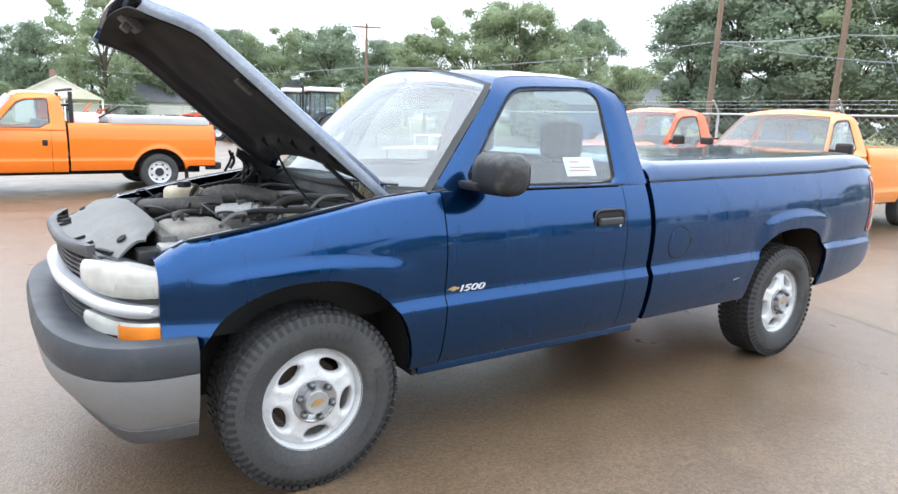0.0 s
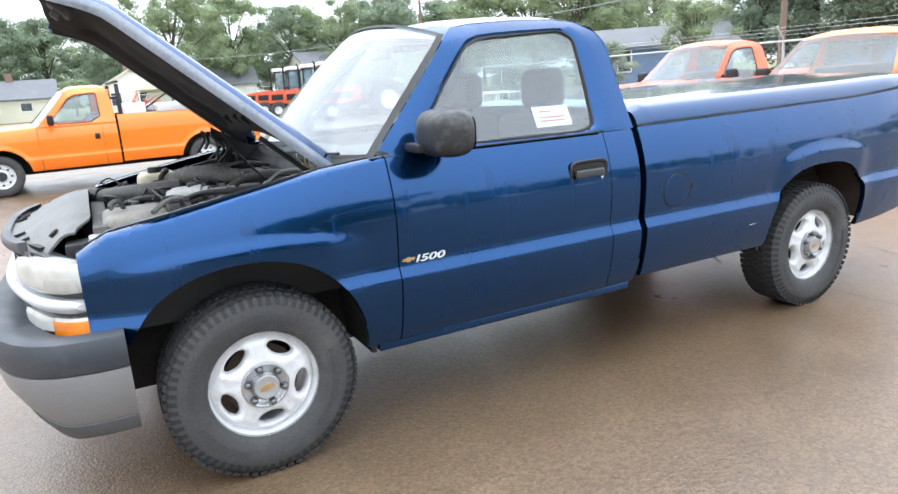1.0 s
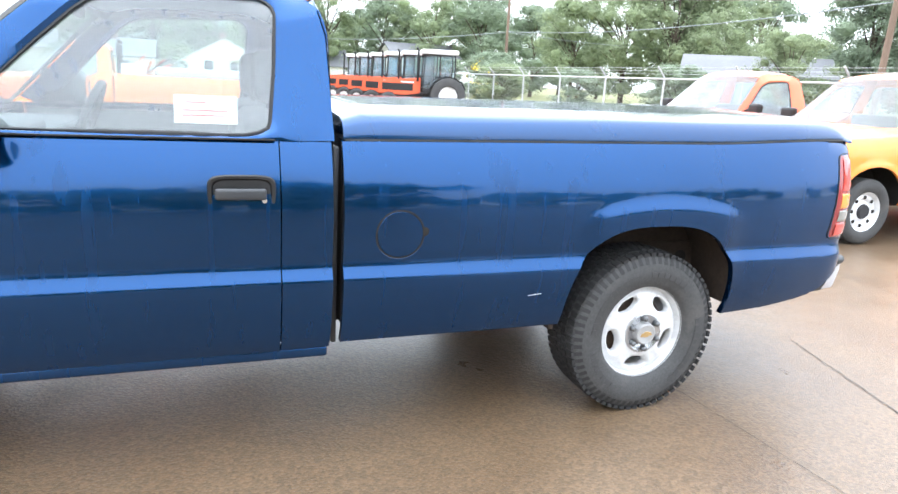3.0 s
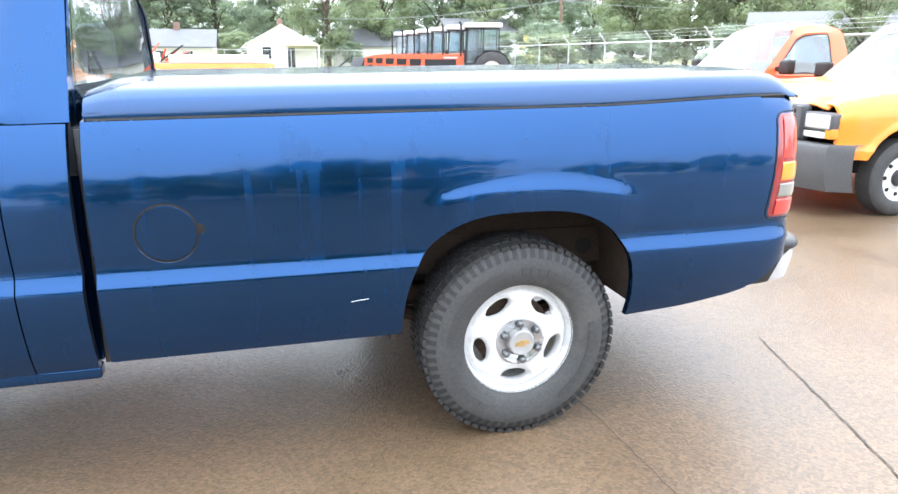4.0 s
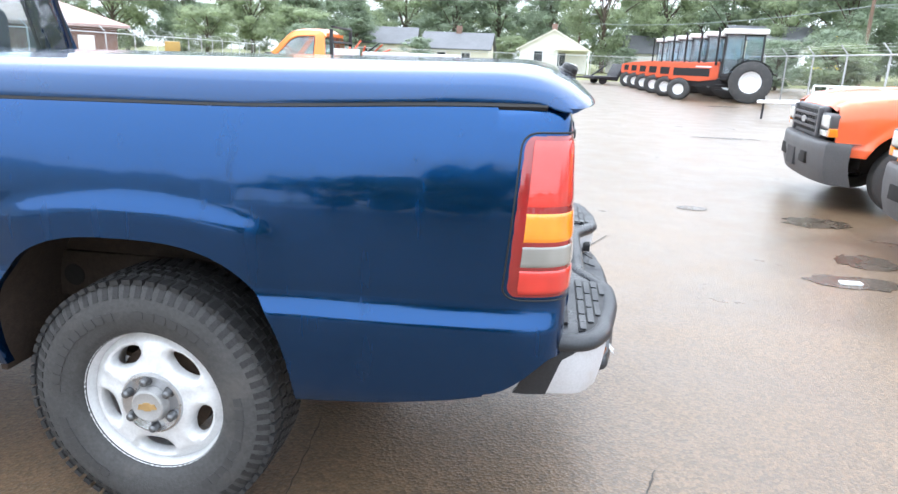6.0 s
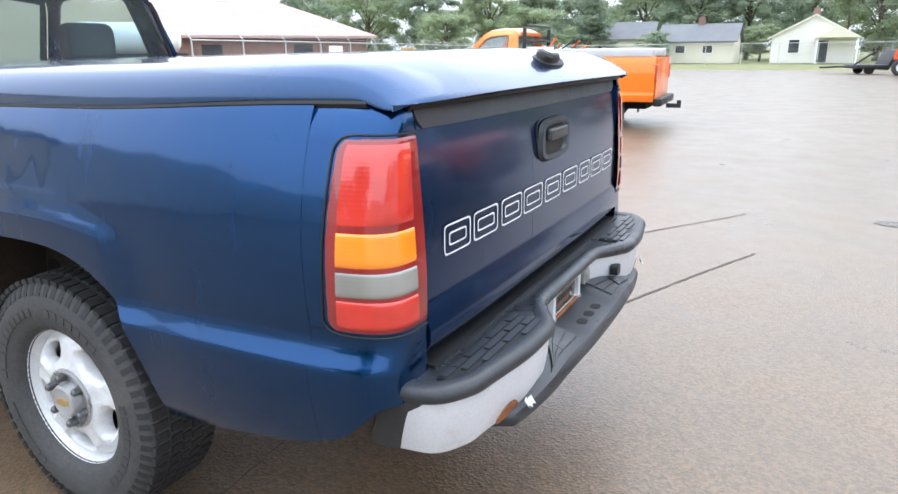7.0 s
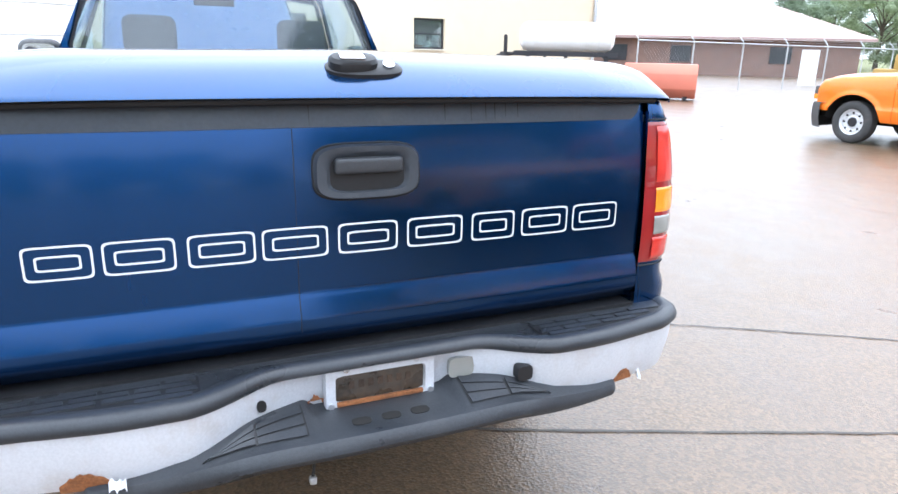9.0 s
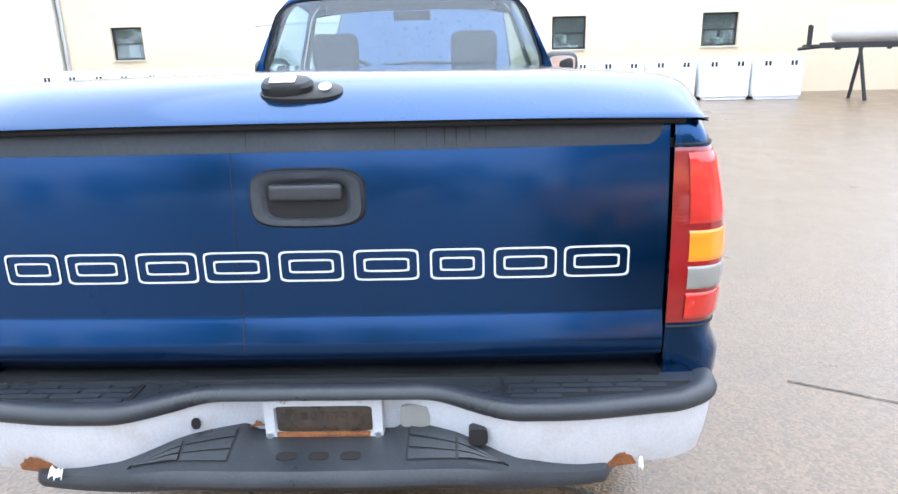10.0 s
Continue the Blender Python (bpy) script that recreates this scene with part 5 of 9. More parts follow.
def wheel_set(parent, name="wheel"):
    """Parts of one wheel, outer side towards -y, axle at the origin."""
    part("tyre", tyre_mesh(), M["rubber"], parent, "worn all-terrain tyre")
    part("tread", tread_mesh(), M["tread"], parent, sharp=20)
    bm = bmesh.new()
    rim_face(bm, radians(45), -1)
    spin(bm, [(0.205, -0.055), (0.214, -0.072), (0.218, -0.092), (0.224, -0.102), (0.227, -0.098), (0.222, -0.085), (0.206, 0.09), (0.224, 0.10)], 72)
    part("rim", bm, M["rim"], parent, "silver steel rim with five holes")
    bm = bmesh.new()
    spin(bm, [(0.053, -0.094), (0.060, -0.100), (0.080, -0.102), (0.088, -0.106), (0.094, -0.104), (0.097, -0.094), (0.097, -0.082)], 48)
    cap = part("hub_cap", bm, M["dull_chrome"], parent, "worn chrome hub flange")
    for i in range(6):
        t = 2 * math.pi * (i + 0.5) / 6
        cx, cz = 0.0735 * math.cos(t), 0.0735 * math.sin(t)
        bm = bmesh.new()
        cyl(bm, (cx, -0.095, cz), (cx, -0.103, cz), 0.018, 0.0165, n=12)
        cyl(bm, (cx, -0.103, cz), (cx, -0.124, cz), 0.0132, 0.0118, n=12)
        cyl(bm, (cx, -0.124, cz), (cx, -0.129, cz), 0.0118, 0.006, n=12)
        part("lug_nut", bm, M["lug"], cap)
    bm = bmesh.new()
    spin(bm, [(0.001, -0.1255), (0.040, -0.1245), (0.044, -0.126), (0.049, -0.124), (0.052, -0.114), (0.055, -0.092)], 40)
    part("centre_disc", bm, M["cap_disc"], cap, "worn grey centre cap")
    bm = bmesh.new()
    prism(bm, [(-0.030, -0.008), (-0.012, -0.008), (-0.010, -0.013), (0.010, -0.013), (0.012, -0.008), (0.030, -0.008), (0.024, 0.008), (0.012, 0.008), (0.010, 0.013), (-0.010, 0.013), (-0.012, 0.008), (-0.024, 0.008)], "y", -0.122, -0.1275)
    part("hub_emblem", bm, M["gold"], parent)
    bm = bmesh.new()
    for t0, t1 in ((100, 172), (40, 88), (-62, 8), (188, 235)):
        n = max(3, int((t1 - t0) / 6.5))
        for i in range(n):
            a, b = radians(t0 + (t1 - t0) * i / n), radians(t0 + (t1 - t0) * (i + 0.72) / n)
            q = [(0.272, a), (0.272, b), (0.296, b), (0.296, a)]
            lo = [bm.verts.new((r * math.cos(t), -0.1265, r * math.sin(t))) for r, t in q]
            hi = [bm.verts.new((r * math.cos(t), -0.1285, r * math.sin(t))) for r, t in q]
            bm.faces.new(hi)
            for j in range(4):
                bm.faces.new((lo[j], lo[(j + 1) % 4], hi[(j + 1) % 4], hi[j]))
    tagged(part("sidewall_lettering", bm, M["rubber_mark"], parent), kind="stuff")
    bm = bmesh.new()
    cyl(bm, (0, -0.02, 0), (0, 0.05, 0), 0.15, n=32)
    part("brake_drum", bm, M["frame"], parent)


wheel = new("wheel")
wheel.parent = truck
wheel.empty_display_size = 0.1
wheel_set(wheel)
wheel.matrix_local = pose(0.0, -0.835, 0.383)
for x, y, turn, spin_deg in ((3.366, -0.842, 0, -6), (0.0, 0.835, 180, 30), (3.366, 0.842, 180, 50)):
    copy_thing(wheel, pose(x, y, 0.383 if x < 1 else 0.381, 0, spin_deg, turn))
wheel.matrix_local = pose(0.0, -0.835, 0.383, 0, -14, 0)

# unseen spare added to keep light from under the bed
spare = part("spare_tyre", tyre_mesh(0.36, 0.10, 0.22), M["rubber"], truck)
spare.matrix_local = pose(4.02, 0, 0.56, 90, 0, 0)


# ---- the pickup's nose ----
def nose_x(y):
    return -0.825 + 0.285 * (abs(y) / 0.86) ** 3


def patch(bm, y0, y1, zlo, zhi, proud=0.0, n=24, m=8, bulge=0.0, thick=0.0, side=1, soft=0.0):
    """A sheet on the nose's curve between y0 and y1, its lower and upper edge given at both ends."""
    def pt(u, v):
        a, b = 2 * u - 1, 2 * v - 1
        u, v = 0.5 + 0.5 * a * (1 - soft * abs(b) ** 5), 0.5 + 0.5 * b * (1 - 1.6 * soft * abs(a) ** 7)
        y = lerp(y0, y1, u)
        z = lerp(lerp(zlo[0], zlo[1], u), lerp(zhi[0], zhi[1], u), v)
        b = bulge * (1 - abs(2 * v - 1) ** 3) * (1 - abs(2 * u - 1) ** 8)
        x = nose_x(y) - proud - b - 0.0
        return (x, side * y, z)
    grid(bm, n, m, pt)
    es = [e for e in bm.edges if len(e.link_faces) == 1]
    out = bmesh.ops.extrude_edge_only(bm, edges=es)
    for v in out["geom"]:
        if isinstance(v, bmesh.types.BMVert):
            v.co.x += 0.03
            v.co.y *= 0.985


def lens_sheet(bm, y0, y1, lo, hi, proud=0.012, bulge=0.012, n=26, m=9, side=1, deep=0.05):
    """A lens on the nose's curve from y0 to y1; its lower and upper edge are curves over y."""
    def pt(u, v):
        y = lerp(y0, y1, u)
        z = lerp(lo(y), hi(y), v)
        b = bulge * (1 - abs(2 * v - 1) ** 4) * (1 - abs(2 * u - 1) ** 10)
        return (nose_x(y) - proud - b, side * y, z)
    grid(bm, n, m, pt)
    out = bmesh.ops.extrude_edge_only(bm, edges=[e for e in bm.edges if len(e.link_faces) == 1])
    for v in out["geom"]:
        if isinstance(v, bmesh.types.BMVert):
            v.co.x += deep
            v.co.y *= 0.975


def edge_curve(ys, zs):
    return lambda y: float(np.interp(y, ys, zs))


HEAD_LO = edge_curve([0.515, 0.535, 0.60, 0.68, 0.78, 0.855, 0.872], [0.892, 0.868, 0.852, 0.845, 0.850, 0.864, 0.885])
HEAD_HI = edge_curve([0.515, 0.535, 0.62, 0.72, 0.84, 0.862, 0.872], [0.945, 0.968, 0.976, 0.974, 0.962, 0.952, 0.930])
TURN_LO = edge_curve([0.512, 0.53, 0.60, 0.69, 0.78, 0.84, 0.868, 0.880], [0.735, 0.706, 0.686, 0.673, 0.678, 0.694, 0.716, 0.742])
TURN_HI = edge_curve([0.512, 0.53, 0.60, 0.69, 0.78, 0.86, 0.880], [0.752, 0.770, 0.764, 0.752, 0.757, 0.771, 0.762])
for s in (-1, 1):
    bm = bmesh.new()
    lens_sheet(bm, 0.515, 0.872, HEAD_LO, HEAD_HI, bulge=0.018, side=s)
    lamp = part("headlight", bm, M["haze_lens"], truck, "hazed headlight lens")
    # the outer bay of the lamp sits a little back behind a step in the lens
    bm = bmesh.new()
    lens_sheet(bm, 0.715, 0.850, lambda y: HEAD_LO(y) + 0.008, lambda y: lerp(HEAD_LO(y), HEAD_HI(y), 0.50), proud=0.0285, bulge=0.004, n=12, m=6, side=s, deep=0.012)
    part("lamp_bay", bm, M["bay_lens"], lamp, "greyer outer bay of the headlight")
    bm = bmesh.new()
    lens_sheet(bm, 0.512, 0.706, TURN_LO, TURN_HI, bulge=0.010, n=16, side=s)
    turn = part("turn_signal", bm, M["haze_lens"], truck, "clear and amber turn signal")
    bm = bmesh.new()
    lens_sheet(bm, 0.708, 0.880, TURN_LO, TURN_HI, bulge=0.010, n=18, side=s)
    part("clear_lens", bm, M["haze_lens"], turn)
    bm = bmesh.new()
    lens_sheet(bm, 0.712, 0.866, lambda y: TURN_LO(y) + 0.004, lambda y: TURN_HI(y) - 0.012, proud=0.0215, bulge=0.003, n=16, side=s, deep=0.012)
    part("amber_lens", bm, M["amber_lens"], turn)
    bm = bmesh.new()
    lens_sheet(bm, 0.49, 0.876, edge_curve([0.49, 0.69, 0.876], [0.68, 0.655, 0.69]), edge_curve([0.49, 0.62, 0.876], [0.975, 0.985, 0.940]), proud=-0.020, bulge=0.0, side=s)
    part("lamp_surround", bm, M["trim"], truck)
bm = bmesh.new()


def bar_pt(u, v):
    y = lerp(-0.838, 0.838, u)
    a = abs(y)
    zc = float(np.interp(a, [0.0, 0.40, 0.52, 0.60, 0.68, 0.76, 0.838], [0.846, 0.836, 0.821, 0.808, 0.800, 0.800, 0.808]))
    h = float(np.interp(a, [0.0, 0.4, 0.838], [0.030, 0.029, 0.024])) * (1 - 0.5 * smoothstep(0.81, 0.838, a))
    return (nose_x(y) - 0.016 - 0.016 * (1 - (2 * v - 1) ** 2), y, zc + h * (2 * v - 1))


grid(bm, 60, 9, bar_pt)
out = bmesh.ops.extrude_edge_only(bm, edges=[e for e in bm.edges if len(e.link_faces) == 1])
for v in out["geom"]:
    if isinstance(v, bmesh.types.BMVert):
        v.co.x += 0.04
part("grille_bar", bm, M["pale_bar"], truck, "pale bright bar across the grille")
bm = bmesh.new()
patch(bm, -0.60, 0.60, (0.68, 0.68), (1.00, 1.00), -0.045, n=40)
part("grille_backing", bm, M["black"], truck)
for zz in (0.892, 0.912, 0.932, 0.952, 0.972, 0.715, 0.735, 0.755, 0.775, 0.795):
    bm = bmesh.new()
    lim = 0.512
    patch(bm, -lim, lim, (zz - 0.004, zz - 0.004), (zz + 0.004, zz + 0.004), -0.012, n=40, m=3)
    part("grille_slat", bm, M["grille"], truck)
bm = bmesh.new()
patch(bm, -0.56, 0.56, (0.982, 0.982), (1.022, 1.022), 0.010, n=40, bulge=0.010)
part("grille_top_rail", bm, M["grille"], truck)
bm = bmesh.new()
patch(bm, -0.51, 0.51, (0.675, 0.675), (0.703, 0.703), 0.006, n=40, bulge=0.004)
part("grille_bottom_rail", bm, M["grille"], truck)
for y in np.linspace(-0.5, 0.5, 11):
    bm = bmesh.new()
    patch(bm, y - 0.004, y + 0.004, (0.70, 0.70), (0.985, 0.985), -0.020, n=2, m=6)
    part("grille_bar_upright", bm, M["grille"], truck)


# bumper: a section swept round the nose
def bumper_path(k):
    t = radians(-90 + 180 * k)
    c, s_ = max(0.0, math.cos(t)), math.sin(t)
    e = 2 / 3.1
    return Vector((-0.46 - 0.48 * c ** e, 0.985 * math.copysign(abs(s_) ** e, s_), 0))


def swept(section, n=90, k0=0.0, k1=1.0):
    bm = bmesh.new()
    rows = []
    for i in range(n):
        k = lerp(k0, k1, 0.5 - 0.5 * math.cos(math.pi * i / (n - 1)))
        p = bumper_path(k)
        q = bumper_path(min(1, k + 0.004)) - bumper_path(max(0, k - 0.004))
        nrm = Vector((-q.y, q.x, 0)).normalized()
        if nrm.dot(p - Vector((-0.2, 0, 0))) < 0:
            nrm = -nrm
        front = smoothstep(0.10, 0.35, k) * smoothstep(0.90, 0.65, k)
        rows.append([bm.verts.new(p + nrm * o + Vector((0, 0, z + dz * front))) for o, z, dz in section])
    for a, b in zip(rows, rows[1:]):
        for j in range(len(section) - 1):
            bm.faces.new((a[j], b[j], b[j + 1], a[j + 1]))
    return bm


part("bumper_pad", swept([(-0.16, 0.700, 0.0), (-0.10, 0.722, -0.01), (-0.035, 0.735, -0.005), (-0.006, 0.722, 0.0), (0.006, 0.69, 0.0), (0.006, 0.64, 0.0), (-0.004, 0.608, -0.005), (-0.02, 0.600, -0.005)]), M["pad"], truck, "slate grey bumper top pad")
part("front_bumper", swept([(-0.02, 0.603, -0.005), (-0.006, 0.600, -0.005), (-0.004, 0.58, 0.0), (-0.016, 0.50, 0.020), (-0.034, 0.43, 0.062), (-0.050, 0.402, 0.086), (-0.08, 0.40, 0.086)]), M["silver"], truck, "dull silver-grey front bumper")
part("bumper_valance", swept([(-0.06, 0.41, 0.086), (-0.048, 0.396, 0.086), (-0.052, 0.37, 0.098), (-0.070, 0.338, 0.118), (-0.11, 0.33, 0.118)]), M["bumper_grey"], truck, "grey lower valance")

# engine bay
bm = bmesh.new()
box(bm, (-0.72, -0.70, 0.66), (0.50, 0.70, 0.70))
box(bm, (0.49, -0.78, 0.60), (0.52, 0.78, 1.17))
part("engine_bay_floor", bm, M["dark"], truck)
for s in (-1, 1):
    bm = bmesh.new()
    prism(bm, [(-0.58, 0.66), (0.50, 0.66), (0.50, 1.185), (0.33, 1.165), (-0.04, 1.10), (-0.46, 1.01), (-0.56, 0.96)], "y", s * 0.735, s * 0.755)
    part("inner_fender", bm, M["black"], truck)
    bm = bmesh.new()
    grid(bm, 20, 3, lambda u, v: (lerp(-0.50, 0.50, u), s * lerp(0.74, half_width(lerp(-0.50, 0.50, u), fender_top(lerp(-0.50, 0.50, u)), fender_top(lerp(-0.50, 0.50, u))) - 0.05, v), fender_top(lerp(-0.50, 0.50, u)) - 0.03))
    thicken(bm, 0.005)
    part("fender_apron", bm, M["blue"], truck)


def shroud_pt(u, v):
    y = lerp(-0.64, 0.60, v)
    a = abs(y) / 0.64
    x = lerp(nose_x(y) + 0.005, -0.50 - 0.06 * smoothstep(0.75, 1.0, a), u)
    z = 1.012 + 0.085 * smoothstep(0.0, 0.85, u) - 0.045 * a ** 4 - 0.012 * smoothstep(0.55, 0.62, abs(v - 0.42) * 2) + 0.006 * smoothstep(0.28, 0.32, u)
    return (x, y, z)


bm = bmesh.new()
grid(bm, 22, 48, shroud_pt)
thicken(bm, 0.010)
part("radiator_shroud", bm, M["shroud"], truck, "dusty grey plastic radiator cover")
for pu, pv, ru, rv in ((0.50, 0.07, 0.016, 0.030), (0.16, 0.62, 0.020, 0.035), (0.40, 0.78, 0.014, 0.030)):
    bm = bmesh.new()
    c = Vector(shroud_pt(pu, pv))
    tilt = Vector(shroud_pt(pu + 0.05, pv)) - Vector(shroud_pt(pu - 0.05, pv))
    k = tilt.z / tilt.x
    prism(bm, [(c.x + ru * math.cos(2 * math.pi * q / 18), c.y + rv * math.sin(2 * math.pi * q / 18)) for q in range(18)], "z", 0, 0.004)
    for v in bm.verts:
        v.co.z += c.z + 0.006 + (v.co.x - c.x) * k
    part("shroud_hole", bm, M["dark"], truck)
# slits and a raised rib along the front of the cover
for y in (-0.46, -0.36, 0.02, 0.14, 0.34):
    bm = bmesh.new()
    va = (y + 0.64) / 1.24
    pts = [Vector(shroud_pt(q, va + 0.02 * q)) + Vector((0, 0, 0.007)) for q in (0.05, 0.12, 0.20)]
    tube(bm, pts, 0.006, 6)
    part("shroud_slit", bm, M["dark"], truck)
bm = bmesh.new()
tube(bm, [Vector(shroud_pt(0.03, k / 30)) + Vector((0, 0, 0.006)) for k in range(1, 30)], 0.007, 8)
part("shroud_rib", bm, M["grille"], truck)
bm = bmesh.new()
box(bm, (-0.60, -0.70, 0.90), (-0.50, -0.58, 1.010), 0.012)
part("lamp_bracket", bm, M["black"], truck)
bm = bmesh.new()
box(bm, (-0.52, -0.70, 0.94), (-0.44, -0.60, 1.025), 0.012)
part("pale_bracket", bm, M["alu"], truck, "pale scuffed metal bracket")
bm = bmesh.new()
box(bm, (-0.50, -0.62, 0.72), (-0.44, 0.62, 1.05), 0.01)
part("radiator", bm, M["engine"], truck)

# air filter box: rounded lid, seam, clips, outlet
bm = bmesh.new()
box(bm, (-0.47, -0.62, 0.80), (-0.20, -0.30, 0.985), 0.03, 3)
air = part("air_filter_box", bm, M["airbox"], truck, "dusty grey-brown air filter box")
bm = bmesh.new()
box(bm, (-0.465, -0.61, 0.985), (-0.215, -0.31, 1.078), 0.045, 4)
part("filter_lid", bm, M["airbox"], air)
bm = bmesh.new()
box(bm, (-0.478, -0.628, 0.976), (-0.192, -0.292, 0.990), 0.004)
part("filter_seam", bm, M["engine"], air)
for y in (-0.55, -0.38):
    bm = bmesh.new()
    box(bm, (-0.196, y - 0.014, 0.955), (-0.184, y + 0.014, 1.01), 0.003)
    part("filter_clip", bm, M["alu"], air)
bm = bmesh.new()
tube(bm, smooth_path([(-0.48, 0.26, 1.045), (-0.40, 0.14, 1.062), (-0.25, 0.03, 1.078), (-0.10, -0.02, 1.085)], 24), 0.046, 18)
hose_in = part("intake_hose", bm, M["tube_grey"], truck, "dark smooth intake tube")
bm = bmesh.new()
tube(bm, smooth_path([(-0.50, 0.29, 1.04), (-0.47, 0.245, 1.047), (-0.43, 0.18, 1.056)], 14), [0.050 + 0.006 * (i % 2) for i in range(14)], 18)
part("hose_bellows", bm, M["black"], hose_in)
bm = bmesh.new()
path = smooth_path([(-0.10, 0.30, 1.07), (-0.02, 0.22, 1.105), (0.08, 0.13, 1.11), (0.19, 0.06, 1.09), (0.26, 0.0, 1.05)], 34)
tube(bm, path, [0.058 + 0.005 * (i % 2) - 0.0007 * i for i in range(34)], 20)
part("intake_bellows", bm, M["tube_grey"], truck, "wide dark ribbed intake bellows")
bm = bmesh.new()
box(bm, (-0.05, -0.24, 0.80), (0.36, 0.24, 1.02), 0.04, 3)
eng = part("engine_block", bm, M["engine"], truck)
for y0, y1 in ((-0.20, -0.08), (0.08, 0.20)):
    bm = bmesh.new()
    box(bm, (0.0, y0, 1.01), (0.32, y1, 1.055), 0.02, 3)
    part("rocker_cover", bm, M["engine"], eng)
# metal cylinder with a stepped end
bm = bmesh.new()
cyl(bm, (-0.155, -0.215, 1.075), (-0.035, -0.300, 1.088), 0.040, 0.040, 22)
bar = part("throttle_motor", bm, M["alu"], truck, "dull grey metal cylinder")
for p0, p1, ra in (((-0.175, -0.201, 1.073), (-0.150, -0.219, 1.076), 0.030), ((-0.038, -0.298, 1.088), (-0.012, -0.316, 1.091), 0.028), ((-0.012, -0.316, 1.091), (0.05, -0.36, 1.095), 0.014)):
    bm = bmesh.new()
    cyl(bm, p0, p1, ra, ra * 0.95, 18)
    part("cylinder_end", bm, M["alu"], bar)
bm = bmesh.new()
box(bm, (-0.10, -0.285, 1.108), (-0.06, -0.245, 1.135), 0.006)
part("cylinder_port", bm, M["engine"], bar)
# ribbed black relay box
bm = bmesh.new()
box(bm, (-0.275, -0.565, 0.96), (-0.185, -0.435, 1.070), 0.012)
relay = part("relay_box", bm, M["engine"], truck, "dark ribbed relay box")
relay.matrix_local = Matrix.Translation((0.06, 0.02, 0.02))
for k in range(5):
    bm = bmesh.new()
    box(bm, (-0.272, -0.555 + 0.024 * k, 1.066), (-0.188, -0.543 + 0.024 * k, 1.080), 0.002)
    part("relay_rib", bm, M["black"], relay)
# coolant tank with a dark strap
bm = bmesh.new()
box(bm, (-0.26, 0.38, 0.88), (-0.06, 0.62, 1.125), 0.05, 4)
tank_c = part("coolant_tank", bm, M["tan_tank"], truck, "yellowed plastic coolant tank with a brown strap")
bm = bmesh.new()
cyl(bm, (-0.17, 0.48, 1.12), (-0.17, 0.48, 1.155), 0.036, 0.034, 20)
part("tank_cap", bm, M["black"], tank_c)
bm = bmesh.new()
tube(bm, smooth_path([(-0.17, 0.374, 1.0), (-0.155, 0.372, 1.10), (-0.125, 0.40, 1.132), (-0.11, 0.47, 1.128), (-0.105, 0.60, 1.12)], 18), 0.012, 8)
part("tank_strap", bm, M["rust_panel"], tank_c)
# long pale cover beside the fender, round cap at its end
bm = bmesh.new()
box(bm, (-0.12, -0.665, 0.92), (0.20, -0.44, 1.055), 0.035, 4)
pale = part("washer_tank", bm, M["pale_dust"], truck, "long pale dusty cover beside the fender")
bm = bmesh.new()
box(bm, (-0.06, -0.60, 1.05), (0.12, -0.50, 1.066), 0.010, 3)
part("cover_rib", bm, M["pale_dust"], pale)
bm = bmesh.new()
cyl(bm, (0.155, -0.365, 1.04), (0.155, -0.365, 1.085), 0.070, 0.066, 26)
cup = part("fluid_reservoir", bm, M["tan_tank"], truck, "round yellowed fluid reservoir")
bm = bmesh.new()
cyl(bm, (0.155, -0.365, 1.085), (0.155, -0.365, 1.108), 0.050, 0.046, 24)
part("reservoir_cap", bm, M["engine"], cup)
bm = bmesh.new()
box(bm, (0.19, -0.06, 0.95), (0.31, 0.12, 1.130), 0.016, 3)
part("heater_box", bm, M["black"], truck)
bm = bmesh.new()
cyl(bm, (0.36, -0.44, 0.99), (0.45, -0.44, 0.99), 0.125, 0.115, 30)
part("brake_booster", bm, M["black"], truck)
bm = bmesh.new()
box(bm, (0.20, -0.64, 0.85), (0.40, -0.46, 1.02), 0.015)
part("battery", bm, M["black"], truck)
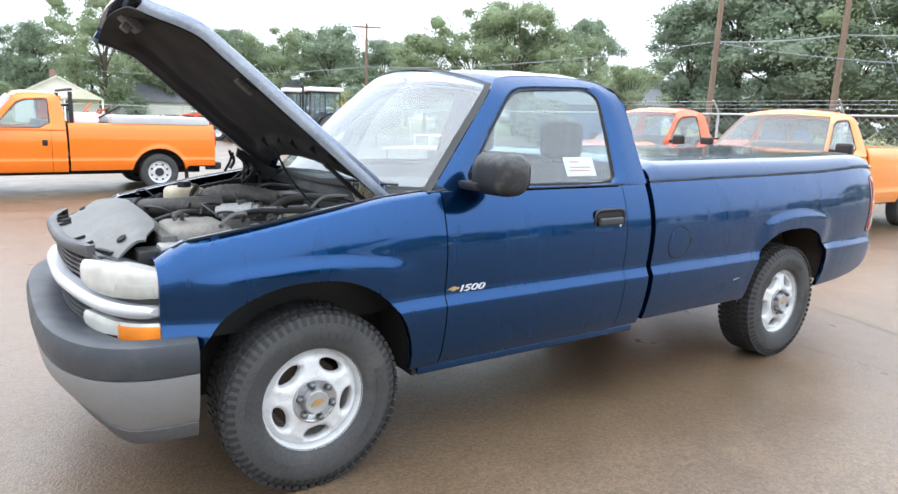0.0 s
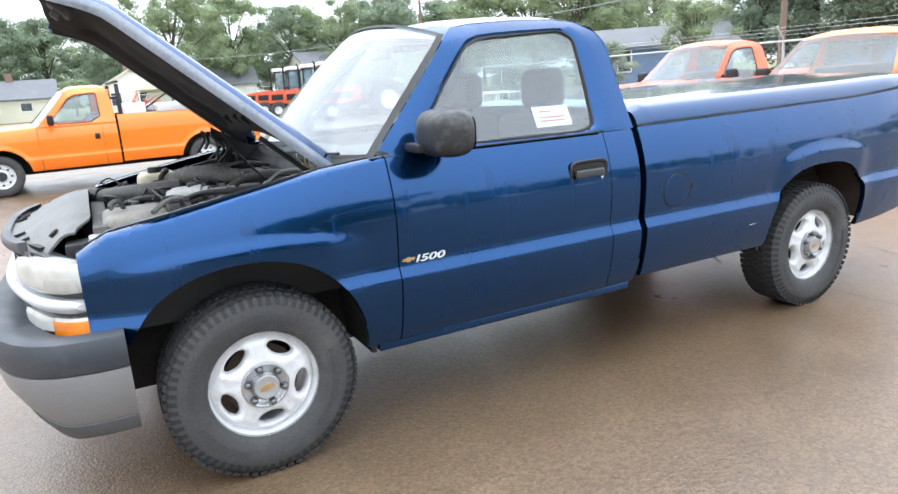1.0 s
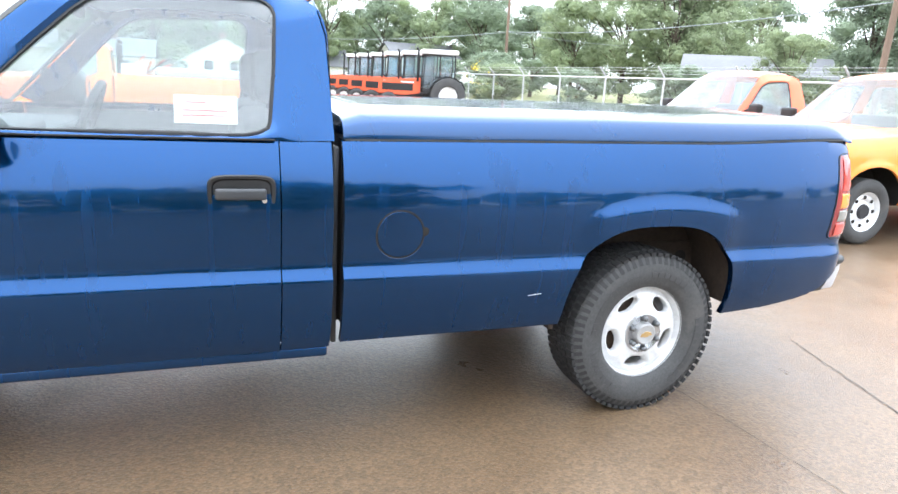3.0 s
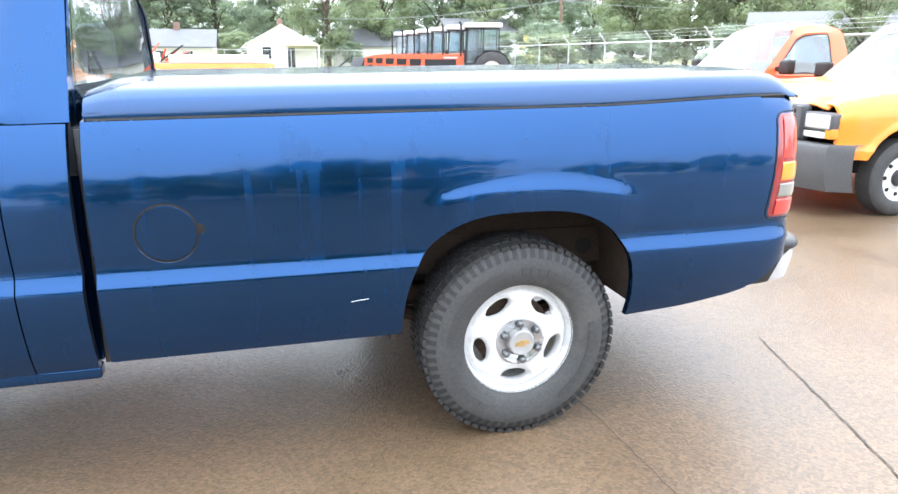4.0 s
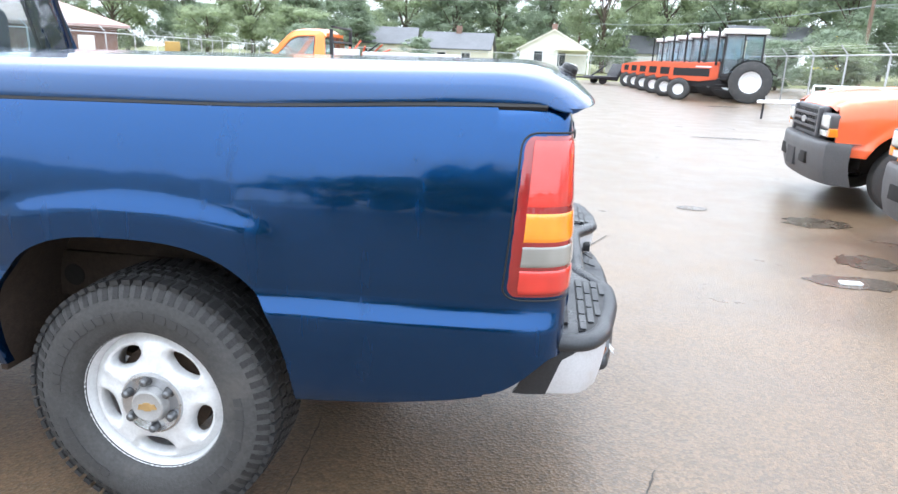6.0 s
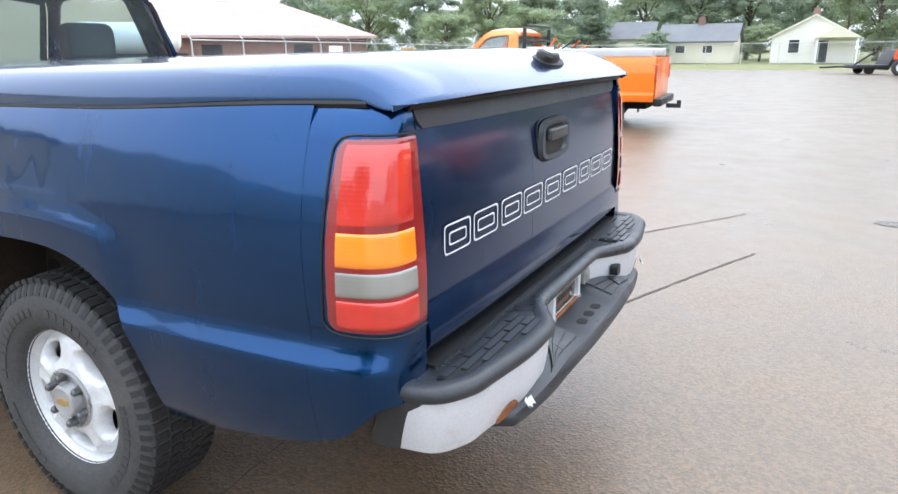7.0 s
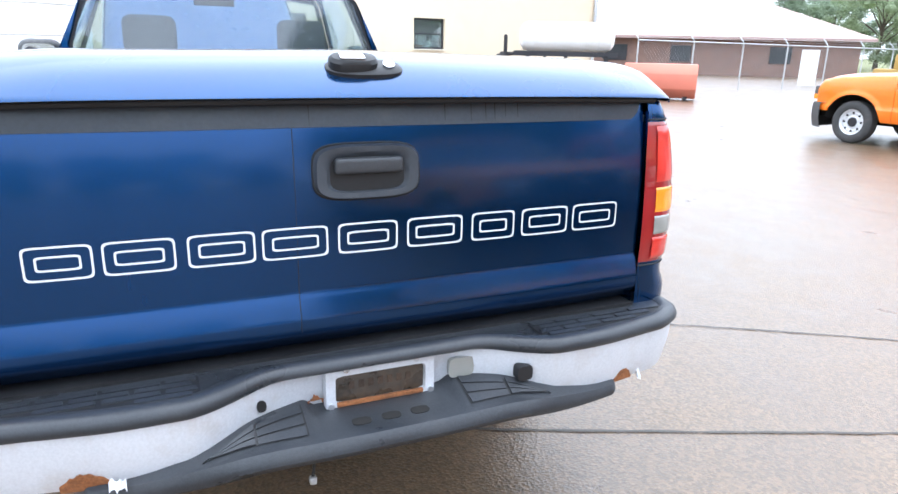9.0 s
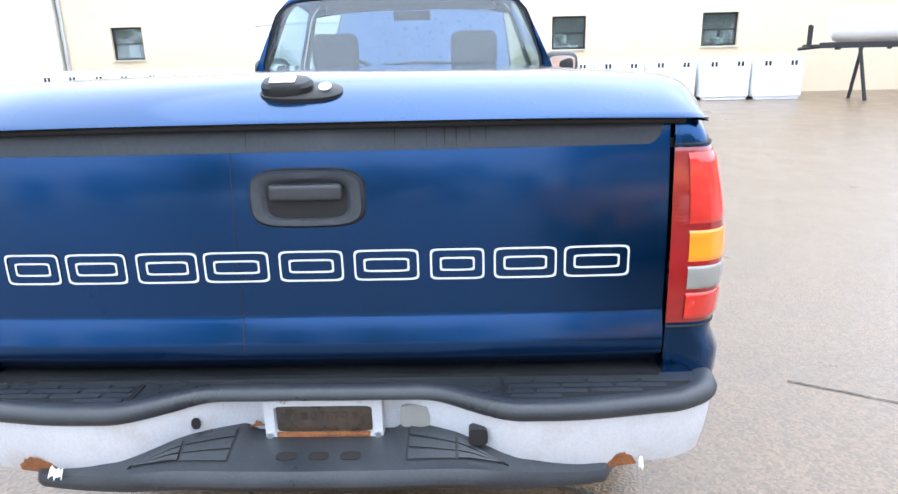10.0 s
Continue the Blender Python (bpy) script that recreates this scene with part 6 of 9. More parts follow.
# hoses and harnesses run between them
for pts, ra, mt in (([(-0.22, 0.30, 1.06), (0.0, 0.38, 1.12), (0.18, 0.36, 1.13), (0.36, 0.30, 1.12)], 0.016, "black"), ([(-0.44, -0.05, 1.02), (-0.30, -0.12, 1.07), (-0.18, -0.14, 1.06), (-0.06, -0.10, 1.07)], 0.014, "black"),
                    ([(-0.20, -0.32, 1.03), (-0.08, -0.36, 1.09), (0.06, -0.44, 1.10), (0.24, -0.50, 1.10), (0.36, -0.58, 1.12)], 0.013, "black"), ([(0.05, -0.22, 1.06), (0.16, -0.16, 1.11), (0.28, -0.20, 1.13), (0.40, -0.28, 1.12)], 0.017, "tube_grey"),
                    ([(-0.46, -0.60, 0.98), (-0.34, -0.66, 1.02), (-0.16, -0.68, 1.03), (0.02, -0.69, 1.05), (0.24, -0.69, 1.09), (0.42, -0.68, 1.13)], 0.014, "black"), ([(0.02, 0.05, 1.07), (0.12, 0.22, 1.12), (0.26, 0.32, 1.14), (0.38, 0.20, 1.13)], 0.012, "black"),
                    ([(-0.40, 0.36, 1.0), (-0.30, 0.30, 1.07), (-0.24, 0.20, 1.06)], 0.018, "black"), ([(0.22, -0.36, 1.09), (0.30, -0.30, 1.13), (0.36, -0.36, 1.15), (0.42, -0.50, 1.15)], 0.009, "shroud"),
                    ([(-0.02, -0.44, 1.06), (0.08, -0.36, 1.09), (0.10, -0.26, 1.09), (0.06, -0.14, 1.08)], 0.008, "engine"), ([(0.28, -0.64, 1.06), (0.34, -0.60, 1.13), (0.40, -0.62, 1.17)], 0.022, "shroud")):
    bm = bmesh.new()
    tube(bm, smooth_path(pts, 26), ra, 9)
    part("hose", bm, M[mt], truck)
rnd = random.Random(5)
for k in range(12):
    x0, y0, z0 = rnd.uniform(-0.02, 0.38), rnd.uniform(-0.32, 0.40), rnd.uniform(1.01, 1.06)
    a, b = rnd.uniform(0.02, 0.04), rnd.uniform(0.02, 0.045)
    bm = bmesh.new()
    if k % 2:
        cyl(bm, (x0, y0 - b, z0), (x0 + a, y0 + b, z0 + 0.01), 0.022, 0.018, 14)
        cyl(bm, (x0 + a, y0 + b, z0 + 0.01), (x0 + a * 1.3, y0 + b * 1.3, z0 + 0.012), 0.012, 0.012, 10)
    else:
        box(bm, (x0 - a, y0 - b, z0 - 0.06), (x0 + a, y0 + b, z0 + 0.015), 0.008)
    part("engine_fitting", bm, M[("engine", "alu", "black", "engine", "black", "shroud")[k % 6]], truck)
bm = bmesh.new()


def cowl_pt(u, v):
    y = lerp(-0.86, 0.86, v)
    return (lerp(0.40, 0.37 + 0.17 * (abs(y) / 0.86) ** 2 + 0.02, u) - 0.03 * (1 - u), y, lerp(1.135, 1.20, u) + 0.012 * abs(y))


grid(bm, 5, 30, cowl_pt)
thicken(bm, 0.015)
part("cowl_panel", bm, M["black"], truck)
for y0 in (-0.55, 0.10):
    bm = bmesh.new()
    tube(bm, smooth_path([(0.42, y0 + 0.55, 1.195), (0.40, y0 + 0.25, 1.225), (0.42, y0 - 0.10, 1.24)], 14), 0.009, 8)
    tube(bm, [(0.43, y0 + 0.18, 1.225), (0.40, y0 - 0.02, 1.232), (0.44, y0 - 0.26, 1.245)], 0.006, 6)
    part("wiper", bm, M["black"], truck)
bm = bmesh.new()
rr = random.Random(3)
for k in range(64):
    a = Vector((0.375 + rr.uniform(-0.022, 0.022), -0.645 + rr.uniform(-0.02, 0.02), 1.085))
    b = a + Vector((rr.uniform(-0.055, 0.055), rr.uniform(-0.04, 0.05), rr.uniform(0.05, 0.17)))
    tube(bm, smooth_path([a, a.lerp(b, 0.5) + Vector((rr.uniform(-0.02, 0.02), rr.uniform(-0.02, 0.02), 0.02)), b], 5), rr.uniform(0.0016, 0.0032), 4)
part("frayed_insulation", bm, M["tan_tank"], truck, "frayed pale insulation tuft")

# black weatherstrip on the far fender; near strip added to darken its sky reflection
for s in (-1, 1):
    bm = bmesh.new()
    a0 = 0.046 if s < 0 else 0.016
    grid(bm, 40, 6, lambda u, v: (lerp(-0.50, 0.585, u), s * (half_width(lerp(-0.50, 0.585, u), fender_top(lerp(-0.50, 0.585, u)), fender_top(lerp(-0.50, 0.585, u))) - lerp(a0, 0.088, v)),
                                  fender_top(lerp(-0.50, 0.585, u)) + 0.0175 - 0.010 * v ** 3 - (0.006 if s > 0 else 0.0) * (1 - v) ** 2))
    thicken(bm, 0.004)
    part("fender_lip", bm, M["black"], truck, "black strip along the inner fender flange")

# loose wires, connectors and pipe ends about the engine
rw = random.Random(44)
for k in range(16):
    a = Vector((rw.uniform(-0.40, 0.30), rw.uniform(-0.62, 0.45), rw.uniform(1.04, 1.10)))
    b = a + Vector((rw.uniform(-0.22, 0.28), rw.uniform(-0.25, 0.25), rw.uniform(-0.03, 0.03)))
    b.x, b.y = min(0.34, max(-0.42, b.x)), min(0.55, max(-0.66, b.y))
    m1 = a.lerp(b, 0.33) + Vector((rw.uniform(-0.05, 0.05), rw.uniform(-0.05, 0.05), rw.uniform(0.02, 0.05)))
    m2 = a.lerp(b, 0.70) + Vector((rw.uniform(-0.05, 0.05), rw.uniform(-0.05, 0.05), rw.uniform(0.0, 0.04)))
    bm = bmesh.new()
    tube(bm, smooth_path([a, m1, m2, b], 16), rw.choice((0.004, 0.006, 0.010)), 7)
    part("wire", bm, M[rw.choice(("black", "black", "engine", "steel_dark"))], truck)
for k in range(14):
    c = Vector((rw.uniform(-0.36, 0.32), rw.uniform(-0.62, 0.40), rw.uniform(1.02, 1.065)))
    bm = bmesh.new()
    if k % 3:
        w, d, h = rw.uniform(0.012, 0.030), rw.uniform(0.010, 0.024), rw.uniform(0.010, 0.020)
        box(bm, (c.x - w, c.y - d, c.z - 0.05), (c.x + w, c.y + d, c.z + h), 0.004)
        part("connector", bm, M[rw.choice(("black", "engine", "steel_dark"))], truck)
    else:
        cyl(bm, (c.x, c.y, c.z - 0.05), (c.x + 0.01, c.y, c.z + 0.018), rw.uniform(0.012, 0.020), n=16)
        part("cap", bm, M[rw.choice(("engine", "black"))], truck)

# hood, propped open about its rear edge
HOOD = pose(0.44, 0, 1.205, 0, 40.5, 0)
HL = 1.20


def hood_pt(u, v, lift=0.0):
    sgn = 2 * v - 1
    half = lerp(0.745, 0.685, u ** 1.5)
    x = lerp(-0.17 * (1 - abs(sgn) ** 2.2), -HL - 0.06 * (1 - abs(sgn) ** 2.2), u)
    z = 0.045 * (1 - abs(sgn) ** 2.4) - 0.085 * smoothstep(0.80, 1.04, u) + 0.02 * smoothstep(0.55, 0.9, abs(sgn)) * smoothstep(1.0, 0.9, abs(sgn)) * (1 - u) - 0.025 * smoothstep(0.94, 1.0, abs(sgn))
    return Vector((x, half * sgn, z + lift))


bm = bmesh.new()
grid(bm, 40, 41, hood_pt)
thicken(bm, 0.014)
hood = part("hood", bm, M["blue"], truck, "open blue hood with pale edge")
hood.matrix_local = HOOD
# pale strips paint the sky's reflection along the hood's side edges
for v_ in (0.0, 1.0):
    bm = bmesh.new()
    sd = -1 if v_ == 0 else 1
    grid(bm, 40, 4, lambda u, v: hood_pt(u, v_) + Vector((0, sd * (0.003 + 0.006 * math.sin(math.pi * v)), lerp(0.014, -0.030, v))))
    thicken(bm, 0.004)
    part("hood_edge", bm, M["hood_edge"], hood, "hood edge painted pale for the sky's reflection")
bm = bmesh.new()


def liner_pt(u, v):
    p = hood_pt(lerp(0.02, 0.97, u), lerp(0.02, 0.98, v))
    a = abs(2 * v - 1)
    ridge = 0.028 * (1 - smoothstep(0.08, 0.14, min(u, 1 - u, (1 - a) * 0.7)))
    return p + Vector((0, 0, -0.022 - ridge + 0.004 * math.sin(23 * u) * math.sin(19 * v)))


grid(bm, 44, 44, liner_pt)
thicken(bm, 0.006)
part("hood_liner", bm, M["hoodliner"], hood, "black hood underside")
for pu, pv in ((0.13, 0.14), (0.12, 0.24), (0.11, 0.40), (0.11, 0.52), (0.12, 0.70)):
    bm = bmesh.new()
    p = hood_pt(pu, pv)
    box(bm, (p.x - 0.028, p.y - 0.010, p.z - 0.060), (p.x + 0.028, p.y + 0.010, p.z - 0.035), 0.006)
    part("liner_slot", bm, M["dark"], hood)
bm = bmesh.new()
p = hood_pt(0.90, 0.5)
box(bm, (p.x - 0.05, p.y - 0.07, p.z - 0.085), (p.x + 0.05, p.y + 0.07, p.z - 0.045), 0.01)
box(bm, (p.x - 0.02, p.y - 0.03, p.z - 0.115), (p.x + 0.02, p.y + 0.03, p.z - 0.08), 0.006)
part("hood_latch", bm, M["engine"], hood, "dark hood latch plate")
bm = bmesh.new()
p = hood_pt(0.50, 0.24)
box(bm, (p.x - 0.045, p.y - 0.028, p.z - 0.055), (p.x + 0.045, p.y + 0.028, p.z - 0.03), 0.008)
part("hood_lamp", bm, M["engine"], hood)
for s in (-1, 1):
    # pressed hinge arms with a torn seal hanging from them
    bm = bmesh.new()
    if s > 0:
        prism(bm, [(0.46, 1.12), (0.40, 1.10), (0.32, 1.15), (0.24, 1.22), (0.17, 1.28), (0.18, 1.33), (0.26, 1.28), (0.36, 1.22), (0.45, 1.19)], "y", 0.655, 0.672)
    else:
        tube(bm, smooth_path([(0.44, -0.664, 1.13), (0.36, -0.664, 1.16), (0.26, -0.664, 1.245), (0.16, -0.664, 1.33)], 12), 0.011, 8)
        box(bm, (0.40, -0.672, 1.10), (0.47, -0.655, 1.17), 0.006)
    part("hood_hinge", bm, M["black"], truck)
    if s > 0:
        rr = random.Random(12)
        for k in range(9):
            bm = bmesh.new()
            a = Vector((0.12 + 0.022 * k, 0.63 + rr.uniform(-0.05, 0.03), 1.315 - 0.014 * k))
            tube(bm, smooth_path([a, a + Vector((rr.uniform(-0.03, 0.03), rr.uniform(-0.03, 0.03), -0.05)), a + Vector((rr.uniform(-0.05, 0.02), rr.uniform(-0.04, 0.04), -rr.uniform(0.08, 0.17)))], 8), rr.uniform(0.006, 0.014), 7)
            part("torn_seal", bm, M["black"], truck)
bm = bmesh.new()
tube(bm, smooth_path([(0.30, -0.30, 1.08), (0.22, -0.31, 1.14), (0.12, -0.32, 1.26), (0.06, -0.33, 1.38)], 16), 0.005, 8)
part("hood_cable", bm, M["black"], truck)


# ---- rear bumper ----
def lip_x(y):
    a = abs(y)
    return 4.705 - 0.085 * (1 - smoothstep(0.25, 0.47, a)) - 0.040 * smoothstep(0.55, 0.90, a) - 0.13 * smoothstep(0.80, 0.962, a) ** 2


def face_x(y):
    return lip_x(y) - 0.012 - 0.035 * (1 - smoothstep(0.16, 0.30, abs(y)))


def span(section, y0, y1, n):
    """Sweeps a section of (x, z) points, given by y, across the car."""
    bm = bmesh.new()
    rows = []
    for i in range(n):
        y = lerp(y0, y1, i / (n - 1))
        rows.append([bm.verts.new((x, y, z)) for x, z in section(y)])
    m = len(rows[0])
    for a, b in zip(rows, rows[1:]):
        for j in range(m):
            k = (j + 1) % m
            bm.faces.new((a[j], b[j], b[k], a[k]))
    bm.faces.new(rows[0][::-1])
    bm.faces.new(rows[-1])
    return bm


# the bumper's outline seen from above: side, rounded corner, then the lip across the car
HALF = [(4.36, -0.918), (4.42, -0.932), (4.48, -0.942), (4.54, -0.946), (4.585, -0.938), (4.62, -0.915), (4.645, -0.880)] + [(lip_x(y), y) for y in (-0.83, -0.77, -0.70, -0.62, -0.55, -0.50, -0.46, -0.42, -0.38, -0.34, -0.30, -0.26, -0.20, -0.12, 0.0)]
EDGE = [(p.x, p.y) for p in smooth_path([(x, y, 0) for x, y in HALF + [(x, -y) for x, y in HALF[-2::-1]]], 400)]
RUN = [0.0]
for p, q in zip(EDGE, EDGE[1:]):
    RUN.append(RUN[-1] + math.hypot(q[0] - p[0], q[1] - p[1]))
LENGTH = RUN[-1]


def rim_at(d, inward=0.0, z=0.0):
    """A point d metres along the bumper's outline, moved inward."""
    x, y = float(np.interp(d, RUN, [p[0] for p in EDGE])), float(np.interp(d, RUN, [p[1] for p in EDGE]))
    e = 0.012
    x1, y1 = float(np.interp(d + e, RUN, [p[0] for p in EDGE])), float(np.interp(d + e, RUN, [p[1] for p in EDGE]))
    x0, y0 = float(np.interp(d - e, RUN, [p[0] for p in EDGE])), float(np.interp(d - e, RUN, [p[1] for p in EDGE]))
    n = Vector((-(y1 - y0), x1 - x0, 0)).normalized()
    return Vector((x, y, z)) + n * inward


def run_at_x(x):
    """How far along the outline the side reaches x."""
    k = next(i for i, p in enumerate(EDGE) if p[0] >= x)
    return RUN[k]


def low_z(y):
    return 0.514


def low_run(d):
    """The lower edge sinks towards the front along the sides."""
    x = rim_at(d).x
    return 0.514 - 0.016 * smoothstep(4.56, 4.40, x) if min(d, LENGTH - d) < 0.30 else 0.514


bumper = new("rear_bumper")
bumper.parent = truck
tagged(bumper, "chipped pale rear bumper with black step pads")
bumper.location = (0, 0.010, 0)
bumper.scale = (1, 0.975, 1)
# step pad: rolled lip and top plate
PAD0 = run_at_x(4.472)
bm = bmesh.new()
rows = []
for i in range(190):
    d = lerp(PAD0, LENGTH - PAD0, i / 189)
    p = rim_at(d)
    c = 0.012 * (1 - smoothstep(0.22, 0.36, abs(p.y)))
    ring = [rim_at(d, o, z) for o, z in ((0.050, 0.6835), (0.036, 0.688), (0.016, 0.688), (0.004, 0.681), (-0.002, 0.668), (-0.001, 0.658 + c * 0.4), (0.006, 0.649 + c * 0.7), (0.022, 0.646 + c * 0.7))]
    inner = Vector((4.452, max(-0.90, min(0.90, p.y)), 0.679))
    if ring[0].x < 4.47:
        inner = Vector((ring[0].x - 0.004, max(-0.885, min(0.885, p.y)), 0.681))
    ring = [inner, inner.lerp(ring[0], 0.5), ring[0] + Vector((0, 0, -0.002))] + ring
    rows.append([bm.verts.new(q) for q in ring])
for a, b in zip(rows, rows[1:]):
    for j in range(len(a) - 1):
        bm.faces.new((a[j], b[j], b[j + 1], a[j + 1]))
bm.faces.new(rows[0][2:])
bm.faces.new(rows[-1][2:][::-1])
part("step_pad", bm, M["step"], bumper, "black plastic step pad")


def face_pt(d, v):
    """A point of the bumper's face; v from the lower edge to the lip."""
    p = rim_at(d)
    zl = low_run(d)
    z = lerp(zl, 0.657, v)
    tuck = 0.012 + 0.035 * (1 - smoothstep(0.16, 0.30, abs(p.y))) + 0.020 * (1 - v) ** 2
    return rim_at(d, tuck, z)


def cap_edge(v):
    """Where the dark end cap gives way to the plated face."""
    return run_at_x(lerp(4.488, 4.540, v)) + 0.045 * smoothstep(0.72, 1.0, v)


bm = bmesh.new()
grid(bm, 170, 9, lambda u, v: face_pt(lerp(cap_edge(v), LENGTH - cap_edge(v), u), v))
thicken(bm, 0.004)
part("bumper_face", bm, M["white_chip"], bumper, "pale grey plated bumper face")
for sd in (0, 1):
    bm = bmesh.new()

    def cap_pt(u, v):
        d = lerp(run_at_x(lerp(4.400, 4.482, v)), cap_edge(v) + 0.004, u)
        p = face_pt(d, v) + Vector((0, -0.004, 0)) * (1 - u)
        return Vector((p.x, -p.y if sd else p.y, p.z - 0.004 * (1 - v)))

    grid(bm, 14, 9, cap_pt)
    thicken(bm, 0.014)
    part("bumper_end_cap", bm, M["step"], bumper, "slate plastic bumper end")


def low_section(y):
    """The lower step: low shoulders beside the plate and a thick rolled lip, bowed across the car, that runs out under the face."""
    a = abs(y)
    b = face_x(y) - 0.034
    f = 4.738 - 0.060 * (a / 0.70) ** 2.4 - 0.05 * smoothstep(0.66, 0.70, a)
    zb = 0.556 + 0.026 * smoothstep(0.165, 0.20, a) * (1 - smoothstep(0.30, 0.48, a)) - 0.030 * smoothstep(0.42, 0.62, a)
    zf = 0.546 - 0.030 * smoothstep(0.25, 0.66, a)
    th = lerp(0.052, 0.034, smoothstep(0.35, 0.68, a))
    k = max(0.012, min(0.034, (f - b) * 0.3))
    return [(b - 0.02, zb), (b + 0.004, zb), (lerp(b, f, 0.35), lerp(zb, zf, 0.22)), (f - k, zf + 0.003), (f - k * 0.4, zf), (f, zf - th * 0.32), (f + 0.001, zf - th * 0.6), (f - k * 0.35, zf - th * 0.93), (f - k, zf - th), (b - 0.02, zf - th)]


part("lower_step", span(low_section, -0.70, 0.70, 130), M["step"], bumper, "black moulded lower step")
# tread: raised blocks over dark grooves
for s in (-1, 1):
    bm = bmesh.new()
    pts = [(4.578, 0.43), (4.578, 0.875)] + [(min(4.672, lip_x(y) - 0.034), y) for y in np.linspace(0.875, 0.43, 14)]
    prism(bm, [(x, s * y) for x, y in pts], "z", 0.680, 0.6862)
    part("tread_groove", bm, M["black"], bumper)
    for j in range(4):
        xa = 4.581 + 0.0235 * j
        y = 0.385 + (0.062 if j % 2 else 0.0)
        while y < 0.86:
            y0, y1 = max(0.436, y), min(0.868, y + 0.115)
            xe = min(xa + 0.0180, lip_x(y1) - 0.037)
            if y1 - y0 > 0.03 and xe - xa > 0.009:
                bm = bmesh.new()
                lo, hi = sorted((s * y0, s * y1))
                prism(bm, super_round((xa + xe) / 2, (lo + hi) / 2, (xe - xa) / 2, (hi - lo) / 2, 9, 20), "z", 0.6845, 0.6905)
                part("tread_block", bm, M["step"], bumper)
            y += 0.125
def step_z(x, y):
    q = low_section(y)[1:5]
    return float(np.interp(x, [p[0] for p in q], [p[1] for p in q]))


def step_patch(bm, s, y0, y1, va, vb, lift):
    """A strip lying on the lower step between two shares of its depth."""
    rows = []
    for y in np.linspace(y0, y1, 9):
        xa, xb = face_x(y) + 0.010, low_section(y)[3][0] - 0.004
        rows.append([bm.verts.new((lerp(xa, xb, v), s * y, step_z(lerp(xa, xb, v), y) + lift)) for v in np.linspace(va, vb, 5)])
    for a, b in zip(rows, rows[1:]):
        for k in range(4):
            bm.faces.new((a[k], a[k + 1], b[k + 1], b[k]))


for s in (-1, 1):
    bm = bmesh.new()
    step_patch(bm, s, 0.205, 0.44, 0.02, 0.98, 0.0015)
    part("tread_groove", bm, M["black"], bumper)
    for j in range(3):
        for y0, y1 in ((0.210, 0.319), (0.326, 0.435)):
            bm = bmesh.new()
            step_patch(bm, s, y0, y1, (j + 0.10) / 3, (j + 0.90) / 3, 0.0045)
            thicken(bm, 0.003)
            part("tread_block", bm, M["step"], bumper)
for y in (-0.075, 0.0, 0.075):
    bm = bmesh.new()
    prism(bm, super_round(4.672, y, 0.016, 0.024, 3, 24), "z", 0.53, 0.5515)
    part("step_drain", bm, M["dark"], bumper)
# plate recess and bracket
PX = 4.598
bm = bmesh.new()
ring_strip(bm, [super_round(0.0, 0.602, 0.145, 0.066, 12, 40), super_round(0.0, 0.602, 0.143, 0.064, 12, 40), super_round(0.0, 0.597, 0.119, 0.038, 12, 40), super_round(0.0, 0.597, 0.117, 0.036, 12, 40)],
           lambda p, k: (PX + (-0.022, 0.0, 0.0, -0.014)[k], p[0], p[1]))
part("plate_bracket", bm, M["white_chip"], bumper, "rust-edged pale plate bracket")
bm = bmesh.new()
box(bm, (PX - 0.018, -0.125, 0.556), (PX - 0.0125, 0.125, 0.640))
part("plate_recess", bm, M["recess"], bumper, "dark rusty empty plate recess")
for k in range(7):
    bm = bmesh.new()
    y = -0.075 + 0.025 * k
    box(bm, (PX - 0.0125, y - 0.007, 0.592), (PX - 0.0112, y + 0.007, 0.612))
    part("plate_mark", bm, M["frame"], bumper)
bm = bmesh.new()
box(bm, (PX - 0.006, -0.116, 0.5545), (PX + 0.003, 0.112, 0.5655), 0.002)
part("rust_edge", bm, M["rust"], bumper)
for y, z in ((-0.092, 0.652), (0.092, 0.652), (-0.132, 0.560), (0.132, 0.560)):
    bm = bmesh.new()
    cyl(bm, (PX - 0.006, y, z), (PX + 0.006, y, z), 0.008, n=8)
    part("bracket_bolt", bm, M["dull_chrome"], bumper)
bm = bmesh.new()
prism(bm, super_round(0.222, 0.604, 0.036, 0.027, 5, 28), "x", face_x(0.222) - 0.004, face_x(0.222) + 0.010)
part("plate_lamp", bm, M["clear_lens"], bumper, "small grey lamp")
bm = bmesh.new()
prism(bm, super_round(0.372, 0.596, 0.022, 0.02, 4, 24), "x", face_x(0.372) - 0.01, face_x(0.372) + 0.018)
part("trailer_plug", bm, M["black"], bumper)
bm = bmesh.new()
prism(bm, super_round(-0.30, 0.606, 0.011, 0.014, 2.5, 16), "x", face_x(-0.30) + 0.0, face_x(-0.30) + 0.0045)
part("hole", bm, M["dark"], bumper)
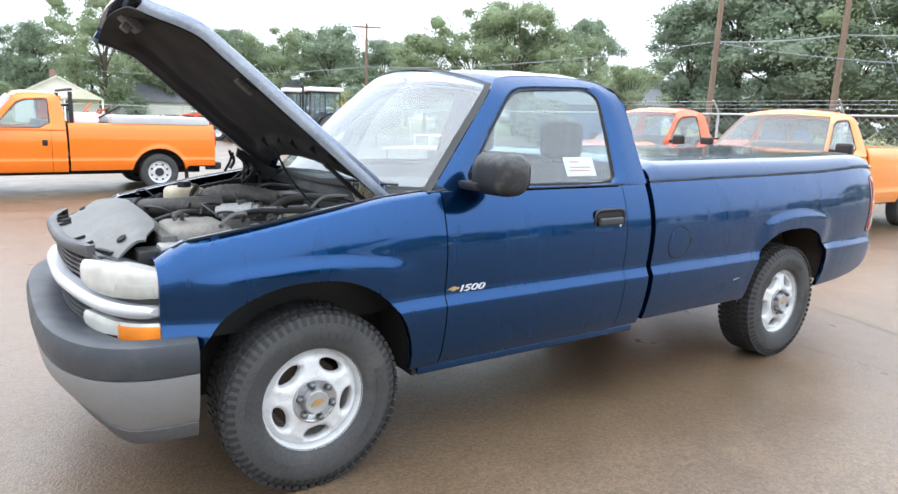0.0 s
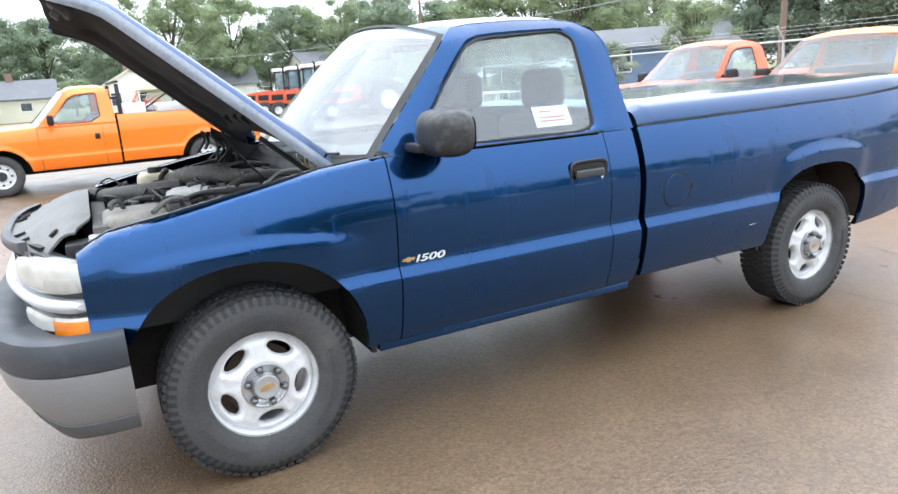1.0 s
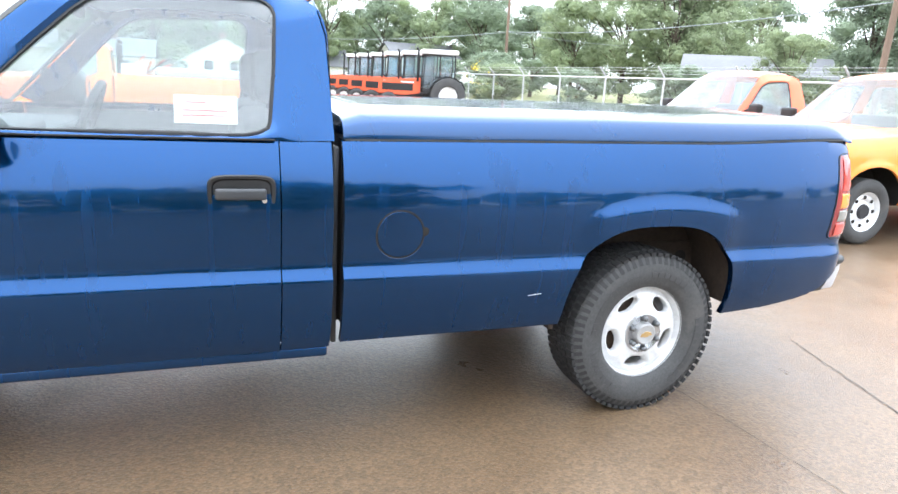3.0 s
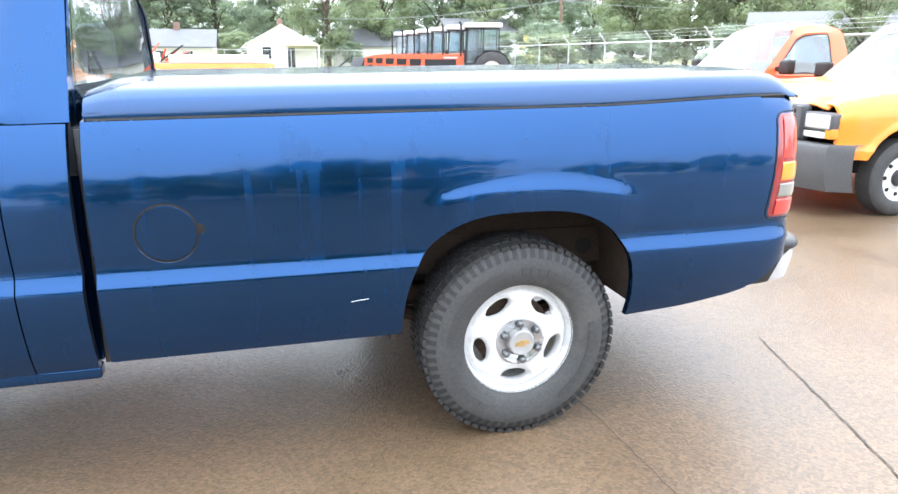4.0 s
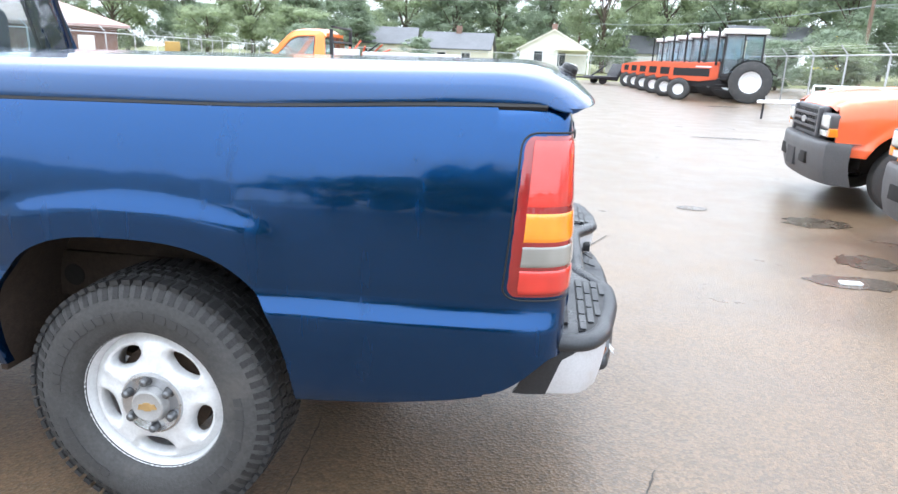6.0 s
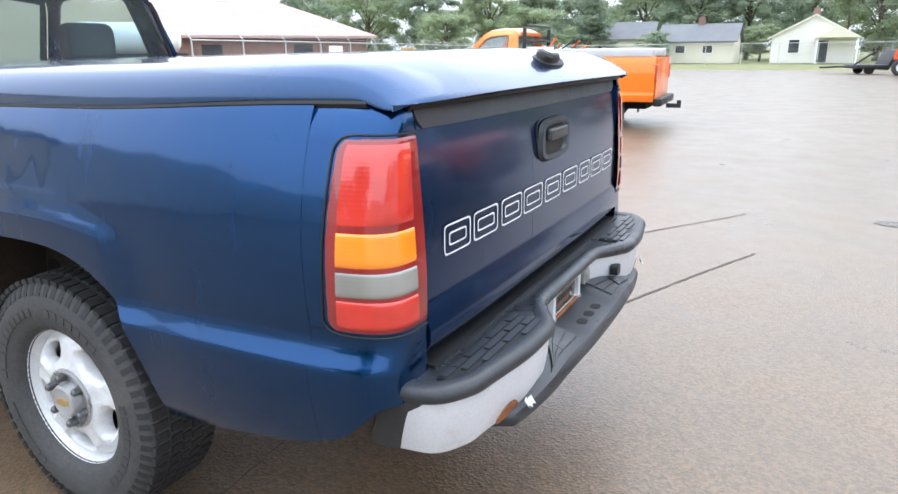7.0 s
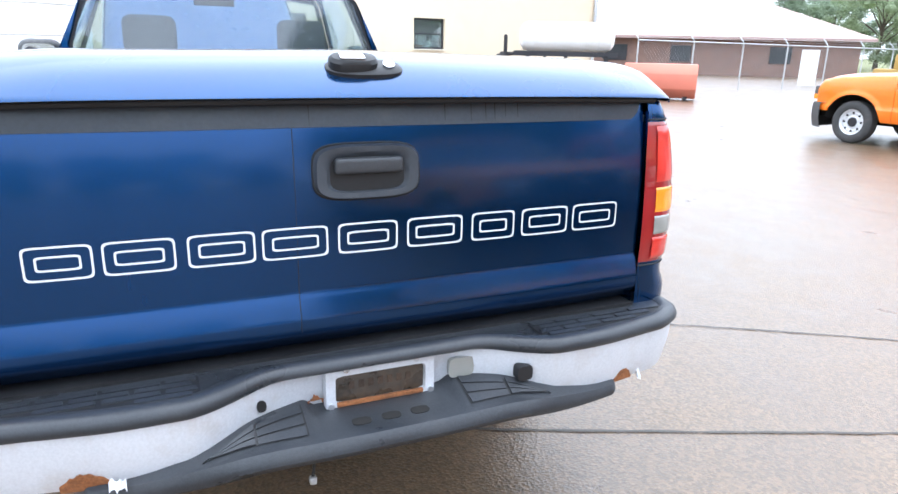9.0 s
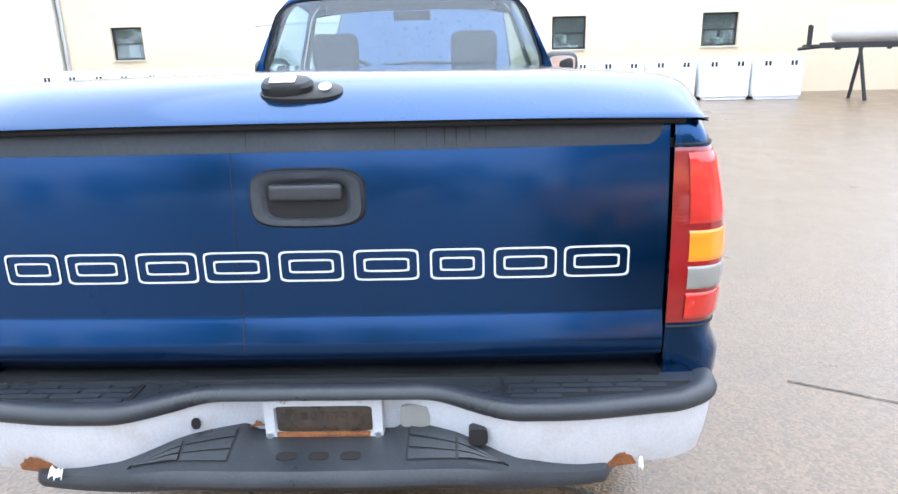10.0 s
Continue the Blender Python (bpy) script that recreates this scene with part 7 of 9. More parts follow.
# rust and peeled plating along the lower edge
rr = random.Random(9)
for y0, y1, zt_, kind in ((-0.72, -0.62, 0.556, "rust"), (0.67, 0.74, 0.548, "rust"), (-0.185, -0.145, 0.588, "rust")):
    bm = bmesh.new()
    n = 14
    top = [(lerp(y0, y1, i / n), zt_ - 0.03 * (1 - math.sin(math.pi * i / n)) + rr.uniform(-0.004, 0.004)) for i in range(n + 1)]
    lowz = (lambda y: low_z(y) - 0.004) if kind and abs(y0) > 0.3 else (lambda y: 0.574)
    a = [bm.verts.new((face_x(y) + 0.0055 - 0.022 * smoothstep(0.585, 0.52, z), y, z)) for y, z in top]
    b = [bm.verts.new((face_x(y) - 0.018 + (0.024 if abs(y0) < 0.3 else 0), y, lowz(y))) for y, z in top]
    for i in range(n):
        bm.faces.new((a[i], a[i + 1], b[i + 1], b[i]))
    thicken(bm, 0.002)
    part("rust_patch", bm, M["rust"], bumper, "rust where the plating peeled")
for y0, y1 in ((-0.625, -0.592), (0.738, 0.750)):
    bm = bmesh.new()
    n = 9
    top = [(lerp(y0, y1, i / n), 0.538 + rr.uniform(-0.002, 0.010)) for i in range(n + 1)]
    a = [bm.verts.new((face_x(y) + 0.004, y, z)) for y, z in top]
    b = [bm.verts.new((face_x(y) + 0.010 + rr.uniform(0, 0.01), y, 0.522 + rr.uniform(-0.005, 0.005))) for y, z in top]
    for i in range(n):
        bm.faces.new((a[i], a[i + 1], b[i + 1], b[i]))
    thicken(bm, 0.0015)
    part("peeled_plating", bm, M["decal"], bumper, "curled white flake of plating")
bm = bmesh.new()
box(bm, (4.46, -0.80, 0.668), (4.55, 0.80, 0.690))
part("gate_sill", bm, M["black"], truck)
bm = bmesh.new()
tube(bm, smooth_path([(4.62, -0.18, 0.49), (4.63, -0.17, 0.45), (4.63, -0.175, 0.40)], 10), 0.004, 6)
wire_ob = part("plug_lead", bm, M["black"], truck)
bm = bmesh.new()
box(bm, (4.622, -0.184, 0.382), (4.640, -0.166, 0.402), 0.005)
part("plug_end", bm, M["alu"], wire_ob)


# ---- ground, joints, stains ----
bm = bmesh.new()
box(bm, (-60, -70, -0.3), (70, 50, 0.0))
solo("pavement", bm, M["lot"], "worn damp grey-brown paved lot", "paving", kind="structure")
bm = bmesh.new()
vs = [bm.verts.new(p) for p in ((-1500, -1500, -0.05), (1500, -1500, -0.05), (1500, 1500, -0.05), (-1500, 1500, -0.05))]
bm.faces.new(vs)
solo("ground", bm, M["grass"], "dry patchy grass ground", "ground", kind="structure")


def crack(pts, width, seed):
    """A sealed joint: a thin ragged strip laid on the paving."""
    r = random.Random(seed)
    bm = bmesh.new()
    path = smooth_path([(x, y, 0) for x, y in pts], 60)
    left, right = [], []
    for i, p in enumerate(path):
        d = (path[min(i + 1, 59)] - path[max(i - 1, 0)]).normalized()
        nrm = Vector((-d.y, d.x, 0))
        w = width * r.uniform(0.5, 1.4)
        j = r.uniform(-0.004, 0.004)
        left.append(bm.verts.new(p + nrm * (w + j) + Vector((0, 0, 0.004))))
        right.append(bm.verts.new(p - nrm * (w - j) + Vector((0, 0, 0.004))))
    for i in range(59):
        bm.faces.new((left[i], right[i], right[i + 1], left[i + 1]))
    solo("pavement_joint", bm, M["sealer"], "dark sealed joint in the paving", "joint", kind="structure")


crack([(3.7, 0.0), (4.06, 0.72), (4.70, 2.28), (5.0, 2.97)], 0.007, 1)
crack([(3.3, 1.75), (3.57, 2.23), (4.0, 2.93), (4.76, 4.10), (4.80, 4.22)], 0.006, 2)
crack([(4.5, -1.75), (4.65, -1.29), (4.916, -0.40)], 0.0035, 3)
crack([(3.66, -0.3), (3.72, -1.0), (3.75, -1.6), (3.79, -2.2)], 0.002, 4)
# damp patches on the paving; the first stands in for a manhole
for x, y, rx, ry, seed in ((7.0, 4.02, 0.30, 0.24, 5), (8.0, 11.6, 0.75, 0.12, 6), (5.94, 4.35, 0.16, 0.10, 7), (6.9, 2.7, 0.24, 0.20, 8), (6.6, 2.13, 0.34, 0.16, 9), (10.4, 22.8, 0.6, 0.2, 10)):
    r = random.Random(seed)
    bm = bmesh.new()
    n = 28
    ring = [bm.verts.new((x + rx * math.cos(2 * math.pi * i / n) * r.uniform(0.8, 1.15), y + ry * math.sin(2 * math.pi * i / n) * r.uniform(0.8, 1.15), 0.004)) for i in range(n)]
    bm.faces.new(ring)
    solo("damp_patch", bm, M["stain"], "dark patch on the paving", "stain", kind="structure")
bm = bmesh.new()
box(bm, (6.48, 2.06, 0.003), (6.62, 2.12, 0.02), 0.006)
solo("litter", bm, M["paper"], "scrap of white paper on the paving", "litter")


# ---- orange pickups ----
OW_Z = [0.45, 0.52, 0.62, 0.70, 0.72, 0.76, 0.95, 1.10, 1.22, 1.32, 1.40]
OW_W = [0.91, 0.955, 0.985, 1.0, 0.992, 0.986, 1.0, 1.0, 0.985, 0.965, 0.93]


def orange_width(x, z, top):
    ze = z if z < 0.85 else 0.85 + (z - 0.85) * 0.55 / max(0.05, top - 0.85)
    w = float(np.interp(ze, OW_Z, OW_W))
    if x < -0.3:
        w -= 0.16 * ((-0.3 - x) / 0.65) ** 2.2
    for xc in (0.0, 3.48):
        d = math.hypot(x - xc, z - 0.40)
        w += 0.022 * smoothstep(0.60, 0.53, d) * smoothstep(0.40, 0.55, z)
    return w


def orange_arch(x, base):
    return max(base, arch_z(x, 0.0, 0.49, 0.42, 0.50, 2.1), arch_z(x, 3.48, 0.49, 0.42, 0.50, 2.1))


def hood_line(x):
    return float(np.interp(x, [-0.80, -0.7, -0.3, 0.2, 0.72], [1.08, 1.13, 1.19, 1.225, 1.25]))


O_OUT = [(0.70, 1.25), (0.98, 1.50), (1.30, 1.80), (1.38, 1.855), (1.5, 1.875), (1.75, 1.885), (2.0, 1.88), (2.1, 1.85), (2.15, 1.78), (2.19, 1.55), (2.20, 1.25)]
O_IN = rounded([(0.90, 1.27), (1.12, 1.47), (1.40, 1.755), (1.90, 1.79), (1.93, 1.74), (1.92, 1.27)], 1)
OZS = sorted(set(OW_Z) | set(np.linspace(0.44, 1.42, 30).round(3)))


def orange_w(z):
    w = 0.955 - 0.40 * (z - 1.25)
    if z > 1.75:
        w -= 4.0 * (z - 1.75) ** 2
    return w


def pickup(m_paint, label, group, grille="grille", load=None):
    t = thing("work_pickup", label, "pickup truck", group)
    for s in (-1, 1):
        bm = bmesh.new()
        side_panel(bm, spaced(-0.80, 0.685, 0.05, arch_columns(0, 0.49)), lambda x: orange_arch(x, 0.62 if x < -0.3 else 0.50), hood_line, s, ((0.04, 0.015), (0.12, 0.02)), wide=orange_width, zs=OZS)
        part("front_fender", bm, m_paint, t)
        bm = bmesh.new()
        side_panel(bm, spaced(0.695, 1.905, 0.08), lambda x: 0.50, lambda x: 1.25, s, wide=orange_width, zs=OZS)
        door = part("door", bm, m_paint, t)
        bm = bmesh.new()
        w = orange_width(1.8, 1.02, 1.25)
        box(bm, (1.74, s * w - 0.012, 0.97), (1.84, s * w + 0.012, 1.07), 0.012)
        part("door_handle", bm, M["black"], door)
        bm = bmesh.new()
        side_panel(bm, spaced(1.913, 2.195, 0.08), lambda x: 0.50, lambda x: 1.25, s, wide=orange_width, zs=OZS)
        part("cab_corner_panel", bm, m_paint, t)
        bm = bmesh.new()
        side_panel(bm, spaced(2.225, 4.60, 0.07, arch_columns(3.48, 0.49)), lambda x: orange_arch(x, 0.52 if x < 4.0 else 0.58), lambda x: 1.36, s, ((0.03, 0.012), (0.09, 0.012)), wide=orange_width, zs=OZS)
        part("bed_side", bm, m_paint, t)
        oo, oi = by_angle(O_OUT, 1.5, 1.5, 180), by_angle(O_IN, 1.5, 1.5, 180)
        bm = bmesh.new()
        ring_strip(bm, [oo, [(lerp(a[0], b[0], 0.85), lerp(a[1], b[1], 0.85)) for a, b in zip(oo, oi)], oi], lambda p, k: (p[0], s * (orange_w(p[1]) - (0, 0, 0.012)[k]), p[1]))
        part("door_frame", bm, m_paint, t)
        bm = bmesh.new()
        ring_strip(bm, [oi, shrink(oi, 1.5, 1.5, 0.022)], lambda p, k: (p[0], s * (orange_w(p[1]) - 0.011), p[1]))
        part("window_seal", bm, M["seal"], t)
        bm = bmesh.new()
        f = bm.faces.new([bm.verts.new((x, s * (orange_w(z) - 0.018), z)) for x, z in shrink(oi, 1.5, 1.5, 0.01)])
        bmesh.ops.triangulate(bm, faces=[f])
        part("side_window", bm, M["glass"], t).visible_shadow = False
        bm = bmesh.new()
        box(bm, (0.90, s * 1.13 - 0.11, 1.27), (1.02, s * 1.13 + 0.11, 1.45), 0.04, 3)
        box(bm, (0.92, min(s * 0.93, s * 1.05), 1.31), (0.98, max(s * 0.93, s * 1.05), 1.36), 0.01)
        part("wing_mirror", bm, M["black"], t)
        # lamps
        bm = bmesh.new()
        box(bm, (-0.90, s * 0.730 - 0.172, 0.865), (-0.70, s * 0.730 + 0.172, 1.025), 0.03, 3)
        hl = part("headlight", bm, M["grille"], t, "dark headlight housing with a clear lamp")
        bm = bmesh.new()
        box(bm, (-0.908, s * 0.730 - 0.152, 0.880), (-0.82, s * 0.730 + 0.152, 1.010), 0.025, 3)
        part("lamp_lens", bm, M["haze_lens"], hl)
        bm = bmesh.new()
        box(bm, (-0.905, s * 0.70 - 0.14, 0.800), (-0.70, s * 0.70 + 0.12, 0.858), 0.012)
        part("clear_lens", bm, M["haze_lens"], hl)
        bm = bmesh.new()
        box(bm, (-0.895, s * 0.865 - 0.04, 0.800), (-0.68, s * 0.865 + 0.04, 0.890), 0.012)
        part("amber_lens", bm, M["amber_lens"], hl)
        bm = bmesh.new()
        box(bm, (4.49, s * 0.905 - 0.075, 0.95), (4.635, s * 0.905 + 0.075, 1.24), 0.025, 3)
        part("tail_lamp", bm, M["red_lens"], t)
        bm = bmesh.new()
        box(bm, (4.00, s * 0.87 - 0.11, 0.24), (4.012, s * 0.87 + 0.11, 0.60))
        part("mud_flap", bm, M["black"], t)
    # hood
    bm = bmesh.new()

    def hp(u, v):
        sg = 2 * v - 1
        x = lerp(-0.86 + 0.07 * abs(sg) ** 2, 0.72 - 0.12 * (1 - sg * sg), u)
        w = orange_width(max(-0.80, x), hood_line(x), hood_line(x)) - 0.10
        return (x, w * sg, hood_line(x) + 0.018 + 0.045 * (1 - abs(sg) ** 2.5) + 0.02 * smoothstep(0.55, 0.75, abs(sg)) * smoothstep(0.98, 0.8, abs(sg)) - 0.05 * (1 - smoothstep(0, 0.08, u)))

    grid(bm, 24, 25, hp)
    thicken(bm, 0.02)
    part("hood", bm, m_paint, t)
    bm = bmesh.new()

    def rp(u, v):
        sg = 2 * v - 1
        x = lerp(1.27 + 0.06 * abs(sg) ** 2, 2.18, u)
        ze = min(1.88, float(np.interp(x, [1.30, 1.38, 1.5, 1.75, 2.0, 2.1, 2.15, 2.19], [1.80, 1.855, 1.875, 1.885, 1.88, 1.85, 1.80, 1.76])))
        return (x, (orange_w(ze) + 0.004) * sg, ze + 0.055 * (1 - abs(sg) ** 2.5))

    grid(bm, 22, 23, rp)
    thicken(bm, 0.02)
    part("roof", bm, m_paint, t)
    bm = bmesh.new()

    def wp(u, v):
        sg = 2 * v - 1
        z = lerp(1.25, 1.81, u)
        side = Vector((float(np.interp(z, [1.25, 1.5, 1.8], [0.70, 0.98, 1.30])), orange_w(z) * sg, z))
        mid = Vector((lerp(0.55, 1.24, u), orange_w(z) * sg, z + lerp(0.0, 0.055, u)))
        return mid.lerp(side, abs(sg) ** 2.2)

    grid(bm, 10, 17, wp)
    part("windshield", bm, M["work_shield"], t).visible_shadow = False
    bm = bmesh.new()
    box(bm, (2.17, -0.93, 0.6), (2.19, 0.93, 1.30))
    box(bm, (2.17, -0.66, 1.78), (2.19, 0.66, 1.84))
    part("cab_back", bm, m_paint, t)
    bm = bmesh.new()
    bm.faces.new([bm.verts.new(p) for p in ((2.18, -0.90, 1.30), (2.18, 0.90, 1.30), (2.16, 0.72, 1.78), (2.16, -0.72, 1.78))])
    part("rear_window", bm, M["glass"], t).visible_shadow = False
    bm = bmesh.new()
    box(bm, (1.75, -0.75, 0.8), (1.95, 0.75, 1.42), 0.06, 3)
    box(bm, (0.72, -0.85, 1.0), (1.05, 0.85, 1.24), 0.05)
    part("seat_and_dash", bm, M["inside"], t)
    for y in (-0.45, 0.25):
        bm = bmesh.new()
        tube(bm, [(0.60, y + 0.4, 1.275), (0.58, y, 1.29), (0.62, y - 0.15, 1.30)], 0.012, 6)
        part("wiper", bm, M["black"], t)
    # grille
    bm = bmesh.new()
    box(bm, (-0.90, -0.555, 0.75), (-0.78, 0.555, 1.085), 0.035, 3)
    gr = part("grille_surround", bm, M[grille], t, "dark grey grille surround")
    bm = bmesh.new()
    box(bm, (-0.912, -0.475, 0.80), (-0.89, 0.475, 1.04), 0.012)
    part("grille_opening", bm, M["dark"], gr)
    for z in (0.855, 0.92, 0.985):
        bm = bmesh.new()
        box(bm, (-0.940, -0.48, z - 0.014), (-0.905, 0.48, z + 0.014), 0.008)
        part("grille_slat", bm, M[grille], gr)
    for k in range(9):
        bm = bmesh.new()
        y = -0.40 + 0.10 * k
        box(bm, (-0.925, y - 0.006, 0.81), (-0.905, y + 0.006, 1.03))
        part("grille_slat", bm, M[grille], gr)
    for s in (-1, 1):
        bm = bmesh.new()
        box(bm, (-0.935, min(s * 0.475, s * 0.545), 0.77), (-0.89, max(s * 0.475, s * 0.545), 1.07), 0.016, 3)
        part("grille_cheek", bm, M[grille], gr)
    bm = bmesh.new()
    prism(bm, super_round(0, 0.92, 0.085, 0.036, 2, 28), "x", -0.952, -0.938)
    part("grille_emblem", bm, M["dull_chrome"], gr, "plain oval emblem")
    # front bumper
    bm = bmesh.new()

    def bp(u, v):
        y = lerp(-1.0, 1.0, u)
        x = -1.02 + 0.16 * abs(y) ** 2.5 + 0.24 * smoothstep(0.88, 1.0, abs(y))
        prof = [(0.12, 0.755), (0.01, 0.75), (-0.015, 0.72), (-0.02, 0.58), (0.0, 0.45), (0.05, 0.33), (0.12, 0.32)]
        k = v * (len(prof) - 1)
        i = min(int(k), len(prof) - 2)
        ox, z = lerp(prof[i][0], prof[i + 1][0], k - i), lerp(prof[i][1], prof[i + 1][1], k - i)
        return (x + ox, y * 0.99, z)

    grid(bm, 40, 13, bp)
    bum = part("front_bumper", bm, M["bumper_grey"], t, "weathered grey bumper")
    for y0, y1 in ((-0.55, -0.30), (0.30, 0.55), (-0.16, 0.16)):
        bm = bmesh.new()
        d = 0.0 if abs(y0) > 0.2 else -0.012
        xm = -1.02 + 0.16 * abs((y0 + y1) / 2) ** 2.5
        box(bm, (xm - 0.026 + d, y0, 0.49 if abs(y0) > 0.2 else 0.42), (xm + 0.05, y1, 0.61), 0.006)
        part("bumper_opening" if abs(y0) > 0.2 else "front_plate", bm, M["dark" if abs(y0) > 0.2 else "steel_dark"], bum)
    # rear end
    bm = bmesh.new()
    box(bm, (4.585, -0.86, 0.62), (4.62, 0.86, 1.36), 0.01)
    part("tailgate", bm, m_paint, t)
    bm = bmesh.new()
    box(bm, (4.60, -0.95, 0.50), (4.74, 0.95, 0.64), 0.03, 3)
    part("rear_bumper", bm, M["black"], t)
    bm = bmesh.new()
    box(bm, (4.72, -0.05, 0.42), (4.98, 0.05, 0.50), 0.01)
    cyl(bm, (4.95, 0, 0.42), (4.95, 0, 0.56), 0.04)
    part("hitch", bm, M["steel_dark"], t)
    bm = bmesh.new()
    box(bm, (2.26, -0.88, 0.72), (4.58, 0.88, 0.76))
    part("bed_floor", bm, M["dark"], t)
    for s in (-1, 1):
        bm = bmesh.new()
        box(bm, (2.26, s * 0.80 - 0.01, 0.55), (4.58, s * 0.80 + 0.01, 1.33))
        part("bed_inner_wall", bm, M["dark"], t)
        bm = bmesh.new()
        box(bm, (-0.72, s * 0.62 - 0.01, 0.5), (0.66, s * 0.62 + 0.01, 1.12))
        part("inner_fender", bm, M["dark"], t)
    bm = bmesh.new()
    box(bm, (-0.7, -0.55, 0.42), (4.4, 0.55, 0.58))
    part("chassis", bm, M["dark"], t)
    for s in (-1, 1):
        for xc in (0.0, 3.48):
            bm = bmesh.new()
            grid(bm, 16, 3, lambda u, v: (xc - 0.5 * math.cos(math.pi * u), s * lerp(0.55, 0.95, v), 0.5 + 0.46 * math.sin(math.pi * u) ** 0.7))
            part("wheel_well_liner", bm, M["dark"], t)
    # wheels
    wh = new("wheel")
    wh.parent = t
    part("tyre", tyre_mesh(0.395, 0.12, 0.235), M["rubber"], wh)
    bm = bmesh.new()
    spin(bm, [(0.07, -0.075), (0.10, -0.06), (0.13, -0.045), (0.165, -0.065), (0.20, -0.055), (0.212, -0.08), (0.235, -0.10), (0.24, -0.09), (0.22, 0.09)], 40)
    rim = part("rim", bm, M["rim"], wh)
    bm = bmesh.new()
    cyl(bm, (0, -0.04, 0), (0, -0.095, 0), 0.105, 0.075, 20)
    part("hub", bm, M["steel_dark"], wh)
    for i in range(8):
        a = 2 * math.pi * i / 8
        bm = bmesh.new()
        c = Vector((0.168 * math.cos(a), -0.068, 0.168 * math.sin(a)))
        cyl(bm, c, c + Vector((0, 0.012, 0)), 0.022, n=12)
        part("rim_hole", bm, M["dark"], rim)
    wh.matrix_local = pose(0, -0.87, 0.395)
    for x, y, r in ((3.48, -0.87, 0), (0, 0.87, 180), (3.48, 0.87, 180)):
        copy_thing(wh, pose(x, y, 0.395, 0, x * 7, r))
    return t


def extras(t):
    """Rack, boxes and tools in the bed of the pickup with the long lids."""
    for y0, y1 in ((-0.93, -0.50), (0.50, 0.93)):
        bm = bmesh.new()
        box(bm, (2.75, y0, 1.36), (4.52, y1, 1.52), 0.03, 3)
        part("bed_box", bm, M["bed_cover"], t, "long pale grey tool box")
    bm = bmesh.new()
    box(bm, (2.30, -0.80, 1.37), (2.62, -0.30, 1.56), 0.02)
    part("bed_tank", bm, M["white_plastic"], t, "white box behind the cab")
    for y in (-0.82, 0.82):
        bm = bmesh.new()
        box(bm, (2.26, y - 0.03, 1.36), (2.31, y + 0.02, 1.92), 0.008)
        part("rack_post", bm, M["steel_dark"], t)
    for z in (1.94, 1.66):
        bm = bmesh.new()
        box(bm, (2.27, -0.80, z), (2.32, 0.80, z + 0.04), 0.008)
        part("rack_rail", bm, M["steel_dark"], t)
    r = random.Random(4)
    for k in range(6):
        bm = bmesh.new()
        a = Vector((2.42 + r.uniform(-0.05, 0.25), r.uniform(-0.6, 0.6), 1.40))
        b = a + Vector((r.uniform(-0.1, 0.35), r.uniform(-0.2, 0.2), r.uniform(0.18, 0.36)))
        tube(bm, [a, b], r.choice((0.009, 0.014)), 8)
        part("tool", bm, M[r.choice(("tractor_red", "steel_dark", "tractor_red"))], t)


def settle(t, drop):
    """Gives a pickup its short cab and nose, a longer bed, worn-down smaller wheels and a body that sits lower."""
    for ob in t.children:
        if ob.type == "EMPTY":
            m = ob.matrix_basis.copy()
            m.translation.z *= 0.9
            ob.matrix_basis = m @ Matrix.Scale(0.9, 4)
            continue
        for o in [ob] + list(ob.children):
            for v in o.data.vertices:
                v.co.x = float(np.interp(v.co.x, [-1.05, -0.45, 0.45, 2.2, 2.99, 3.97, 4.62, 5.0], [-0.92, -0.45, 0.45, 1.93, 2.99, 3.97, 4.56, 4.94]))
                v.co.z -= drop


def place(t, x, y, deg):
    """Puts the middle of a pickup's front axle at x, y, its nose turned deg from -x towards -y."""
    t.matrix_world = pose(x, y, 0, 0, 0, deg)


GR = "orange work pickups"
truck_a = pickup(M["orange"], "bright orange work pickup with pale tool boxes in its bed", GR)
extras(truck_a)
settle(truck_a, 0.11)
place(truck_a, -1.93, 11.36, 3.6)
truck_b = pickup(M["red_orange"], "faded red-orange work pickup with dark grey bumper", GR)
settle(truck_b, 0.06)
place(truck_b, 8.11, 5.49, -6)
truck_c = pickup(M["yellow_orange"], "yellow-orange work pickup with dark grey bumper", GR)
settle(truck_c, 0.08)
place(truck_c, 8.09, 2.67, -0.6)


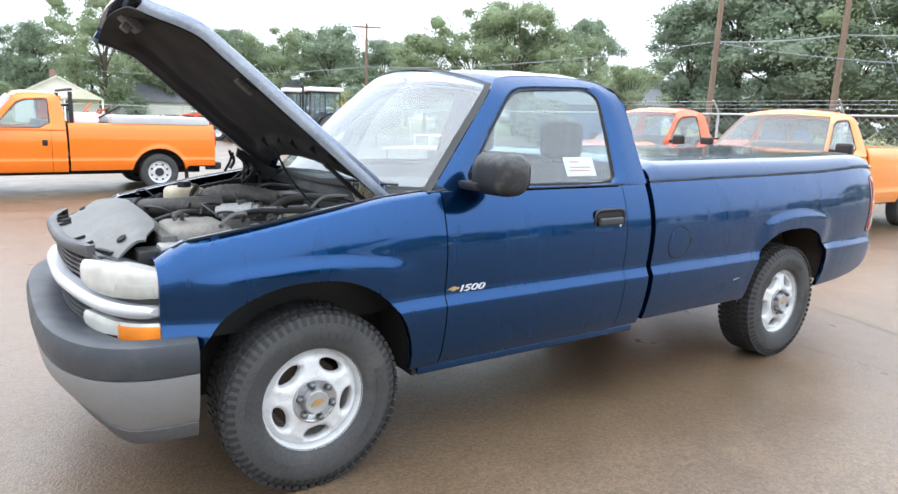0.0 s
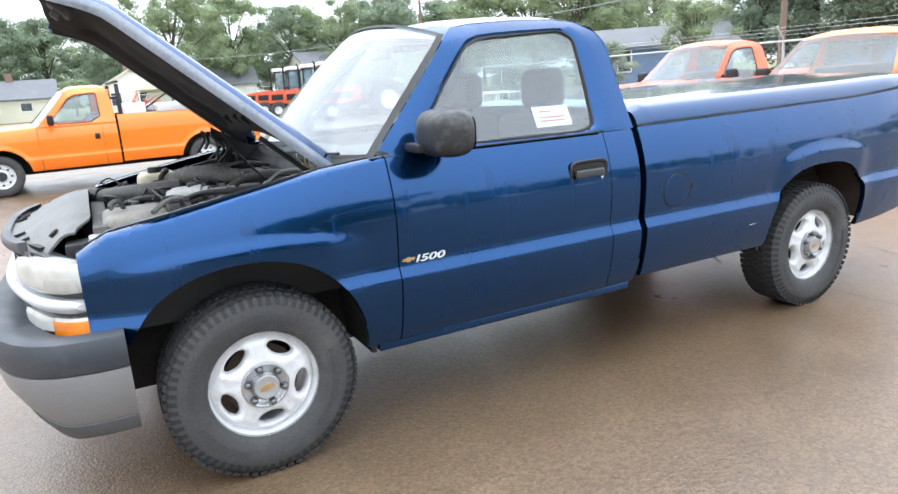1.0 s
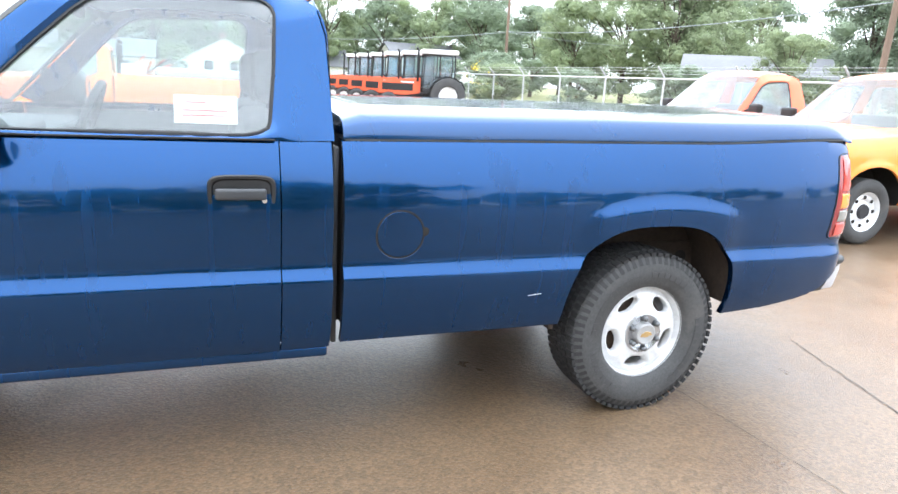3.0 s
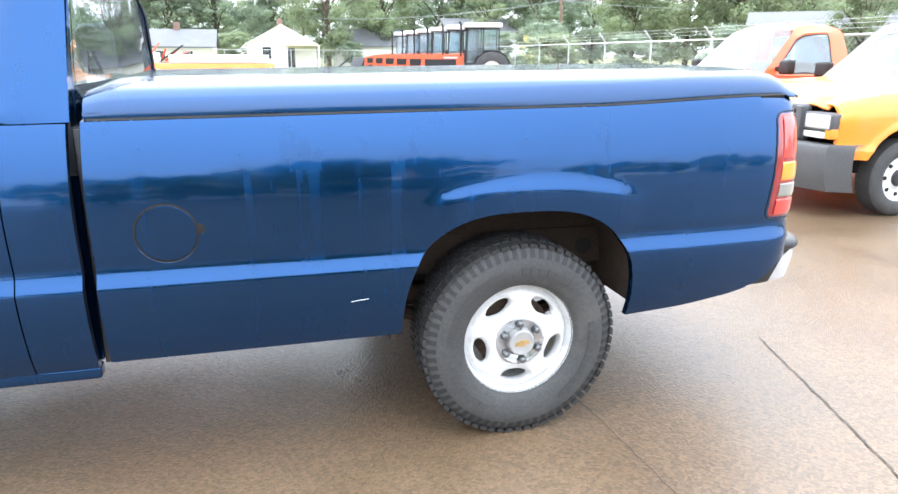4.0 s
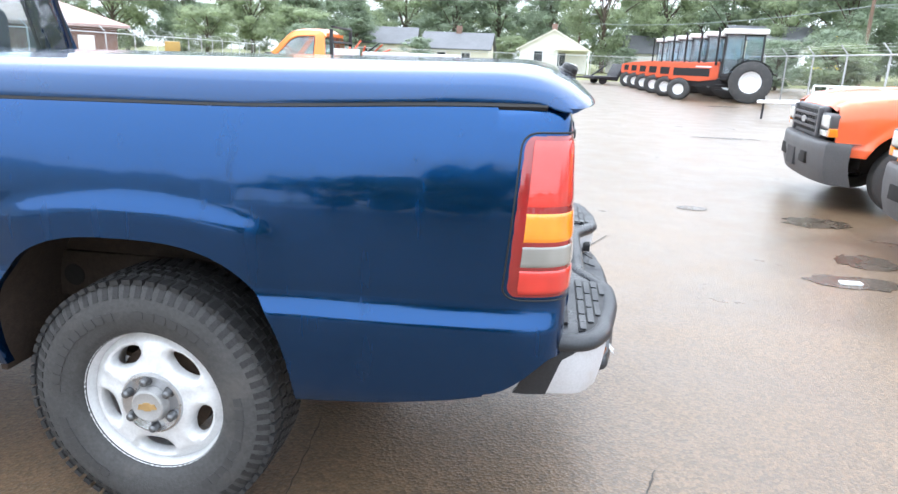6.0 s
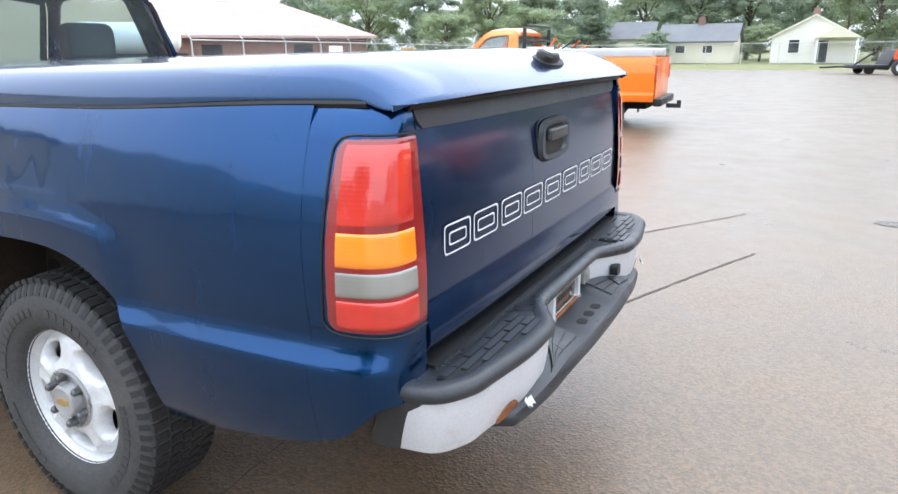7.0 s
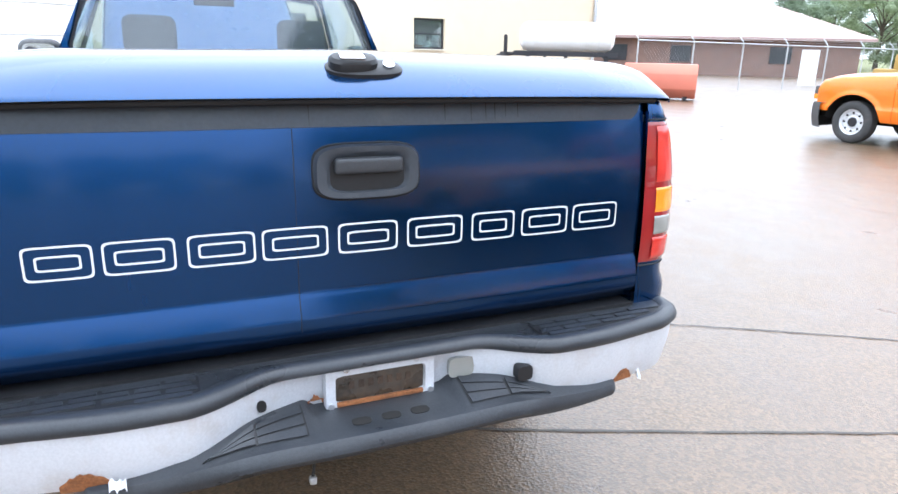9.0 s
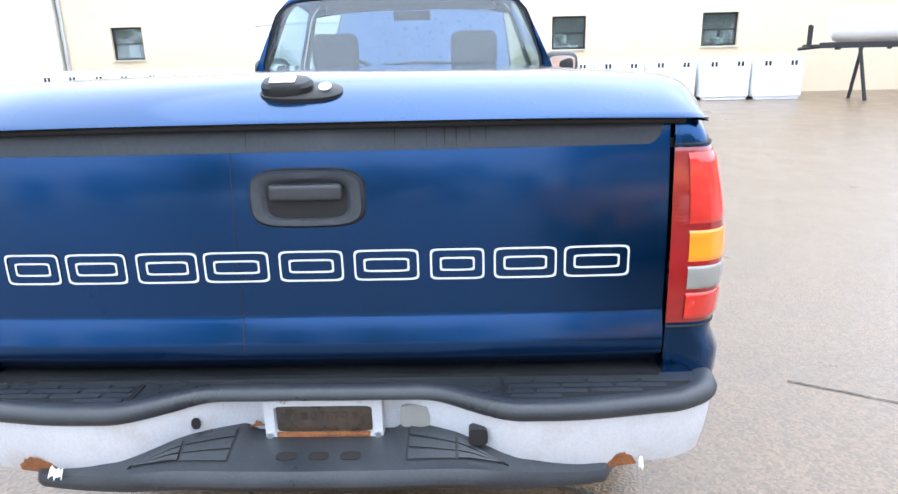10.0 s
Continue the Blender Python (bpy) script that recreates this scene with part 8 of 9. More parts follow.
# ---- tractors ----
def tractor():
    t = thing("tractor", "orange-red tractor with black cab and white roof, parked in a row", "tractor", "row of tractors")
    bm = bmesh.new()
    prism(bm, [(-1.05, 0.78), (-1.0, 1.30), (-0.4, 1.42), (0.9, 1.55), (0.9, 0.85), (0.2, 0.75)], "y", -0.36, 0.36)
    bmesh.ops.bevel(bm, geom=bm.edges[:], offset=0.04, segments=2, affect="EDGES")
    part("hood", bm, M["tractor_red"], t)
    for s in (-1, 1):
        bm = bmesh.new()
        lo, hi = sorted((s * 0.362, s * 0.372))
        box(bm, (-0.85, lo, 0.95), (0.55, hi, 1.26))
        part("side_grille", bm, M["black"], t)
        bm = bmesh.new()
        lo, hi = sorted((s * 0.374, s * 0.378))
        box(bm, (0.0, lo, 1.30), (0.6, hi, 1.36))
        part("side_stripe", bm, M["decal"], t)
    bm = bmesh.new()
    box(bm, (-1.0, -0.25, 0.55), (2.6, 0.25, 0.90), 0.05)
    part("chassis", bm, M["steel_dark"], t)
    bm = bmesh.new()
    for x, y in ((0.98, -0.72), (0.98, 0.72), (1.72, -0.78), (1.72, 0.78), (2.42, -0.66), (2.42, 0.66)):
        cyl(bm, (x, y, 1.0), (x + (0.08 if x < 1.2 else 0), y * 0.93, 2.60), 0.026, n=8)
    for z in (1.0, 2.58):
        k = 1.0 if z < 2 else 0.93
        for a, b in (((0.98, -0.72), (2.42, -0.66)), ((0.98, 0.72), (2.42, 0.66)), ((0.98, -0.72), (0.98, 0.72)), ((2.42, -0.66), (2.42, 0.66))):
            cyl(bm, (a[0], a[1] * k, z), (b[0], b[1] * k, z), 0.026, n=8)
    part("cab_frame", bm, M["black"], t)
    for s in (-1, 1):
        for x0, x1 in ((1.02, 1.70), (1.75, 2.40)):
            bm = bmesh.new()
            bm.faces.new([bm.verts.new(p) for p in ((x0, s * 0.73, 1.06), (x1, s * 0.73, 1.06), (x1, s * 0.685, 2.56), (x0 + 0.05, s * 0.685, 2.56))])
            part("cab_window", bm, M["cab_glass"], t).visible_shadow = False
    bm = bmesh.new()
    box(bm, (0.97, -0.73, 0.80), (2.45, 0.73, 1.12), 0.03)
    part("cab_lower_panel", bm, M["black"], t)
    bm = bmesh.new()
    box(bm, (1.5, -0.22, 1.05), (1.9, 0.22, 1.70), 0.1)
    part("cab_seat", bm, M["black"], t)
    bm = bmesh.new()
    box(bm, (0.88, -0.80, 2.60), (2.55, 0.80, 2.80), 0.07, 3)
    part("cab_roof", bm, M["white_plastic"], t)
    bm = bmesh.new()
    tube(bm, [(0.75, -0.42, 1.4), (0.75, -0.42, 2.75), (0.68, -0.42, 2.85)], 0.05, 10)
    part("exhaust_pipe", bm, M["black"], t)
    for k in range(3):
        bm = bmesh.new()
        box(bm, (0.85, -0.85, 0.42 + 0.22 * k), (1.20, -0.62, 0.46 + 0.22 * k), 0.01)
        part("step", bm, M["steel_dark"], t)
    for s in (-1, 1):
        bm = bmesh.new()
        n = 14
        for i in range(n):
            a0, a1 = radians(20 + 140 * i / n), radians(20 + 140 * (i + 1) / n)
            q = [(2.1 + 0.86 * math.cos(a), 0.80 + 0.86 * math.sin(a)) for a in (a0, a1)]
            lo, hi = sorted((s * 0.66, s * 1.08))
            vs_ = [bm.verts.new((x, y, z)) for (x, z) in q for y in (lo, hi)]
            bm.faces.new((vs_[0], vs_[1], vs_[3], vs_[2]))
        thicken(bm, 0.03)
        part("mudguard", bm, M["black"], t)
        for x, R, W, rimr, y in ((2.1, 0.80, 0.22, 0.42, 0.92), (-0.55, 0.42, 0.14, 0.22, 0.78)):
            wh = new("wheel")
            wh.parent = t
            wh.matrix_local = pose(x, s * y, R, 0, 0, 0 if s < 0 else 180)
            bm = tyre_mesh(R, W, rimr)
            for i in range(22):
                a = 2 * math.pi * i / 22
                for sd in (-1, 1):
                    vs_ = box(bm, (R - 0.03, 0.0, -0.03), (R + 0.03, sd * W * 0.9, 0.03) if sd > 0 else (R + 0.03, 0.0, 0.03))
                    if sd < 0:
                        for v in vs_:
                            v.co.y = v.co.y if v.co.y else v.co.y
                    bmesh.ops.transform(bm, matrix=Matrix.Rotation(-a - 0.14 * (sd < 0), 4, "Y"), verts=vs_)
            part("tyre", bm, M["rubber"], wh)
            bm = bmesh.new()
            spin(bm, [(0.001, -W * 0.35), (rimr * 0.4, -W * 0.35), (rimr * 0.5, -W * 0.2), (rimr * 0.85, -W * 0.3), (rimr * 0.97, -W * 0.75), (rimr * 1.03, -W * 0.75)], 32)
            part("rim", bm, M["white_plastic"], wh)
    return t


tr = tractor()
for k in range(6):
    m = Matrix.Translation((12.35 - 0.13 * k, 26.9 + 2.7 * k, 0)) @ Matrix.Rotation(radians(-14), 4, "Z") @ Matrix.Translation((-2.1, 0, 0))
    if k == 0:
        tr.matrix_world = m
    else:
        copy_thing(tr, m)

# mower behind the row, white trailer
mower = thing("mower_deck", "small folded dark steel mower deck", "mower")
bm = bmesh.new()
box(bm, (-0.9, -0.9, 0.3), (0.7, 0.9, 0.5), 0.05)
box(bm, (0.4, -0.8, 0.5), (0.6, 0.8, 1.6), 0.05, m=Matrix.Rotation(radians(25), 4, "Y"))
part("deck", bm, M["steel_dark"], mower)
bm = bmesh.new()
for p0, p1 in (((-1.6, 0, 0.4), (-0.8, -0.5, 0.4)), ((-1.6, 0, 0.4), (-0.8, 0.5, 0.4)), ((-0.7, 0, 0.5), (0.3, 0, 1.2)), ((-2.4, 0.3, 0.35), (-1.4, 0, 0.4))):
    cyl(bm, p0, p1, 0.05, n=8)
for y in (-0.7, 0.7):
    cyl(bm, (-0.2, y - 0.08, 0.25), (-0.2, y + 0.08, 0.25), 0.25, n=16)
part("frame", bm, M["steel_dark"], mower)
mower.matrix_world = pose(7.6, 43.0, 0, 0, 0, 20)
trailer = thing("utility_trailer", "small white flat utility trailer with a long tongue", "trailer")
bm = bmesh.new()
for p0, p1 in (((0, 0, 0.48), (1.5, -0.6, 0.50)), ((0, 0, 0.48), (1.5, 0.6, 0.50)), ((1.5, -0.7, 0.5), (3.2, -0.7, 0.5)), ((1.5, 0.7, 0.5), (3.2, 0.7, 0.5)), ((1.5, -0.7, 0.5), (1.5, 0.7, 0.5)), ((3.2, -0.7, 0.5), (3.2, 0.7, 0.5))):
    cyl(bm, p0, p1, 0.05, n=8)
for x in (1.5, 2.1, 2.7, 3.2):
    for y in (-0.7, 0.7):
        cyl(bm, (x, y, 0.5), (x, y, 0.95), 0.03, n=6)
for y in (-0.7, 0.7):
    cyl(bm, (1.5, y, 0.95), (3.2, y, 0.95), 0.03, n=6)
part("frame", bm, M["white_plastic"], trailer)
bm = bmesh.new()
box(bm, (1.5, -0.7, 0.5), (3.2, 0.7, 0.53))
part("deck", bm, M["white_plastic"], trailer)
bm = bmesh.new()
cyl(bm, (0.15, 0, 0.02), (0.15, 0, 0.6), 0.03, n=8)
part("jack_stand", bm, M["steel_dark"], trailer)
for y in (-0.85, 0.85):
    bm = bmesh.new()
    cyl(bm, (2.4, y - 0.08, 0.3), (2.4, y + 0.08, 0.3), 0.3, n=20)
    part("wheel", bm, M["rubber"], trailer)
trailer.matrix_world = pose(10.1, 17.4, 0, 0, 0, -6)


# ---- buildings ----
# cream service building with windows
WX = -15.0
bm = bmesh.new()
WINS = [(-10.2, -9.25), (3.0, 4.0), (7.4, 8.45)]
ys = [-11.7] + [v for w_ in WINS for v in w_] + [14.3]
for y0, y1 in zip(ys, ys[1:]):
    if (y0, y1) in WINS:
        box(bm, (WX - 0.25, y0, 0), (WX, y1, 1.38))
        box(bm, (WX - 0.25, y0, 2.32), (WX, y1, 6.2))
    else:
        box(bm, (WX - 0.25, y0, 0), (WX, y1, 6.2))
box(bm, (WX - 14, 14.05, 0), (WX - 0.25, 14.3, 6.2))
solo("wall_east", bm, M["beige_wall"], "cream painted wall of the service building", "wall", kind="structure")
bm = bmesh.new()
box(bm, (WX - 14, -40, 0), (WX + 0.15, -11.75, 6.6))
solo("wall_white", bm, M["house_white"], "plain white wall beside the cream building", "wall", kind="structure")
bm = bmesh.new()
cyl(bm, (WX + 0.06, -11.6, 0), (WX + 0.06, -11.6, 6.2), 0.05, n=10)
solo("downpipe", bm, M["galv"], "grey downpipe on the wall corner", "pipe", kind="structure")
bm = bmesh.new()
cyl(bm, (WX + 0.08, 14.15, 0), (WX + 0.08, 14.15, 6.2), 0.06, n=10)
solo("downpipe", bm, M["galv"], "grey downpipe on the wall corner", "pipe", kind="structure")
bm = bmesh.new()
box(bm, (WX - 14, -11.7, 6.2), (WX + 0.3, 14.6, 6.45))
solo("flat_roof", bm, M["roof_grey"], "flat grey roof of the service building", "roof", kind="structure")
for i, (y0, y1) in enumerate(WINS):
    w_ob = thing("window_%d" % (i + 1), "steel framed window with clutter behind it", "window", "service windows", "structure")
    bm = bmesh.new()
    for a, b in (((y0, 1.38), (y1, 1.43)), ((y0, 2.27), (y1, 2.32)), ((y0, 1.43), (y0 + 0.05, 2.27)), ((y1 - 0.05, 1.43), (y1, 2.27)), ((y0 + 0.05, 1.83), (y1 - 0.05, 1.86))):
        box(bm, (WX - 0.16, a[0], a[1]), (WX - 0.10, b[0], b[1]))
    part("window_frame", bm, M["steel_dark"], w_ob)
    bm = bmesh.new()
    box(bm, (WX - 0.14, y0 + 0.05, 1.43), (WX - 0.13, y1 - 0.05, 2.27))
    part("window_pane", bm, M["glass"], w_ob).visible_shadow = False
    bm = bmesh.new()
    box(bm, (WX - 0.02, y0 - 0.04, 1.34), (WX + 0.06, y1 + 0.04, 1.38))
    part("window_sill", bm, M["house_cream"], w_ob)
    bm = bmesh.new()
    box(bm, (WX - 1.3, y0 - 0.5, 0.6), (WX - 1.2, y1 + 0.5, 2.9))
    part("room_back", bm, M["inside"], w_ob)
    rr = random.Random(i)
    for k in range(5):
        bm = bmesh.new()
        yy = lerp(y0, y1, rr.uniform(0.15, 0.85))
        zz = 1.38 + rr.uniform(0, 0.1)
        box(bm, (WX - 0.6, yy - 0.14, zz), (WX - 0.35, yy + 0.14, zz + rr.uniform(0.1, 0.5)), 0.01)
        part("stored_box", bm, M[rr.choice(("white_trim", "rust", "grey_print", "paper"))], w_ob)

# white poly blocks stored along the cream wall
blk = None
r = random.Random(11)


def block():
    t = thing("storage_crate", "white moulded plastic crate standing by the wall", "crate", "white crates")
    bm = bmesh.new()
    box(bm, (-0.52, -0.62, 0.06), (0.52, 0.62, 1.12), 0.05, 3)
    part("body", bm, M["white_plastic"], t)
    for x in (-0.4, 0.4):
        bm = bmesh.new()
        box(bm, (x - 0.08, -0.58, 0.0), (x + 0.08, 0.58, 0.07), 0.01)
        part("runner", bm, M["white_plastic"], t)
    for y in (-0.38, -0.28, 0.30, 0.40):
        bm = bmesh.new()
        box(bm, (0.515, y - 0.03, 0.86), (0.53, y + 0.03, 0.98), 0.004)
        part("hand_hole", bm, M["steel_dark"], t)
    return t


spots = [(-12.75, 8.55, 2), (-12.9, 7.25, 0), (-13.1, 5.9, 1), (-13.2, 4.55, 0), (-13.2, 3.2, -1), (-13.2, -3.4, 0), (-13.1, -4.8, 1), (-13.0, -6.2, 0), (-12.9, -7.6, -2), (-12.8, -9.0, 0), (-12.8, -10.4, 0)]
blk = block()
blk.matrix_world = pose(*spots[0][:2], 0, 0, 0, spots[0][2])
for x, y, a in spots[1:]:
    copy_thing(blk, pose(x, y, 0, 0, 0, a))

# upright white tank between the truck and the cream wall
upright = thing("storage_tank", "tall white upright plastic storage tank with ribbed sides", "tank")
bm = bmesh.new()
spin(bm, [(1.20, 0.0), (1.25, 0.05), (1.25, 2.95), (1.20, 3.10), (0.85, 3.30), (0.30, 3.42), (0.0008, 3.44)], 56)
part("shell", bm, M["tank_white"], upright)
for z in (0.5, 1.0, 1.5, 2.0, 2.5):
    bm = bmesh.new()
    spin(bm, [(1.252, z - 0.04), (1.268, z - 0.025), (1.268, z + 0.025), (1.252, z + 0.04)], 56)
    part("rib", bm, M["tank_white"], upright)
bm = bmesh.new()
cyl(bm, (0, 3.42, 0), (0, 3.52, 0), 0.26, 0.25, 28)
part("lid", bm, M["black"], upright)
upright.matrix_world = pose(-8.4, -2.58, 0, 90, 0, 0)

# tank on a stand
tank = thing("tank_on_stand", "white horizontal plastic tank on a black steel stand", "tank")
bm = bmesh.new()
n = 32
prof = [(0.02, -1.36), (0.22, -1.34), (0.36, -1.25), (0.41, -1.10), (0.41, 1.10), (0.36, 1.25), (0.22, 1.34), (0.02, 1.36)]
spin(bm, prof, 32)
for v in bm.verts:
    v.co.z += 1.80
part("tank_shell", bm, M["tank_white"], tank)
for y in (-0.9, -0.45, 0, 0.45, 0.9):
    bm = bmesh.new()
    spin(bm, [(0.412, y - 0.02), (0.42, y - 0.02), (0.42, y + 0.02), (0.412, y + 0.02)], 32)
    for v in bm.verts:
        v.co.z += 1.80
    part("tank_band", bm, M["tank_white"], tank)
bm = bmesh.new()
for x in (-0.3, 0.3):
    box(bm, (x - 0.05, -1.5, 1.26), (x + 0.05, 1.45, 1.40))
for y in (-1.1, 0, 1.1):
    box(bm, (-0.35, y - 0.05, 1.22), (0.35, y + 0.05, 1.30))
part("stand_frame", bm, M["steel_dark"], tank)
for x, y, x1, y1 in ((-0.3, -0.6, -0.35, -0.75), (0.3, -0.6, 0.35, -0.35), (-0.3, 1.2, -0.35, 1.3), (0.3, 1.1, 0.35, 1.25)):
    bm = bmesh.new()
    cyl(bm, (x, y, 1.26), (x1, y1, 0), 0.045, n=8)
    part("stand_leg", bm, M["steel_dark"], tank)
bm = bmesh.new()
for a, b in (((-0.05, -1.75, 1.3), (-0.05, -1.75, 1.80)), ((0.35, -1.75, 1.3), (0.35, -1.75, 1.80)), ((-0.05, -1.75, 1.80), (0.35, -1.75, 1.80)), ((-0.05, -1.9, 1.32), (0.35, -1.45, 1.32)), ((0.15, -1.5, 1.3), (0.15, -2.0, 1.25))):
    cyl(bm, a, b, 0.04, n=8)
part("pump_frame", bm, M["steel_dark"], tank)
tank.matrix_world = pose(-11.35, 10.75, 0, 0, 0, -32)
hop = thing("spreader_hopper", "faded red steel spreader hopper", "hopper")
bm = bmesh.new()
oct_ = [(-0.25, 0.06), (0.25, 0.06), (0.55, 0.35), (0.55, 0.80), (0.35, 1.10), (-0.35, 1.10), (-0.55, 0.80), (-0.55, 0.35)]
prism(bm, oct_, "y", -1.1, 1.1)
bmesh.ops.bevel(bm, geom=bm.edges[:], offset=0.02, segments=1, affect="EDGES")
part("shell", bm, M["hopper_red"], hop)
for y in (-0.8, 0.8):
    bm = bmesh.new()
    box(bm, (-0.35, y - 0.06, 0.0), (0.35, y + 0.06, 0.12))
    part("skid", bm, M["steel_dark"], hop)
hop.matrix_world = pose(-11.6, 14.5, 0, 0, 0, -42)

# brown brick building with a hipped roof
A, B = Vector((-38.0, 27.5, 0)), Vector((-26.3, 43.6, 0))
d = (B - A).normalized()
nrm = Vector((d.y, -d.x, 0))
brick_h = thing("brick_building", "long low brown brick building with a pale red hipped roof", "building")
bm = bmesh.new()
pts = [A, B, B - nrm * 12, A - nrm * 12]
lo = [bm.verts.new(p) for p in pts]
hi = [bm.verts.new(p + Vector((0, 0, 2.6))) for p in pts]
for i in range(4):
    j = (i + 1) % 4
    bm.faces.new((lo[i], lo[j], hi[j], hi[i]))
part("wall", bm, M["brick"], brick_h)
bm = bmesh.new()
e = 0.7
ev = [A - d * e + nrm * e, B + d * e + nrm * e, B + d * e - nrm * (12 + e), A - d * e - nrm * (12 + e)]
rg = [A + d * 5.5 - nrm * 6, B - d * 5.5 - nrm * 6]
vb = [bm.verts.new(p + Vector((0, 0, 2.45))) for p in ev]
vt = [bm.verts.new(p + Vector((0, 0, 2.62))) for p in ev]
vr = [bm.verts.new(p + Vector((0, 0, 5.4))) for p in rg]
for i in range(4):
    j = (i + 1) % 4
    bm.faces.new((vb[i], vb[j], vt[j], vt[i]))
bm.faces.new((vt[0], vt[1], vr[1], vr[0]))
bm.faces.new((vt[1], vt[2], vr[1]))
bm.faces.new((vt[2], vt[3], vr[0], vr[1]))
bm.faces.new((vt[3], vt[0], vr[0]))
bm.faces.new(vb[::-1])
part("roof", bm, M["roof_pink"], brick_h, sharp=5)
for k in (0.2, 0.42, 0.75):
    p = A.lerp(B, k)
    bm = bmesh.new()
    box(bm, (-0.7, -0.05, 0.9), (0.7, 0.04, 2.0))
    wob = part("window", bm, M["pane"], brick_h)
    wob.matrix_local = Matrix.Translation(p + nrm * 0.02) @ Matrix.Rotation(math.atan2(d.y, d.x), 4, "Z")


# ---- houses ----
def house(name, label, w, dpt, eave, ridge, m_wall, m_roof, along_x, wins, porch=False, chimney=False):
    """A gabled house; the ridge runs along x or along y; windows are (x, z, w, h) on the side towards -y."""
    t = thing(name, label, "house")
    bm = bmesh.new()
    if along_x:
        prof = [(-dpt / 2, 0), (dpt / 2, 0), (dpt / 2, eave), (0, ridge - 0.12), (-dpt / 2, eave)]
        prism(bm, prof, "x", -w / 2, w / 2)
    else:
        prof = [(-w / 2, 0), (w / 2, 0), (w / 2, eave), (0, ridge - 0.12), (-w / 2, eave)]
        prism(bm, prof, "y", -dpt / 2, dpt / 2)
    part("wall", bm, m_wall, t, sharp=10)
    half = (dpt if along_x else w) / 2
    run = (w if along_x else dpt) / 2 + 0.35
    k = (ridge - eave) / half
    for s in (-1, 1):
        bm = bmesh.new()
        prof = [(0, ridge), (s * (half + 0.4), ridge - k * (half + 0.4)), (s * (half + 0.4), ridge - k * (half + 0.4) - 0.12), (0, ridge - 0.12)]
        prism(bm, prof, "x" if along_x else "y", -run, run)
        part("roof", bm, m_roof, t, sharp=10)
    for x, z, ww, hh in wins:
        bm = bmesh.new()
        box(bm, (x - ww / 2 - 0.08, -dpt / 2 - 0.05, z - hh / 2 - 0.08), (x + ww / 2 + 0.08, -dpt / 2 + 0.02, z + hh / 2 + 0.08))
        wn_ = part("window", bm, M["white_trim"], t)
        bm = bmesh.new()
        box(bm, (x - ww / 2, -dpt / 2 - 0.07, z - hh / 2), (x + ww / 2, -dpt / 2 - 0.052, z + hh / 2))
        part("pane", bm, M["pane"], wn_)
    if porch:
        bm = bmesh.new()
        prism(bm, [(0.2, 2.35), (3.9, 2.35), (2.05, 3.35)], "y", -dpt / 2 - 2.0, -dpt / 2)
        part("porch_roof", bm, M["house_cream"], t, sharp=10)
        for x in (0.4, 3.7):
            bm = bmesh.new()
            box(bm, (x - 0.08, -dpt / 2 - 1.9, 0), (x + 0.08, -dpt / 2 - 1.74, 2.35))
            part("porch_post", bm, M["white_trim"], t)
        bm = bmesh.new()
        box(bm, (0.4, -dpt / 2 - 0.06, 0.1), (1.3, -dpt / 2 - 0.04, 2.1))
        part("door", bm, M["pane"], t)
    if chimney:
        bm = bmesh.new()
        box(bm, (-0.3, -0.3, ridge - 0.6), (0.3, 0.3, ridge + 0.7))
        part("chimney", bm, M["brick"], t)
    return t


h1 = house("white_house", "small white gabled house with a front porch", 7.2, 8, 2.6, 4.55, M["house_white"], M["house_white"], False, [(-1.6, 1.6, 0.9, 1.2)], True, True)
h1.matrix_world = pose(4.4, 78, 0)
h2 = house("cream_house", "low pale cream house with a grey roof", 7.4, 6, 2.4, 4.0, M["house_cream"], M["roof_grey"], True, [(-1.5, 1.4, 0.9, 0.7), (1.2, 1.4, 0.9, 0.7)], False, True)
h2.matrix_world = pose(-6.3, 77, 0)
h3 = house("far_house", "pale two-storey house with a grey roof", 9, 8, 4.6, 6.2, M["house_white"], M["roof_grey"], True, [(-2, 3.6, 1, 1.3), (2, 3.6, 1, 1.3), (-2, 1.4, 1, 1.3)])
h3.matrix_world = pose(30, 88, 0)
h4 = house("blue_house", "blue clapboard house with a grey shingle roof and white trim", 8.5, 7.5, 2.95, 4.2, M["house_blue"], M["roof_grey"], True, [(-2.6, 1.9, 0.8, 1.3), (1.5, 1.9, 0.9, 1.2)])
h4.matrix_world = pose(36.5, 33.5, 0, 0, 0, -40)
h5 = house("blue_house", "blue house with white gable trim", 7, 9, 3.2, 5.2, M["house_blue"], M["roof_grey"], False, [(0, 1.6, 0.9, 1.1)])
h5.matrix_world = pose(69.3, 38.6, 0, 0, 0, -60)
h6 = house("grey_house", "grey house among the trees", 9, 7, 2.9, 4.8, M["house_cream"], M["roof_grey"], True, [(-2, 1.5, 1, 1)])
h6.matrix_world = pose(-18, 88, 0, 0, 0, 8)
h7 = house("grey_house", "grey house among the trees", 9, 7, 2.8, 4.8, M["house_white"], M["roof_grey"], True, [(-2, 1.5, 1, 1)])
h7.matrix_world = pose(16, 92, 0, 0, 0, -6)
# pale rounded shape put in as a tarpaulin cover
bm = bmesh.new()
bmesh.ops.create_uvsphere(bm, u_segments=24, v_segments=12, radius=1)
